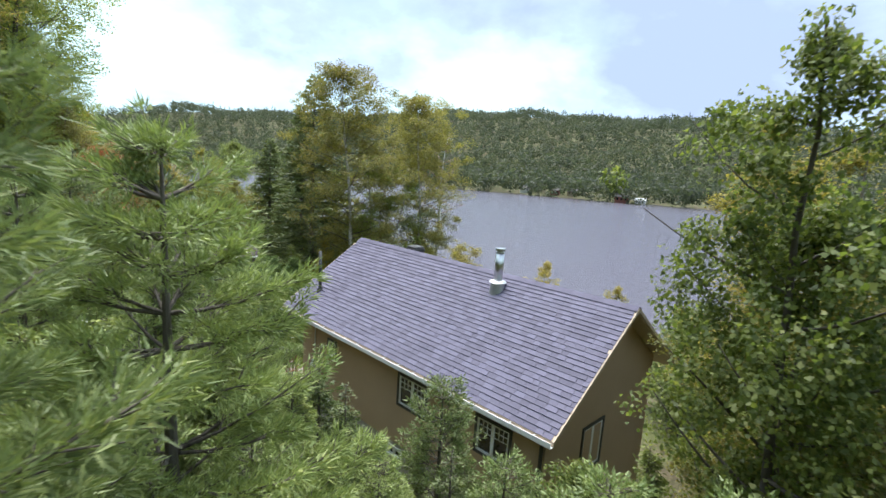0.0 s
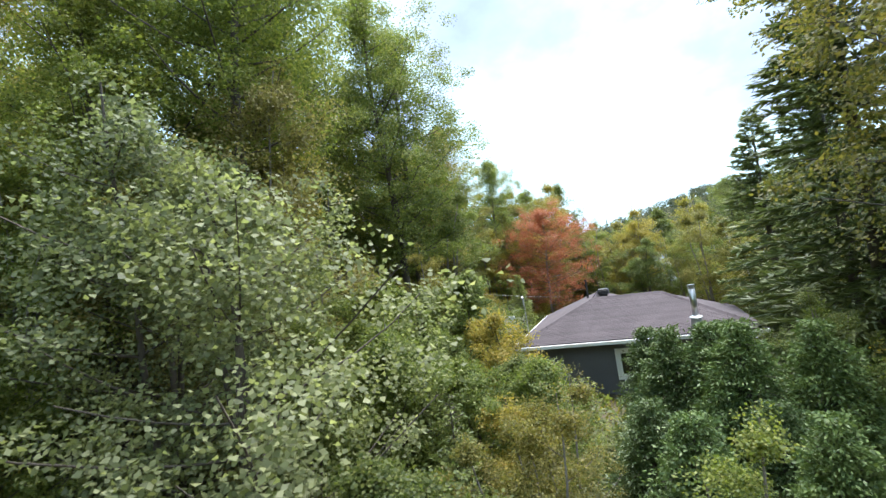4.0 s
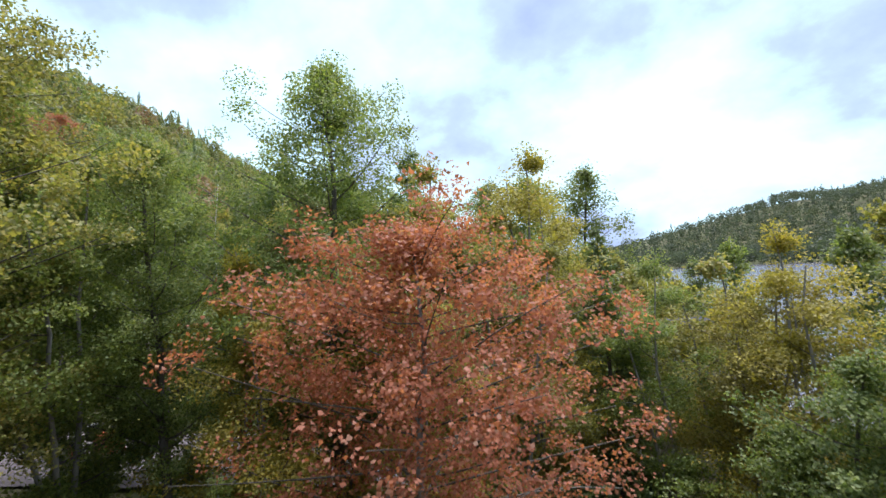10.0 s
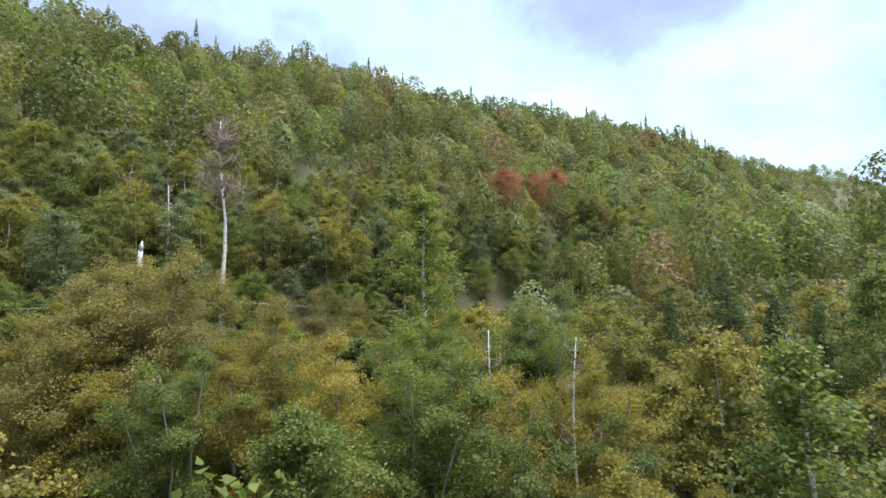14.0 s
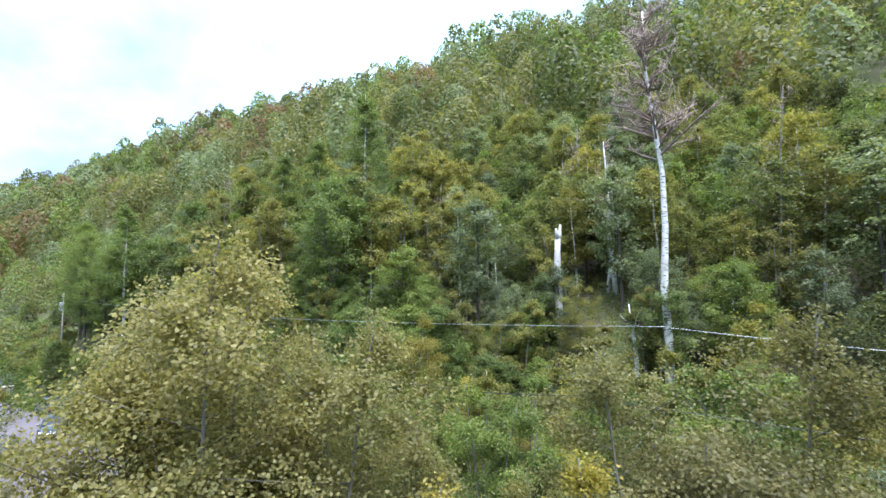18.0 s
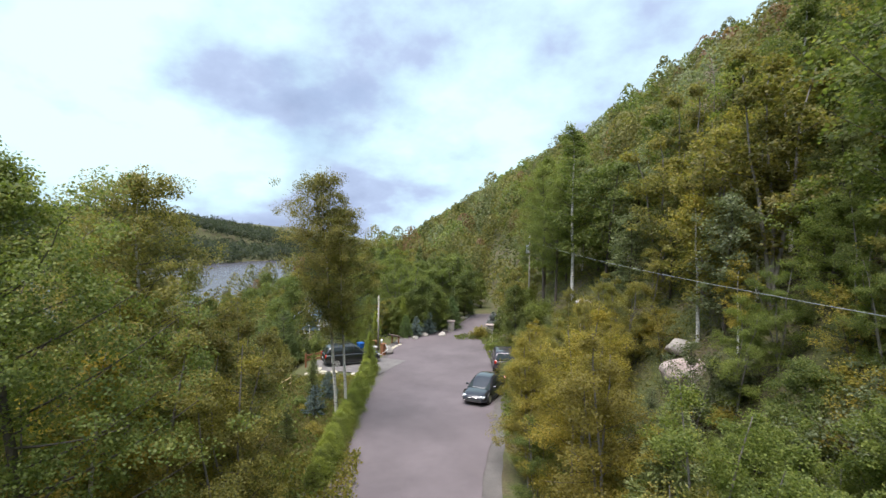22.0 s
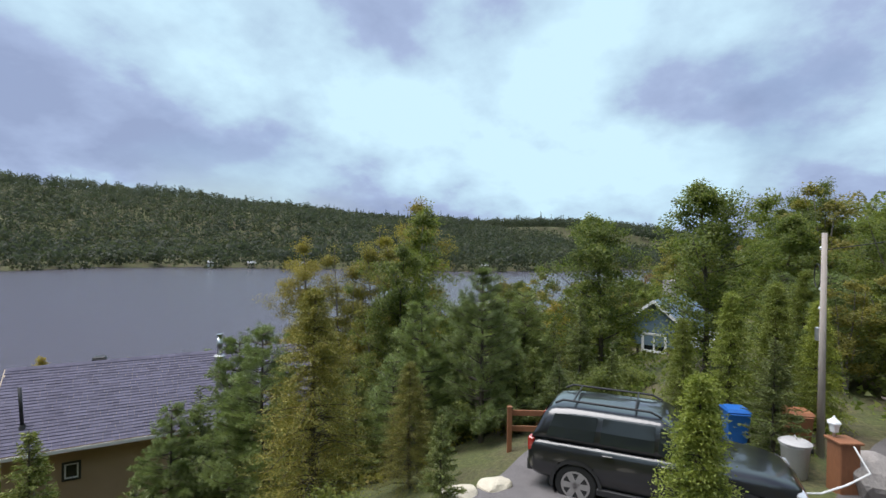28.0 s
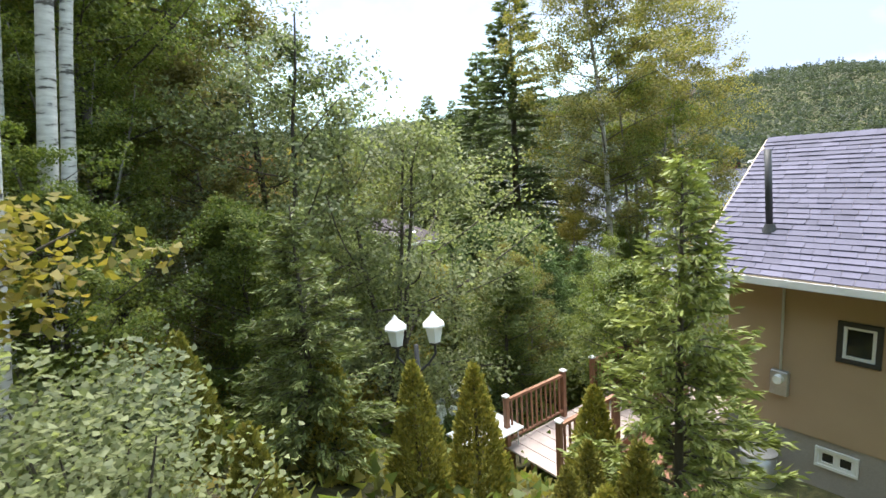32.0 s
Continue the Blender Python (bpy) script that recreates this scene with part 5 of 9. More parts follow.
def on_road(u, v, reach):
    if u > 17:
        return False
    if u > 1.5:
        edge = np.interp(u, [2, 4.4, 8, 14.5, 18.6, 44], [-3.0, -7.8, -9.6, -12.2, -13.8, -14.6])
        return bool(edge - 4.4 - reach * 0.2 < v < edge + reach * 0.2)
    low = np.interp(u, [-36, -28, -20, -11, 8], [-6.4, -6.9, -9.2, -10.8, -11.8])
    if -36 < u < 8 and low - reach * 0.3 < v < -1.2 + reach * 0.3 * (u > -14):
        return True
    for a, b, w in (((-36, -2.5), (-46, 4), 2.6), ((-46, 4), (-55, 18), 2.4), ((-55, 18), (-62, 27), 2.2), ((-62, 27), (-51, 35.2), 2.2), ((-51, 35.2), (-40, 38), 2.6)):
        a, b, p = np.array(a, float), np.array(b, float), np.array((u, v), float)
        k = np.clip((p - a) @ (b - a) / ((b - a) @ (b - a)), 0, 1)
        if np.linalg.norm(p - a - k * (b - a)) < w + reach * 0.25:
            return True
    if -11.5 < u < -4.5 and -3 < v < 7.5:
        return True
    x, y = xy(u, v)
    for m, x1, y1 in ((HA, 11.6, 6.8), (HB, 8.6, 10.8)):
        q = m.inverted() @ Vector((x, y, 0))
        if -reach * 0.5 - 0.3 < q.x < x1 + reach * 0.5 + 0.3 and -reach * 0.6 - 0.3 < q.y < y1 + reach * 0.5 + 0.3:
            return True
    return False


def scatter(rng, box, count, kinds, size=(0.8, 1.25), gap=0.75, group="", tall=99.0):
    """Plants kinds at random in a box of the plan (u0, u1, v0, v1), clear of roads, houses, the flight line and camera
    views.
    """
    keys, weights = list(kinds), np.array(list(kinds.values()), float)
    made, tries = 0, 0
    while made < count and tries < count * 25:
        tries += 1
        u, v = rng.uniform(box[0], box[1]), rng.uniform(box[2], box[3])
        key = keys[rng.choice(len(keys), p=weights / weights.sum())]
        s = rng.uniform(*size)
        if np.hypot(flight_uv[:, 0] - u, flight_uv[:, 1] - v).min() < 8.5:
            key = {"maple_a": "maple_mid", "maple_b": "maple_mid", "maple_y": "maple_mid", "aspen": "aspen_near", "willow": "birch_green", "birch_a": "birch_near", "birch_b": "birch_near", "birch_c": "birch_near", "birch_d": "birch_near", "aspen_g": "birch_green"}.get(key, key)
            turn_of = rng.uniform()
            high_side = u < -44 and v < 40
            if key in ("birch_near", "birch_green", "maple_mid") and high_side and turn_of > 0.42:
                key = "birch_gold"
            elif key == "birch_near" and turn_of < 0.4:
                key = "birch_green"
        reach = RADIUS[key] * s
        if on_road(u, v, reach) or any((u - a) ** 2 + (v - b) ** 2 < (gap * (reach + r) * 0.62) ** 2 for a, b, r in taken):
            continue
        ground = float(height(u, v))
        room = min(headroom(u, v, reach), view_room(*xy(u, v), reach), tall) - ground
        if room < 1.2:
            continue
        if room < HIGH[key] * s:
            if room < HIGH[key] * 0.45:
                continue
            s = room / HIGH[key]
        taken.append((u, v, reach * 0.8))
        plant(key, *xy(u, v), s, rng.uniform(0, 360), group=group, stretch=rng.uniform(0.9, 1.0))
        made += 1


def stand(key, x, y, s, label=""):
    taken.append((*uv(x, y), RADIUS.get(key, 0.5) * s * 0.8))
    return plant(key, x, y, s, label=label)


for key, x, y, s in (("pine", -2.1, 10.5, 0.86), ("pine", -3.6, 12.2, 0.5), ("pine", -6.6, 16.2, 0.66), ("spruce_s", -4.7, 17.2, 0.95), 
                    ("alder", -15.2, 22.9, 1.2), ("birch_pair", -7.8, 34.2, 1.1), ("birch_green", -6.9, 35.6, 1.25), ("birch_pair", -4.7, 38.2, 1.08), ("aspen_near", -27.2, 32.9, 1.02), ("birch_near", -28.0, 14.5, 0.98), ("birch_near", -25.2, 14.3, 0.98), ("birch_near", -30.2, 16.6, 1.1), ("birch_near", -31.8, 14.6, 0.9), ("birch_green", -27.4, 17.6, 1.15),
                    ("maple_y", -2.2, 42.5, 1.0), ("birch_c", 3.5, 40.0, 0.7), ("birch_c", 7.5, 38.0, 0.6), ("aspen_high", -23.2, 26.3, 1.2), ("aspen_near", -27.5, 27.5, 1.05), ("birch_pair", -34.2, 38.3, 0.95), ("birch_pair", -36.4, 37.7, 0.9), ("aspen_near", -36.0, 38.0, 0.72), ("birch_near", -33.8, 36.6, 1.3), ("aspen_near", -39.0, 41.2, 0.68), ("birch_bare", -20.9, 25.2, 0.86), ("birch_bare", -21.2, 25.9, 0.84), ("birch_bare", -20.6, 26.0, 0.8), ("aspen_near", -18.5, 22.0, 0.75), ("birch_fine", -17.4, 24.2, 1.15), ("pine", -2.2, 8.4, 0.9), ("maple_mid", -20.5, 28.2, 0.75), ("aspen_g", -26.0, 22.5, 1.2),
                    ("maple_mid", -43.5, 44.0, 1.3), ("birch_near", -39.6, 47.6, 1.3), ("birch_near", -41.0, 49.6, 1.25), ("birch_near", -38.9, 49.9, 1.15), ("cedar_green", -10.3, 28.7, 0.85), ("cedar_green", -9.2, 29.6, 0.85), ("cedar_green", -11.5, 29.3, 0.8), ("cedar_green", -10.4, 30.6, 0.8), ("cedar_green", -12.8, 30.6, 0.62), ("sapling", -13.2, 28.3, 0.72), ("spruce_s", -12.6, 26.6, 0.75), ("birch_gold", -41.8, 53.0, 1.15), ("aspen_high", -18.9, 24.8, 1.05), ("aspen_near", -25.5, 31.5, 1.05), ("birch_b", -35.6, 66.0, 1.4), ("maple_near", -31, 62, 1.1), ("shrub_y", -33.6, 47.6, 0.8), ("shrub_y", -34.4, 48.0, 0.9), ("shrub_y", -32.9, 48.2, 0.7), ("shrub_y", -35.2, 47.4, 0.8), ("shrub_y", -32.6, 45.6, 0.9), ("shrub_y", -31.9, 45.0, 0.9), ("shrub_y", -31.4, 44.3, 0.8), ("willow", -32.0, 41.5, 0.46), ("birch_gold", -31.8, 38.9, 0.33), ("birch_gold", -33.0, 40.0, 0.32), ("birch_gold", -30.4, 39.0, 0.30), ("birch_gold", -32.8, 37.4, 0.30), ("birch_green", -35.2, 42.6, 0.5), ("maple_near", -32.4, 53.6, 0.9), ("birch_green", -30.6, 55.4, 0.9), ("birch_fine", -40.6, 45.2, 1.15),
                    ("sapling", -17.9, 31.2, 0.95), ("sapling", -19.3, 31.4, 0.8), ("fir", -15.7, 27.6, 1.1), ("sapling", -13.5, 15.7, 1.2), ("shrub_near", -11.5, 15.6, 0.95),
                     ("cedar_tall", -2.1, 1.7, 0.75), ("cedar_tall", -1.6, 0.6, 0.80), ("cedar_tall", -1.0, -0.5, 0.70), ("cedar_tall", -3.0, 2.9, 0.62),
                    ("maple_mid", 4.5, 1.5, 1.08), ("maple_mid", 7.5, 5.5, 1.2), ("aspen_g", 10.0, 16.0, 1.0), ("cedar_tall", -10.3, 3.3, 0.68), ("fir", -8.6, 7.2, 0.40),
                    ("blue_spruce", -17.1, 9.0, 1.0), ("blue_spruce", -15.0, 7.7, 0.95), ("blue_spruce", 1.3, -5.8, 1.1), ("blue_spruce", 1.9, -7.6, 1.25), ("blue_spruce", 0.8, -15.2, 1.2), ("birch_pair", -26.9, 16.9, 1.0), ("birch_near", -21.5, 15.4, 1.0)):
    stand(key, x, y, s)
taken.append((*uv(4.3, 14.3), 2.2))
plant("maple_near", 4.3, 14.3, 0.96, 40, stretch=1.27)
for key, x, y, s, squat in (("spruce", -12.1, 38.5, 1.40, 0.73), ("spruce", -14.5, 42.5, 1.20, 0.74), ("spruce", -18.2, 45.0, 1.05, 0.74), ("fir", -12.5, 19.0, 0.95, 0.78)):
    taken.append((*uv(x, y), 1.5))
    plant(key, x, y, s, 40, stretch=squat)
taken.append((*uv(-33.7, 45.7), 3.0))
plant("maple_red", -33.9, 45.5, 0.95, 70)
for x, y, s, turn in ((-14.9, 17.3, 0.95, 40), (-15.9, 18.5, 1.05, 54), (-16.9, 19.5, 1.0, 60), (-18.0, 19.4, 1.1, 35)):
    taken.append((*uv(x, y), 0.8))
    plant("birch_tilt", x, y, s, turn)
for x, y, s, turn in ((-18.3, 8.0, 0.90, 122), (-18.2, 7.4, 0.78, 138)):
    taken.append((*uv(x, y), 1.5))
    plant("birch_lean", x, y, s, turn, stretch=1.18)
# trees placed to fit the camera's view, sized by the height of their tops
for key, x, y, top in (("cedar_wild", -8.35, 10.1, 9.8), ("fir", -4.4, 12.6, 6.6), ("pine", -5.0, 15.3, 7.8), ("cedar_green", -13.0, 31.7, 3.3), ("cedar_green", -12.2, 31.9, 3.4), ("cedar_green", -11.4, 31.5, 3.5), ("cedar_green", -14.3, 32.6, 3.1), ("cedar_green", -10.6, 32.3, 3.4), ("cedar_green", -12.8, 33.2, 3.2),
                       ("maple_near", -15.2, 18.2, 6.5), ("maple_mid", -14.6, 20.9, 5.5), ("birch_green", -17.5, 20.5, 8.5), ("aspen_near", -35.4, 69.0, 11.2), ("birch_gold", 14.4, 18.1, 14.4), ("birch_near", 12.4, 19.6, 12.4), ("birch_gold", 8.8, 23.3, 11.5), ("birch_near", 10.6, 21.6, 11.0), ("birch_fine", -58.2, 24.0, 17.0), ("birch_fine", -57.2, 22.6, 16.3), ("birch_fine", -60.0, 23.8, 16.2), ("birch_fine", -50.0, 24.8, 17.0), ("birch_fine", -51.2, 22.6, 16.2), ("aspen_near", -34.5, 18.4, 18.8), ("maple_near", -38.5, 1.5, 12.3), ("maple_near", -40.2, 4.0, 12.6), ("maple_near", -36.6, 3.2, 10.4), ("maple_near", -41.8, 1.8, 13.6), ("aspen_near", -9.0, -14.5, 24.5), ("aspen_near", -12.5, -13.0, 22.5), ("aspen_near", -6.0, -17.0, 26.0), ("fir", -8.45, 19.3, 5.4), ("birch_green", -15.6, 25.0, 4.8), ("maple_mid", -15.2, 26.8, 4.4), ("birch_green", -17.2, 27.2, 4.8), ("spruce", -39.3, 48.9, 8.6), ("spruce_s", -40.6, 49.9, 7.9), ("aspen_near", -38.9, 45.0, 14.4), ("birch_gold", -40.3, 51.4, 12.5), ("birch_gold", -42.6, 49.4, 12.2), ("spruce", -40.0, 54.4, 8.8), ("spruce", -71.6, 49.3, 14.8), ("spruce", -71.4, 44.9, 17.2), ("spruce", -72.2, 47.2, 15.2), ("spruce", -71.0, 41.9, 15.4), ("cedar_wild", -6.3, 8.9, 7.9), ("birch_gold", -9.4, 34.2, 4.4), ("birch_green", -11.6, 34.8, 3.8), ("birch_green", -7.0, 33.6, 3.6), ("maple_mid", -10.2, 32.8, 2.8), ("alder", -13.4, 23.9, 7.9), ("aspen_g", -52.7, 59.1, 14.3), ("aspen", -52.7, 62.7, 14.8), ("aspen", -60.4, 65.6, 15.8), ("aspen_g", -59.0, 59.8, 15.2), ("aspen", -66.0, 62.0, 16.2),
                       ("pine", -6.25, 13.3, 8.4), ("spruce_s", -4.7, 13.8, 7.4),
                       ("birch_fine", -47.6, 24.6, 18.5), ("birch_fine", -46.0, 22.0, 17.7), ("birch_fine", -46.8, 23.3, 17.9), ("birch_fine", -48.3, 22.4, 16.4), ("birch_fine", -47.6, 20.9, 15.8)):
    stand(key, x, y, (top - ground_at(x, y)) / HIGH[key])
# the arborvitae by the stone steps, and the hedge along the road
for x, y, s in ((-13.3, 18.0, 0.72), (-12.3, 19.1, 0.80), (-11.4, 19.5, 0.82), (-10.75, 20.0, 0.90), (-9.27, 20.0, 0.92), (-9.37, 18.9, 0.66), (-8.95, 18.45, 0.74), (-9.55, 17.9, 0.6), (-9.3, 17.1, 0.62), (-11.4, 16.5, 0.60)):
    plant("cedar", x, y, s, group="arborvitae by the stone steps")
hedge = random.Random(8)
for k in range(54):
    q = k / 53
    plant("cedar_hedge", -25.8 + 16.7 * q + hedge.uniform(-0.1, 0.1), 10.9 - 8.1 * q + hedge.uniform(-0.12, 0.12), hedge.uniform(0.85, 1.15), group="roadside hedge")
rng = np.random.default_rng(5)
MIXED = {"birch_a": 3, "birch_b": 2, "birch_d": 2, "aspen_g": 1.5, "maple_a": 1.5, "maple_b": 1.0, "aspen": 0.4, "birch_c": 1}
LOW = {"shrub_g": 2, "shrub_y": 1.2, "shrub_d": 1.5, "shrub_w": 1, "fir": 0.5, "maple_y": 0.25}
# by the road's hill side, dense young birches
scatter(rng, (-36, -25, -12.5, -8.0), 9, {"birch_gold": 2, "birch_near": 1}, (0.7, 1.0), 0.55)
scatter(rng, (-26, -14, -14.5, -9.8), 10, {"birch_gold": 2, "birch_near": 1}, (0.5, 0.8), 0.5)
scatter(rng, (-25, -15, -17, -13), 8, {"birch_near": 1.2, "maple_y": 0.6}, (0.45, 0.75), 0.6)
# between the road and the houses
scatter(rng, (-34, -19, 4, 17.5), 30, {"birch_near": 3, "birch_green": 2, "aspen_near": 1.2, "maple_mid": 2, "birch_b": 1.5, "aspen_g": 1}, (0.85, 1.3))
scatter(rng, (-34, -15, 5, 22), 26, {"birch_c": 2, "maple_y": 1.2, "maple_mid": 2, "birch_near": 1}, (0.55, 0.95))
scatter(rng, (-50, -30, 3, 22), 44, MIXED, (0.9, 1.35))
# past the grey house and along the shore
scatter(rng, (-80, -53, 26, 46), 40, MIXED, (0.9, 1.3))
scatter(rng, (-56, -40, 38, 45.5), 16, {"maple_b": 2, "birch_b": 2, "willow": 2, "spruce": 0.5, "maple_a": 1}, (0.9, 1.35))
scatter(rng, (-38, -24, 37, 45.5), 9, {"maple_b": 1, "birch_b": 2, "willow": 1, "spruce": 1}, (0.8, 1.2))
scatter(rng, (-21, -2, 29, 43), 5, {"birch_c": 2, "maple_y": 1}, (0.5, 0.75))
scatter(rng, (-125, -64, 29, 45), 44, {"birch_a": 2, "maple_a": 2, "birch_d": 2}, (1.25, 1.6), 0.6)
# under the upper part of the flight line
scatter(rng, (-68, -50, 2, 30), 26, {"birch_near": 2, "maple_y": 0.4}, (0.95, 1.35), 0.65)
scatter(rng, (-92, -50, 2, 30), 62, {"birch_a": 3, "birch_c": 1, "birch_d": 3, "aspen_g": 1, "maple_y": 0.6, "maple_a": 1, "spruce_s": 0.5}, (0.95, 1.4), 0.65)
scatter(rng, (-92, -38, -13, 6), 70, {"birch_a": 3, "birch_c": 1.5, "birch_d": 3, "maple_a": 2.0, "willow": 1, "maple_b": 1.6}, (0.65, 1.1), 0.6)
# the bank over the road, and the trees at its far end
scatter(rng, (-37, -16, -19, -12.8), 14, {"birch_d": 3, "willow": 1.5, "birch_c": 1, "maple_y": 1}, (0.45, 0.7))
scatter(rng, (-40, -6, -34, -15), 34, {"maple_a": 2, "birch_a": 3, "birch_d": 2, "aspen_g": 1}, (1.05, 1.5), 0.55)
scatter(rng, (-92, -34, -20, -12), 44, {"maple_a": 2, "maple_b": 2, "birch_d": 2, "willow": 1.5}, (0.55, 0.95), 0.55)
scatter(rng, (-14, 12, -20, -13.5), 16, {"birch_d": 1, "maple_b": 1, "fir": 2, "cedar_tall": 1}, (0.5, 0.9), 0.6)
scatter(rng, (9, 70, -12, 30), 80, {"maple_b": 3, "maple_a": 2.5, "birch_a": 1, "birch_d": 1.5, "spruce": 0.7}, (0.85, 1.2), 0.62, tall=15.5)
scatter(rng, (8, 30, -26, -14), 14, {"maple_b": 2, "birch_d": 1, "fir": 1}, (0.6, 1.0), 0.6)
scatter(rng, (-3.5, 10, 1.5, 42), 40, {"maple_b": 2, "birch_c": 1.5, "pine_far": 2.5, "birch_d": 1.5, "spruce_s": 1, "spruce": 0.4}, (0.7, 1.05), 0.6, tall=9)
scatter(rng, (-12, -3, 5, 15.5), 24, {"pine_far": 3, "spruce_s": 2, "fir": 2, "maple_y": 0.5}, (0.65, 1.0), 0.5, tall=8)
scatter(rng, (-16.5, -3, 4.5, 15.5), 16, {"spruce_s": 2, "fir": 2, "shrub_d": 2}, (0.5, 0.85), 0.5, tall=7)
scatter(rng, (-24, -14, 0.8, 8), 10, {"shrub_y": 2, "fir": 0.5, "shrub_g": 1}, (0.4, 0.65), 0.6)
scatter(rng, (-4, 14, -3.5, 16), 44, {"pine_far": 2, "maple_b": 2, "cedar_tall": 1, "birch_d": 1.5, "fir": 1}, (0.65, 1.0), 0.5, tall=10)
scatter(rng, (-66, -40, -22, -8), 40, {"maple_mid": 1, "birch_d": 2, "willow": 1, "shrub_d": 2, "shrub_g": 2}, (0.5, 0.9), 0.4)
# past the parking lot
scatter(rng, (2.5, 11, -10, -2), 26, {"cedar_green": 2, "fir": 1, "spruce_s": 1, "maple_mid": 1.5, "birch_green": 0.6}, (0.6, 1.0), 0.4)
scatter(rng, (6, 30, -13, 3), 60, {"maple_mid": 2, "birch_green": 2, "maple_near": 1.5, "cedar_green": 1, "spruce_s": 0.6}, (0.7, 1.1), 0.4)
# low growth
scatter(rng, (-64, -38, -19, -7), 60, {"shrub_d": 2, "shrub_g": 2, "shrub_y": 1, "maple_mid": 1, "shrub_w": 1}, (0.7, 1.2), 0.28)
scatter(rng, (-57, -42, -20, -9), 36, {"maple_mid": 1, "birch_near": 1, "shrub_d": 2, "shrub_g": 2, "willow": 1}, (0.5, 0.8), 0.32)
scatter(rng, (8, 24, -13, 1), 40, {"fir": 1, "spruce_s": 1, "cedar_tall": 1, "shrub_d": 2, "shrub_g": 1, "maple_y": 0.4}, (0.5, 0.9), 0.4, tall=6)
scatter(rng, (-34, -15, 6, 24), 46, LOW, (0.7, 1.3), 0.5)
scatter(rng, (-56, -34, 8, 34), 40, LOW, (0.8, 1.5), 0.5)
scatter(rng, (-80, -36, -16, 4), 80, LOW, (0.9, 1.8), 0.35)
scatter(rng, (-37, 8, -17, -10.4), 50, LOW, (0.6, 1.3), 0.45)
scatter(rng, (-16, 4, 4, 16), 26, LOW, (0.5, 0.9), 0.45)
scatter(rng, (-39, -29, -20.5, -15), 22, {"maple_mid": 1, "birch_green": 1, "shrub_d": 1, "shrub_g": 1}, (0.5, 0.8), 0.3)
scatter(rng, (-53, -45, -19, -14.5), 14, {"maple_mid": 1, "shrub_d": 1, "shrub_g": 1}, (0.6, 0.9), 0.3)


def undergrowth(name, rng, boxes, leaf, mat, label):
    """Low leaves and stalks over the ground, as one mesh; boxes: u0, u1, v0, v1, how many, how high."""
    out = []
    for u0, u1, v0, v1, n, high in boxes:
        u, v = rng.uniform(u0, u1, n), rng.uniform(v0, v1, n)
        keep = np.array([not on_road(a, b, 0.2) for a, b in zip(u, v)])
        u, v = u[keep], v[keep]
        x, y = xy(u, v)
        z = height(u, v) + rng.uniform(0.0, high, len(u)) * (0.4 + 0.6 * wobble(u, v, 2.0, 4) ** 2)
        c = np.c_[x, y, z]
        out.append(kites(rng, c, rng.normal(size=c.shape) + np.array([0, 0, 0.7]), leaf, leaf * 0.6)[:, 1:])
    return tagged(part(name, quads_mesh(name, np.concatenate(out)), mat), label, "undergrowth", kind="stuff")


ug = np.random.default_rng(31)
undergrowth("hill_undergrowth", ug, [(-96, 10, -48, -24, 42000, 1.1)], 0.42, LEAF_HILL, "leafy undergrowth between the hillside trees")
undergrowth("bank_undergrowth", ug, [(-70, 10, -24, -9, 120000, 0.9)], 0.16, LEAF_HILL, "low seedlings and brambles on the bank over the road")
undergrowth("wood_undergrowth", ug, [(-80, -14, 0, 30, 45000, 0.6), (-4, 20, -3, 40, 14000, 0.6), (-60, -20, 30, 46, 14000, 0.5), (-37, 8, -14, -9, 12000, 0.5)], 0.28, LEAF_GREEN, "ferns and seedlings under the trees")
undergrowth("dry_grass", ug, [(-25, -13, -0.6, 4.6, 34000, 0.38)], 0.14, LEAF_TAN, "dry yellow grass beside the roadside hedge")
undergrowth("rough_grass", ug, [(-30, -25, -1.6, 6, 8000, 0.35), (-13, -9, -1.6, 6, 6000, 0.35), (-40, -14, 20, 34, 14000, 0.3), (-20, -2, 4, 16, 14000, 0.4), (-14, -2, -14, -9, 5000, 0.35)], 0.22, LEAF_BIRCH, "rough yellowing grass on the verge")


# ---- the woods on the hill and over the lake ----
def clump_tree(rng, high, wide, count, size, spruce=False, bare=0.25):
    """A distant tree as an array of leaf-clump quads."""
    if spruce:
        h = rng.beta(1.0, 1.6, count)
        r = wide * (1 - h) ** 0.9 * rng.uniform(0.45, 1.05, count)
    else:
        h = bare + (1 - bare) * rng.beta(1.35, 1.3, count)
        q = (h - bare) / (1 - bare)
        r = wide * np.sin(np.pi * np.clip(0.12 + 0.84 * q, 0, 1)) ** 0.75 * rng.uniform(0.5, 1.05, count) ** 0.4
    a = rng.uniform(0, 2 * np.pi, count)
    lobe = 1 + 0.36 * np.sin(3 * a + rng.uniform(0, 6)) * np.sin(7 * h + rng.uniform(0, 6))
    c = np.c_[np.cos(a) * r * lobe, np.sin(a) * r * lobe, h * high]
    tilt = np.full(count, 0.5) if spruce else 1.5 * (h - 0.5) + 0.35
    n = np.c_[np.cos(a), np.sin(a), tilt] + rng.normal(size=(count, 3)) * 0.5
    n /= np.linalg.norm(n, axis=1)[:, None]
    t1 = np.cross(n, rng.normal(size=(count, 3)))
    t1 /= np.linalg.norm(t1, axis=1)[:, None]
    t2 = np.cross(n, t1)
    half = size * 0.62 * rng.uniform(0.6, 1.25, count)[:, None]
    return np.stack([c + half * (math.cos(q) * t1 + math.sin(q) * t2 * (0.6 if spruce else 0.9)) for q in (0.0, 2.2, 4.2)], 1)


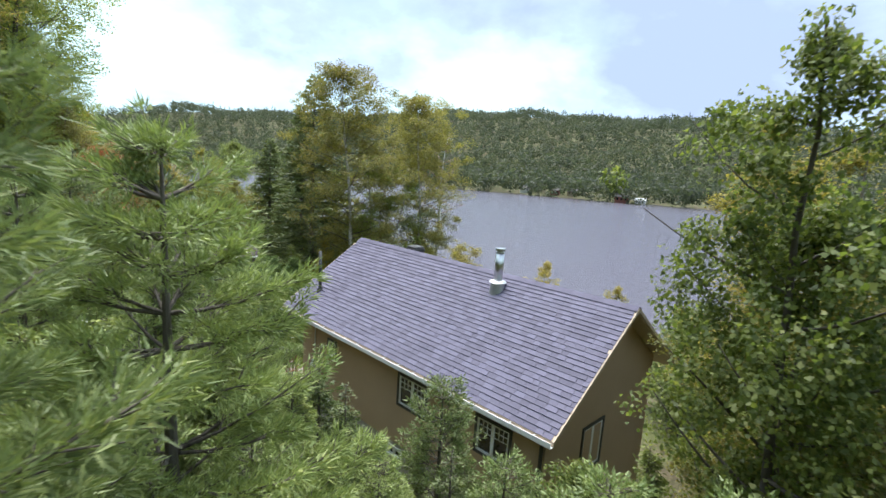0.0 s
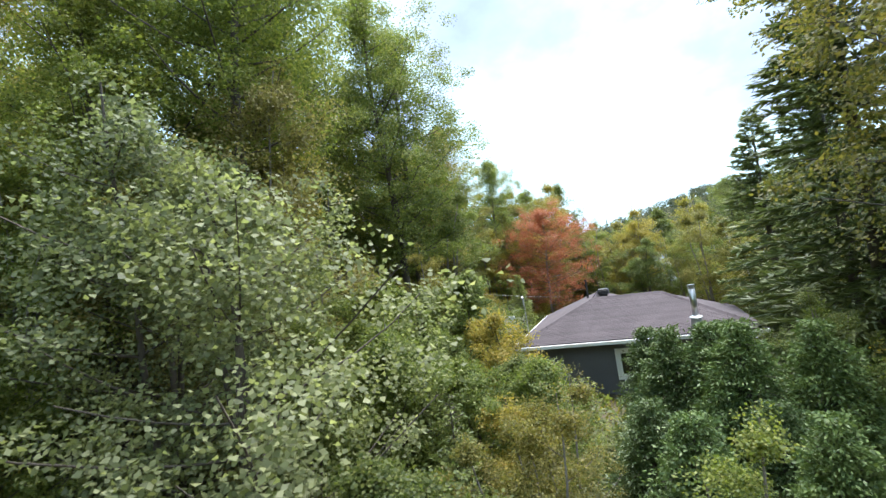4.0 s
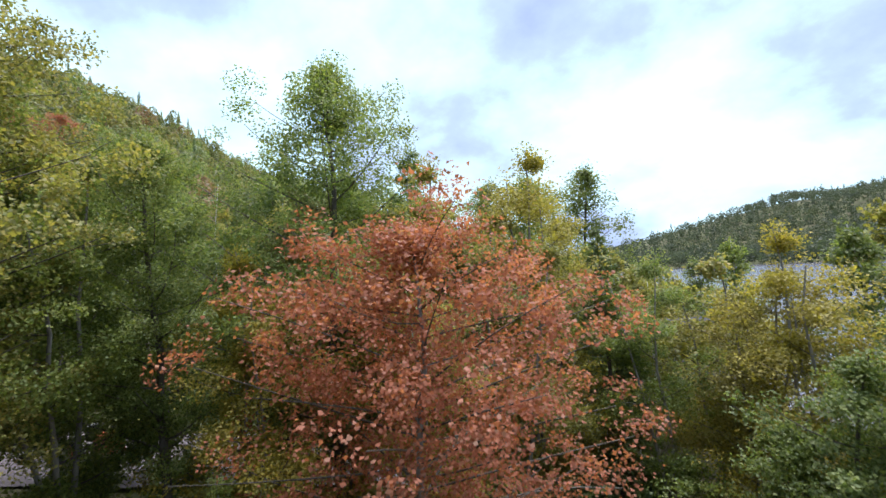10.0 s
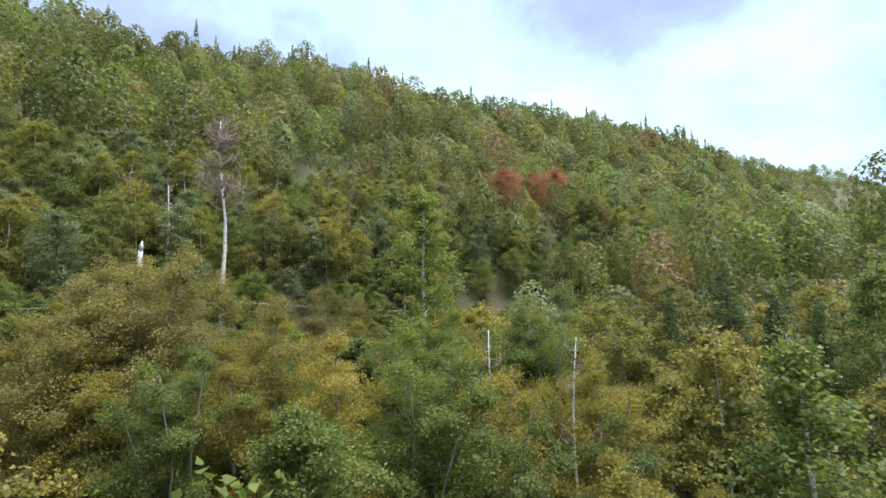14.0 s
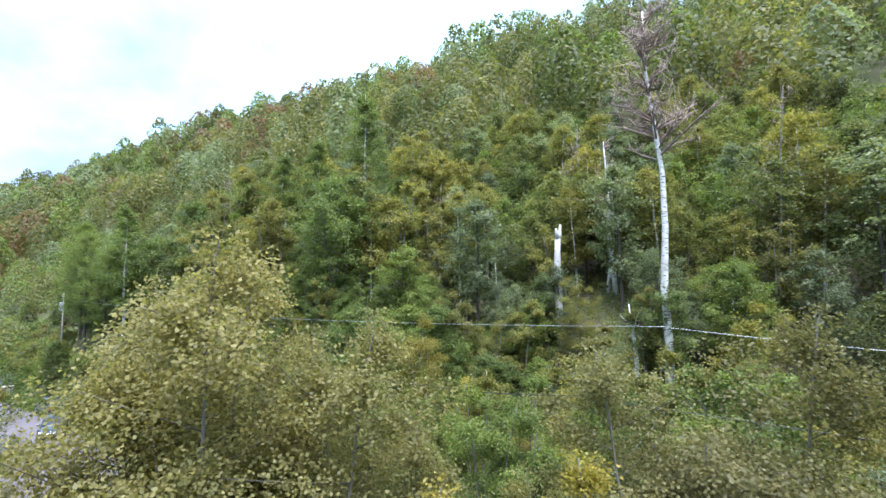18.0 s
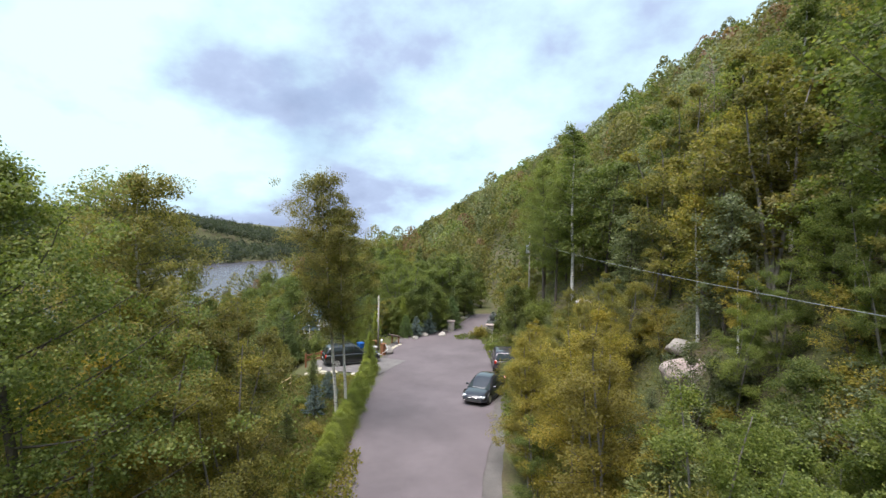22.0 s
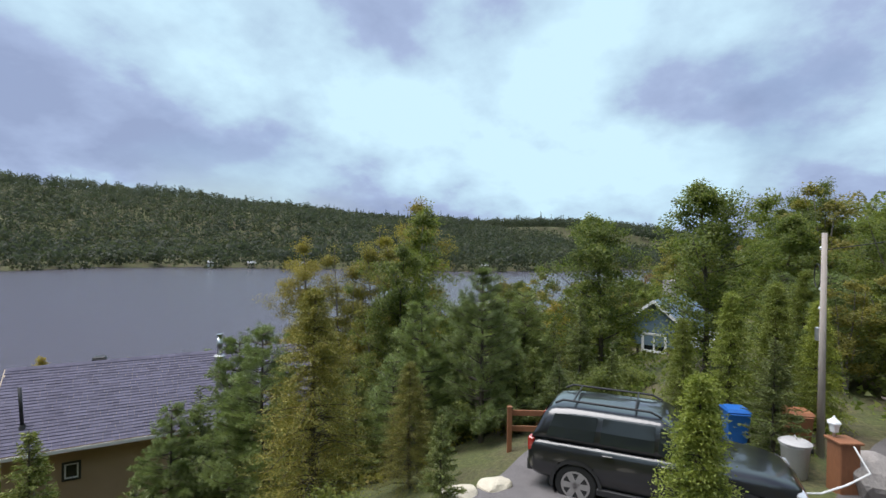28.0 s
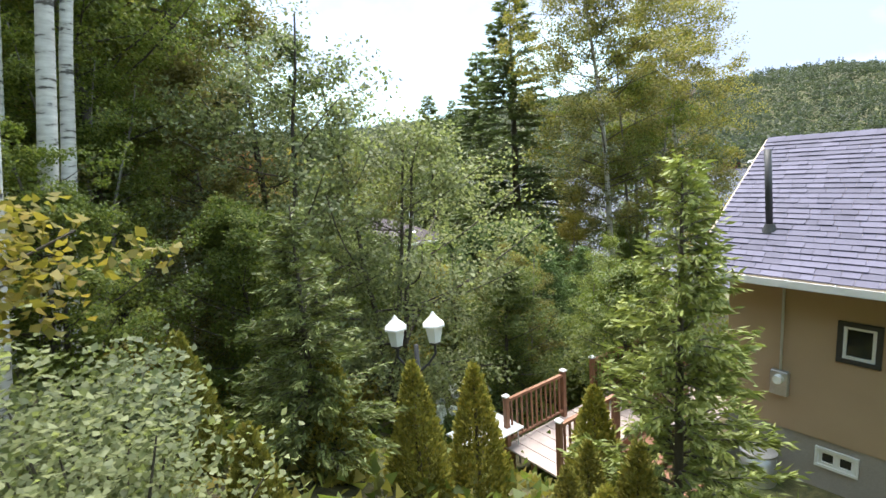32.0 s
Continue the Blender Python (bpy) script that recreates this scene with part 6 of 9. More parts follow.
def woods(name, rng, spots, protos, material_, label, sizes):
    """One mesh of many distant trees; spots: x, y, z, scale."""
    out = []
    for (x, y, z, s), k in zip(spots, rng.integers(0, len(protos), len(spots))):
        a = rng.uniform(0, 2 * np.pi)
        ca_, sa_ = np.cos(a) * s, np.sin(a) * s
        p = fine_protos[k] if protos is near_protos and -170 < x < 90 and y > -95 else protos[k]
        out.append(np.stack([p[..., 0] * ca_ - p[..., 1] * sa_ + x, p[..., 0] * sa_ + p[..., 1] * ca_ + y, p[..., 2] * s * rng.uniform(0.85, 1.15) + z], -1))
    me = quads_mesh(name, np.concatenate(out))
    return tagged(part(name, me, material_), label, "forest", kind="stuff")


wr = np.random.default_rng(77)
fine_protos = [clump_tree(wr, h, w, n, s) for h, w, n, s in ((9, 2.5, 860, 0.35), (10, 2.2, 820, 0.34), (8, 2.8, 900, 0.35), (11, 2.4, 880, 0.35))]
near_protos = [clump_tree(wr, h, w, n, s) for h, w, n, s in ((9, 2.6, 320, 0.60), (10, 2.3, 310, 0.58), (8, 2.9, 330, 0.60), (11, 2.4, 330, 0.60))]
fir_protos = [clump_tree(wr, h, w, 300, 0.62, True) for h, w in ((11, 1.9), (13, 2.1), (9, 1.8))]


def spread(rng, u0, u1, v0, v1, step, jitter=0.45):
    out = []
    for u in np.arange(u0, u1, step):
        for v in np.arange(v0, v1, step):
            out.append((u + rng.normal() * jitter * step, v + rng.normal() * jitter * step))
    return out


def spots_of(rng, pairs, lo, hi, sink=0.4):
    p = np.array(pairs)
    z = height(p[:, 0], p[:, 1])
    x, y = xy(p[:, 0], p[:, 1])
    return np.c_[x, y, z - sink, rng.uniform(lo, hi, len(p)) * (p[:, 2] if p.shape[1] > 2 else 1.0)]


hill_pairs = [(u, v) for u, v in spread(wr, -330, 150, -178, -48, 5.9) if not (-96 < u < 6 and v > -46)]
low_pairs = spread(wr, -330, -92, -46, -8, 4.6) + spread(wr, 6, 150, -46, -16, 5.2)
low_pairs += spread(wr, -230, -88, -8, 42, 5.0) + spread(wr, -720, -330, -176, 40, 8.5) + spread(wr, -330, -230, -8, 40, 7.0) + spread(wr, 150, 420, -176, -16, 7.4) + spread(wr, 420, 760, -176, -16, 11.0) + spread(wr, 60, 260, -16, 36, 8.0)
SETS = (("hillside_forest", LEAF_HILL, 0.38, "mixed green forest on the steep hillside"), ("hillside_maples", LEAF_GREEN, 0.16, "fresh green maples in the hillside forest"), ("hillside_poplars", LEAF_GREY, 0.08, "grey-green poplars in the hillside forest"),
        ("hillside_birches", LEAF_OLIVE, 0.33, "yellowing birches among the hillside forest"), ("hillside_red_maples", LEAF_RUST, 0.05, "rust-coloured maples among the hillside forest"))
hill_pairs = [(u, v, 1.0) for u, v in hill_pairs] + [(u, v, (0.62 if u < 60 else 1.0) if v < -8 else 0.74) for u, v in low_pairs]
draw = wr.choice(len(SETS), len(hill_pairs), p=[q[2] for q in SETS])
for k, (name, mat, share, label) in enumerate(SETS):
    woods(name, wr, spots_of(wr, [p for p, d in zip(hill_pairs, draw) if d == k], 0.8, 1.75), near_protos, mat, label, None)
firs = [(wr.uniform(-420, -10), -146 + wr.normal() * 9) for _ in range(260)] + [(wr.uniform(-330, 20), wr.uniform(-145, -50)) for _ in range(50)]
woods("hillside_spruces", wr, spots_of(wr, firs, 0.85, 1.6), fir_protos, NEEDLES, "dark spruces along the crest of the hill", None)

# single trees low on the hill
kind_of("hill_a", "hillside_tree", *broadleaf(61, 9.0, 2.3, 0.22, 5600, 0.225, 0.10, 24, simple=True, clump=0.40), BARK_DARK, LEAF_HILL, "green broadleaved tree on the hillside")
kind_of("hill_b", "hillside_tree", *broadleaf(62, 10.0, 2.0, 0.28, 5600, 0.218, 0.10, 24, simple=True, clump=0.38), BARK_BIRCH, LEAF_BIRCH, "pale-stemmed birch on the hillside")
kind_of("hill_c", "hillside_tree", *broadleaf(63, 8.0, 2.5, 0.15, 5600, 0.23, 0.09, 24, simple=True, stems=2, clump=0.42), BARK_DARK, LEAF_GREEN, "bushy green maple on the hillside")
kind_of("hill_d", "hillside_tree", *broadleaf(64, 9.5, 2.1, 0.22, 5600, 0.218, 0.09, 24, simple=True, clump=0.38, sparse=0.1), BARK_DARK, LEAF_GREY, "grey-green poplar on the hillside")
RADIUS.update(hill_a=2.6, hill_b=2.3, hill_c=2.8, hill_d=2.4)
HIGH.update(hill_a=9.2, hill_b=10.2, hill_c=8.2, hill_d=9.7)
scatter(rng, (-96, 6, -47, -17.5), 345, {"hill_a": 3, "hill_b": 2.2, "hill_c": 2.2, "hill_d": 1.6}, (0.7, 1.15), 0.62, "hillside trees")
scatter(rng, (-122, -96, -28, -14), 44, {"hill_a": 3, "hill_b": 2.5, "hill_c": 2.0, "hill_d": 1.2}, (0.65, 1.05), 0.6, "hillside trees")
for x, y, s in ((-113, 9.0, 1.15), (-121, 15.0, 1.1), (-126, 8.0, 0.9)):
    plant("maple_red", x, y, s)

far_rng = np.random.default_rng(91)
far_protos = [clump_tree(far_rng, h, w, 72, 1.35, sp) for h, w, sp in ((9, 4.4, False), (10, 4.0, False), (8, 4.6, False), (8, 4.2, False), (12, 2.6, True))]
fp = []
for u in np.arange(-620, 620, 7.2):
    shore = np.interp(u, FAR_U, FAR_V)
    for s in np.r_[0.6, np.arange(3, 120, 6.5), np.arange(120, 470, 8.5)]:
        if shore + s > 56:
            fp.append((u + far_rng.normal() * 2.8, shore + s + far_rng.normal() * 2.6))
# distance haze is put into these blue-greyed leaf colours; no air is modelled
LEAF_FAR = leafy("hazed_distant_leaves", [(0.1, (0.040, 0.055, 0.048)), (0.45, (0.056, 0.074, 0.054)), (0.66, (0.080, 0.094, 0.056)), (1.0, (0.125, 0.120, 0.062))], noise_scale=0.03, through=0.6, vary=0.3, tint=(1, 1))
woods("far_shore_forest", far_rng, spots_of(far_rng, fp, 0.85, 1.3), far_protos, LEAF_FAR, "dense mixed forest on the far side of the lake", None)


# ---- things by the tan house ----
LAMP_GLASS = material("milky_lamp_glass", lambda n, l: principled(n, l, (0.82, 0.84, 0.86), 0.25, 0, None, IOR=1.45))
BROWN_WOOD = plain("brown_painted_wood", (0.19, 0.075, 0.035), (0.30, 0.13, 0.06), 0.65, 2, 30, strength=0.3, stretch=(1, 1, 0.3))
POLE_WOOD = plain("weathered_pole_wood", (0.30, 0.26, 0.23), (0.46, 0.41, 0.37), 0.9, 2, 30, strength=0.5, stretch=(1, 1, 0.15))
RAW_WOOD = plain("yellow_peeled_pole", (0.46, 0.33, 0.16), (0.60, 0.46, 0.25), 0.8, 3, 30, strength=0.3)
PINK_STONE = plain("pink_grey_stone", (0.26, 0.20, 0.19), (0.44, 0.36, 0.34), 0.9, 2.0, 22, strength=0.8, distance=0.03, spread=0.2)
WIRE = plain("black_cable", (0.02, 0.02, 0.022), (0.04, 0.04, 0.04), 0.6)
PALE_WIRE = plain("weathered_aluminium_cable", (0.30, 0.31, 0.32), (0.42, 0.42, 0.43), 0.5, metal=0.5)

deck = thing("deck", "weathered wooden deck with red-brown railings beside the tan house", "deck", HA)
DECK_Z, DECK_X0, DECK_X1 = 0.22, -1.72, -0.40
for k in range(17):
    y = -3.3 + k * 0.272
    part("plank", Shape().box(DECK_X0, y, DECK_Z - 0.035, DECK_X1, y + 0.262, DECK_Z, 0.006), DECK, deck)
part("plank", Shape().box(DECK_X1 + 0.004, -0.5, DECK_Z - 0.035, 0.42, 1.3, DECK_Z, 0.006), DECK, deck)
for x in (DECK_X0 + 0.08, -1.05, DECK_X1 - 0.08):
    part("joist", Shape().box(x - 0.03, -3.28, DECK_Z - 0.22, x + 0.03, 1.30, DECK_Z - 0.037), TIMBER, deck)
for x in (DECK_X0 + 0.06, DECK_X1 - 0.06):
    part("fascia", Shape().box(x - 0.075 if x < -1 else x + 0.045, -3.3, DECK_Z - 0.24, x - 0.045 if x < -1 else x + 0.075, 1.3, DECK_Z - 0.04), TIMBER, deck)
    for y in (-3.2, -1.0, 1.2):
        part("footing", Shape().box(x - 0.06, y - 0.06, -1.5, x + 0.06, y + 0.06, DECK_Z - 0.222), TIMBER, deck)
for lean in (-1, 1):
    for k in range(9):
        y = -0.55 + k * 0.16
        part("lattice_strip", Shape().add([(DECK_X1 + 0.02 + 0.006 * lean, y + a + b, z) for z, b in ((-0.5, -0.2 * lean), (0.0, 0.2 * lean)) for a in (0.0, 0.03)] + [(DECK_X1 + 0.026 + 0.006 * lean, y + a + b, z) for z, b in ((-0.5, -0.2 * lean), (0.0, 0.2 * lean)) for a in (0.0, 0.03)],
                                              [(0, 1, 3, 2), (6, 7, 5, 4), (0, 2, 6, 4), (1, 5, 7, 3)]), TIMBER, deck)
stairs = thing("deck_stairs", "short flight of red-brown wooden steps down from the deck", "stairs", HA)
for k in range(4):
    x, z = DECK_X1 + 0.02 + 0.27 * k, DECK_Z - 0.17 * (k + 1)
    part("tread", Shape().box(x, -1.62, z - 0.04, x + 0.29, -0.80, z, 0.006), TIMBER, stairs)
for y in (-1.66, -0.79):
    part("stringer", Shape().add([(DECK_X1 + 0.02, y, -0.3), (DECK_X1 + 0.02, y, 0.05), (DECK_X1 + 1.1, y, -0.65), (DECK_X1 + 1.1, y, -0.9), (DECK_X1 + 0.02, y + 0.035, -0.3), (DECK_X1 + 0.02, y + 0.035, 0.05), (DECK_X1 + 1.1, y + 0.035, -0.65), (DECK_X1 + 1.1, y + 0.035, -0.9)],
                                     [(0, 1, 2, 3), (7, 6, 5, 4), (0, 4, 5, 1), (1, 5, 6, 2), (2, 6, 7, 3), (3, 7, 4, 0)]), TIMBER, stairs)
    part("handrail", Shape().tube([(DECK_X1 + 0.05, y + 0.02, DECK_Z + 0.9), (DECK_X1 + 1.05, y + 0.02, DECK_Z + 0.2)], 0.035, 4), TIMBER, stairs)
    part("newel", Shape().box(DECK_X1 + 1.0, y - 0.03, -0.95, DECK_X1 + 1.09, y + 0.06, DECK_Z + 0.28, 0.006), TIMBER, stairs)


def railing(m, length, label, rise=0.0, high=0.92, posts=None):
    """A red-brown railing along x, with square balusters and white post caps; rise: how far its far end is up."""
    rail_ = thing("railing", label, "railing", m, "deck railings")
    n = posts or max(2, int(length / 1.6) + 1)
    for k in range(n):
        x = length * k / (n - 1)
        z = rise * k / (n - 1)
        post = part("post", Shape().box(x - 0.045, -0.045, z - 0.15, x + 0.045, 0.045, z + high + 0.04, 0.006), TIMBER, rail_)
        part("post_cap", Shape().box(x - 0.06, -0.06, z + high + 0.042, x + 0.06, 0.06, z + high + 0.075, 0.012), WHITE, post, "white post cap")
    for z0, z1, w in ((0.10, 0.14, 0.02), (high - 0.06, high - 0.01, 0.035)):
        p = [(0, -w, z0), (length, -w, z0 + rise), (length, w, z0 + rise), (0, w, z0), (0, -w, z1), (length, -w, z1 + rise), (length, w, z1 + rise), (0, w, z1)]
        part("rail", Shape().add(p, [(3, 2, 1, 0), (4, 5, 6, 7), (0, 1, 5, 4), (1, 2, 6, 5), (2, 3, 7, 6), (3, 0, 4, 7)]), TIMBER, rail_)
    count = int(length / 0.13)
    for k in range(1, count):
        x = length * k / count
        z = rise * k / count
        part("baluster", Shape().box(x - 0.015, -0.015, z + 0.13, x + 0.015, 0.015, z + high - 0.055), TIMBER, rail_)
    return rail_


for x in (DECK_X0 + 0.05, DECK_X1 - 0.05):
    railing(HA @ pose(x, -3.25, DECK_Z, 0, 0, 90), 1.58, "red-brown railing with white caps along the deck", posts=2)
    railing(HA @ pose(x, -0.72, DECK_Z, 0, 0, 90), 1.55 if x > -1 else 2.0, "red-brown railing with white caps on the house side", posts=2)


def rock(seed, sx, sy, sz, rough=0.22):
    """A boulder: a lumpy ball with a few flat faces."""
    rr = np.random.default_rng(seed)
    bm = bmesh.new()
    bmesh.ops.create_icosphere(bm, subdivisions=3, radius=1.0)
    planes = rr.normal(size=(11, 3))
    planes /= np.linalg.norm(planes, axis=1)[:, None]
    cut = rr.uniform(0.62, 0.95, 11)
    ph = rr.uniform(0, 6, 3)
    for v in bm.verts:
        c = np.array(v.co)
        for n_, d_ in zip(planes, cut):
            over = c @ n_ - d_
            if over > 0:
                c = c - n_ * over * 0.9
        c = c * (1 + rough * 0.35 * np.sin(3.1 * c[0] + ph[0]) * np.sin(2.7 * c[1] + ph[1]) + rough * 0.15 * np.sin(7 * c[2] + 5 * c[0] + ph[2]))
        v.co = (c[0] * sx, c[1] * sy, c[2] * sz)
    me = bpy.data.meshes.new("rock")
    bm.to_mesh(me)
    bm.free()
    return me


ROCKS = [rock(k, *s) for k, s in enumerate(((0.5, 0.42, 0.36), (0.62, 0.4, 0.34), (0.45, 0.45, 0.4), (0.7, 0.5, 0.42), (0.4, 0.3, 0.25)))]
GREYS, PINKS, CREAMS = [], [], []
for base_, bag, mat in ((ROCKS, GREYS, STONE), (ROCKS, PINKS, PINK_STONE), (ROCKS, CREAMS, CREAM_STONE)):
    for me in base_:
        c = me.copy()
        c.materials.append(mat)
        bag.append(c)


def boulder(x, y, s, bag, label, z=None, group="", turn=None, k=None, category="boulder", flat=1.0):
    turn = random.uniform(0, 360) if turn is None else turn
    me = bag[random.randrange(5) if k is None else k]
    z = (ground_at(x, y) if z is None else z) + 0.12 * s * flat
    ob = new("boulder" if s > 0.45 else "stone", me)
    ob.matrix_world = pose(x, y, z, 0, 0, turn) @ Matrix.Diagonal((s, s, s * flat, 1))
    return tagged(ob, label, category, group)


# the stone steps between the arborvitae
for k in range(7):
    q = k / 6
    x, y, z = -9.85 - 0.25 * q, 16.3 + 2.9 * q, 3.0 - 1.75 * q
    slab = tagged(new("stone_step", Shape().box(-0.75, -0.30, -0.30, 0.75, 0.32, 0, 0.035).mesh("stone_step")), "pale flat stone step between clipped arborvitae", "step", "stone steps")
    slab.data.materials.append(CREAM_STONE if k % 3 else STONE)
    slab.matrix_world = pose(x + 0.06 * math.sin(3 * k), y, z, 0, 0, 8 + 6 * math.sin(2 * k))
for x, y, s in ((-11.25, 15.9, 1.0), (-10.95, 16.5, 0.7), (-11.0, 15.2, 0.6), (-10.75, 17.1, 0.5), (-8.95, 16.4, 0.6), (-9.0, 17.6, 0.5)):
    boulder(x, y, s, PINKS, "rounded pinkish boulder beside the stone steps", group="stones by the steps")


def lantern_post(m):
    lamp = thing("lamp_post", "black double-headed garden lamp post with milky lanterns", "lamp post", m)
    part("pole", Shape().tube([(0, 0, 0), (0, 0, 0.25), (0, 0, 0.3), (0, 0, 1.95)], [0.09, 0.075, 0.04, 0.032], 12), BLACK, lamp, smooth_shade=True)
    for s in (-1, 1):
        arm = part("arm", Shape().tube([(0, 0, 1.55), (0.16 * s, 0, 1.66), (0.26 * s, 0, 1.80), (0.26 * s, 0, 1.92)], 0.018, 8), BLACK, lamp)
        head = part("lantern", Shape().tube([(0.26 * s, 0, 1.92), (0.26 * s, 0, 1.96), (0.26 * s, 0, 1.97)], [0.03, 0.085, 0.09], 6), BLACK, lamp)
        part("glass", Shape().tube([(0.26 * s, 0, 1.975), (0.26 * s, 0, 2.20)], [0.09, 0.135], 6), LAMP_GLASS, head, "milky glass panes")
        part("roof", Shape().tube([(0.26 * s, 0, 2.205), (0.26 * s, 0, 2.23), (0.26 * s, 0, 2.34), (0.26 * s, 0, 2.40)], [0.17, 0.165, 0.05, 0.01], 6), WHITE, head, "pale faceted lantern roof")
    return lamp


lantern_post(pose(-11.6, 20.3, max(ground_at(-11.6, 20.3) - 0.05, 1.0), 0, 0, 20))

HYDRANGEA = leafy("hydrangea_leaves", [(0.2, (0.10, 0.15, 0.05)), (0.6, (0.22, 0.30, 0.10)), (1.0, (0.36, 0.42, 0.18))])
BLOSSOM = plain("white_blossom", (0.62, 0.66, 0.58), (0.84, 0.85, 0.80), 0.7, 6, 60)


def hydrangea(seed, x, y, s, heads, label, z=None):
    rr = np.random.default_rng(seed)
    stems_me, leaf_me = bush(seed, 1.0, 0.75, 1500, 0.125)
    stems_me.materials.append(BARK_DARK)
    leaf_me.materials.append(HYDRANGEA)
    ob = thing("hydrangea", label, "shrub", pose(x, y, (ground_at(x, y) if z is None else z) - 0.03, 0, 0, seed * 40) @ Matrix.Scale(s, 4))
    part("stems", stems_me, None, ob)
    part("foliage", leaf_me, None, ob)
    for k in range(heads):
        a, r = rr.uniform(0, 6.3), rr.uniform(0.1, 0.75)
        n = 160
        d = rr.normal(size=(n, 3))
        d /= np.linalg.norm(d, axis=1)[:, None]
        c = d * np.array([0.10, 0.10, 0.085]) * rr.uniform(0.7, 1.05, (n, 1)) + np.array([np.cos(a) * r, np.sin(a) * r, 1.06 - 0.3 * r * r])
        part("blossom", quads_mesh("blossom", kites(rr, c, d + rr.normal(size=(n, 3)) * 0.6, 0.045, 0.045)), BLOSSOM, ob, "round white flower head")
    return ob


for k, (x, y, s, n) in enumerate(((-11.7, 14.0, 1.15, 2), (-12.3, 14.8, 1.0, 2), (-11.6, 12.8, 0.9, 1), (-12.4, 23.4, 0.9, 8), (-11.8, 24.6, 0.8, 7), (-13.2, 24.2, 0.9, 6))):
    hydrangea(301 + k, x, y, s, n, "leafy hydrangea bush with round white blossoms")

table = thing("patio_table", "white folding patio table on the lawn by the deck", "table", pose(-11.1, 22.3, ground_at(-11.1, 22.3), 0, 0, 52))
part("tabletop", Shape().box(-0.6, -0.4, 0.72, 0.6, 0.4, 0.75, 0.012), WHITE, table)
for x in (-0.5, 0.5):
    for y in (-0.32, 0.32):
        part("leg", Shape().tube([(x * 1.08, y, 0), (x, y, 0.72)], 0.016, 8), GALV, table)
drum = thing("metal_drum", "grey galvanised drum at the house corner", "drum", HA @ pose(1.2, 0.15, -0.9))
part("body", Shape().tube([(0, 0, 0), (0, 0, 0.28), (0, 0, 0.29), (0, 0, 0.31), (0, 0, 0.58), (0, 0, 0.59), (0, 0, 0.61), (0, 0, 0.88)], [0.285, 0.285, 0.295, 0.285, 0.285, 0.295, 0.285, 0.285], 24), GALV, drum, smooth_shade=True)
part("rim", Shape().tube([(0, 0, 0.865), (0, 0, 0.90)], [0.296, 0.296], 24), GALV, drum)
meter = thing("electric_meter", "grey electric meter box on the stucco wall", "meter", HA @ pose(1.35, 0.6, 1.2))
part("box", Shape().box(-0.14, -0.12, -0.22, 0.14, -0.002, 0.22, 0.015), GALV, meter)
part("dial", Shape().tube([(0, -0.12, 0.08), (0, -0.20, 0.08)], [0.085, 0.075], 18), LAMP_GLASS, meter, "round glass dial cover")
part("conduit", Shape().tube([(0, -0.05, 0.22), (0, -0.05, 1.9)], 0.022, 8), GALV, meter)

# ---- vehicles ----
CAR_BLACK = material("black_car_paint", lambda n, l: principled(n, l, (0.012, 0.013, 0.016), 0.28, 0.0, None, Coat_Weight=1.0, Coat_Roughness=0.04))
CAR_NAVY = material("dark_blue_grey_car_paint", lambda n, l: principled(n, l, (0.030, 0.032, 0.045), 0.30, 0.35, None, Coat_Weight=1.0, Coat_Roughness=0.04))
CAR_PLUM = material("dark_plum_car_paint", lambda n, l: principled(n, l, (0.045, 0.035, 0.05), 0.30, 0.35, None, Coat_Weight=1.0, Coat_Roughness=0.04))
RUBBER = plain("black_rubber", (0.012, 0.012, 0.012), (0.03, 0.03, 0.03), 0.85)
PLASTIC = plain("black_plastic", (0.02, 0.02, 0.022), (0.035, 0.035, 0.037), 0.6)
ALLOY = plain("silver_alloy", (0.5, 0.5, 0.5), (0.65, 0.65, 0.65), 0.3, metal=0.9)
CHROME = plain("chrome", (0.7, 0.7, 0.7), (0.8, 0.8, 0.8), 0.1, metal=1.0)
RED_LENS = material("red_lamp_lens", lambda n, l: principled(n, l, (0.42, 0.015, 0.012), 0.15, 0, None, Coat_Weight=1.0))
CLEAR_LENS = material("clear_lamp_lens", lambda n, l: principled(n, l, (0.55, 0.57, 0.60), 0.12, 0.3, None, Coat_Weight=1.0))
CAR_GLASS = material("tinted_car_glass", lambda n, l: principled(n, l, (0.02, 0.025, 0.026), 0.03, 0, None, IOR=1.5))
PLATE = plain("white_plate", (0.60, 0.62, 0.65), (0.72, 0.73, 0.75), 0.5)
PLATE_BAR = plain("blue_plate_bar", (0.05, 0.08, 0.25), (0.07, 0.10, 0.30), 0.5)


def cut_corners(points, rounds=2, w=0.16):
    for _ in range(rounds):
        out = [points[0]]
        for a, b in zip(points[:-1], points[1:]):
            out += [a + (b - a) * w, b - (b - a) * w]
        points = out + [points[-1]]
    return np.array(points)


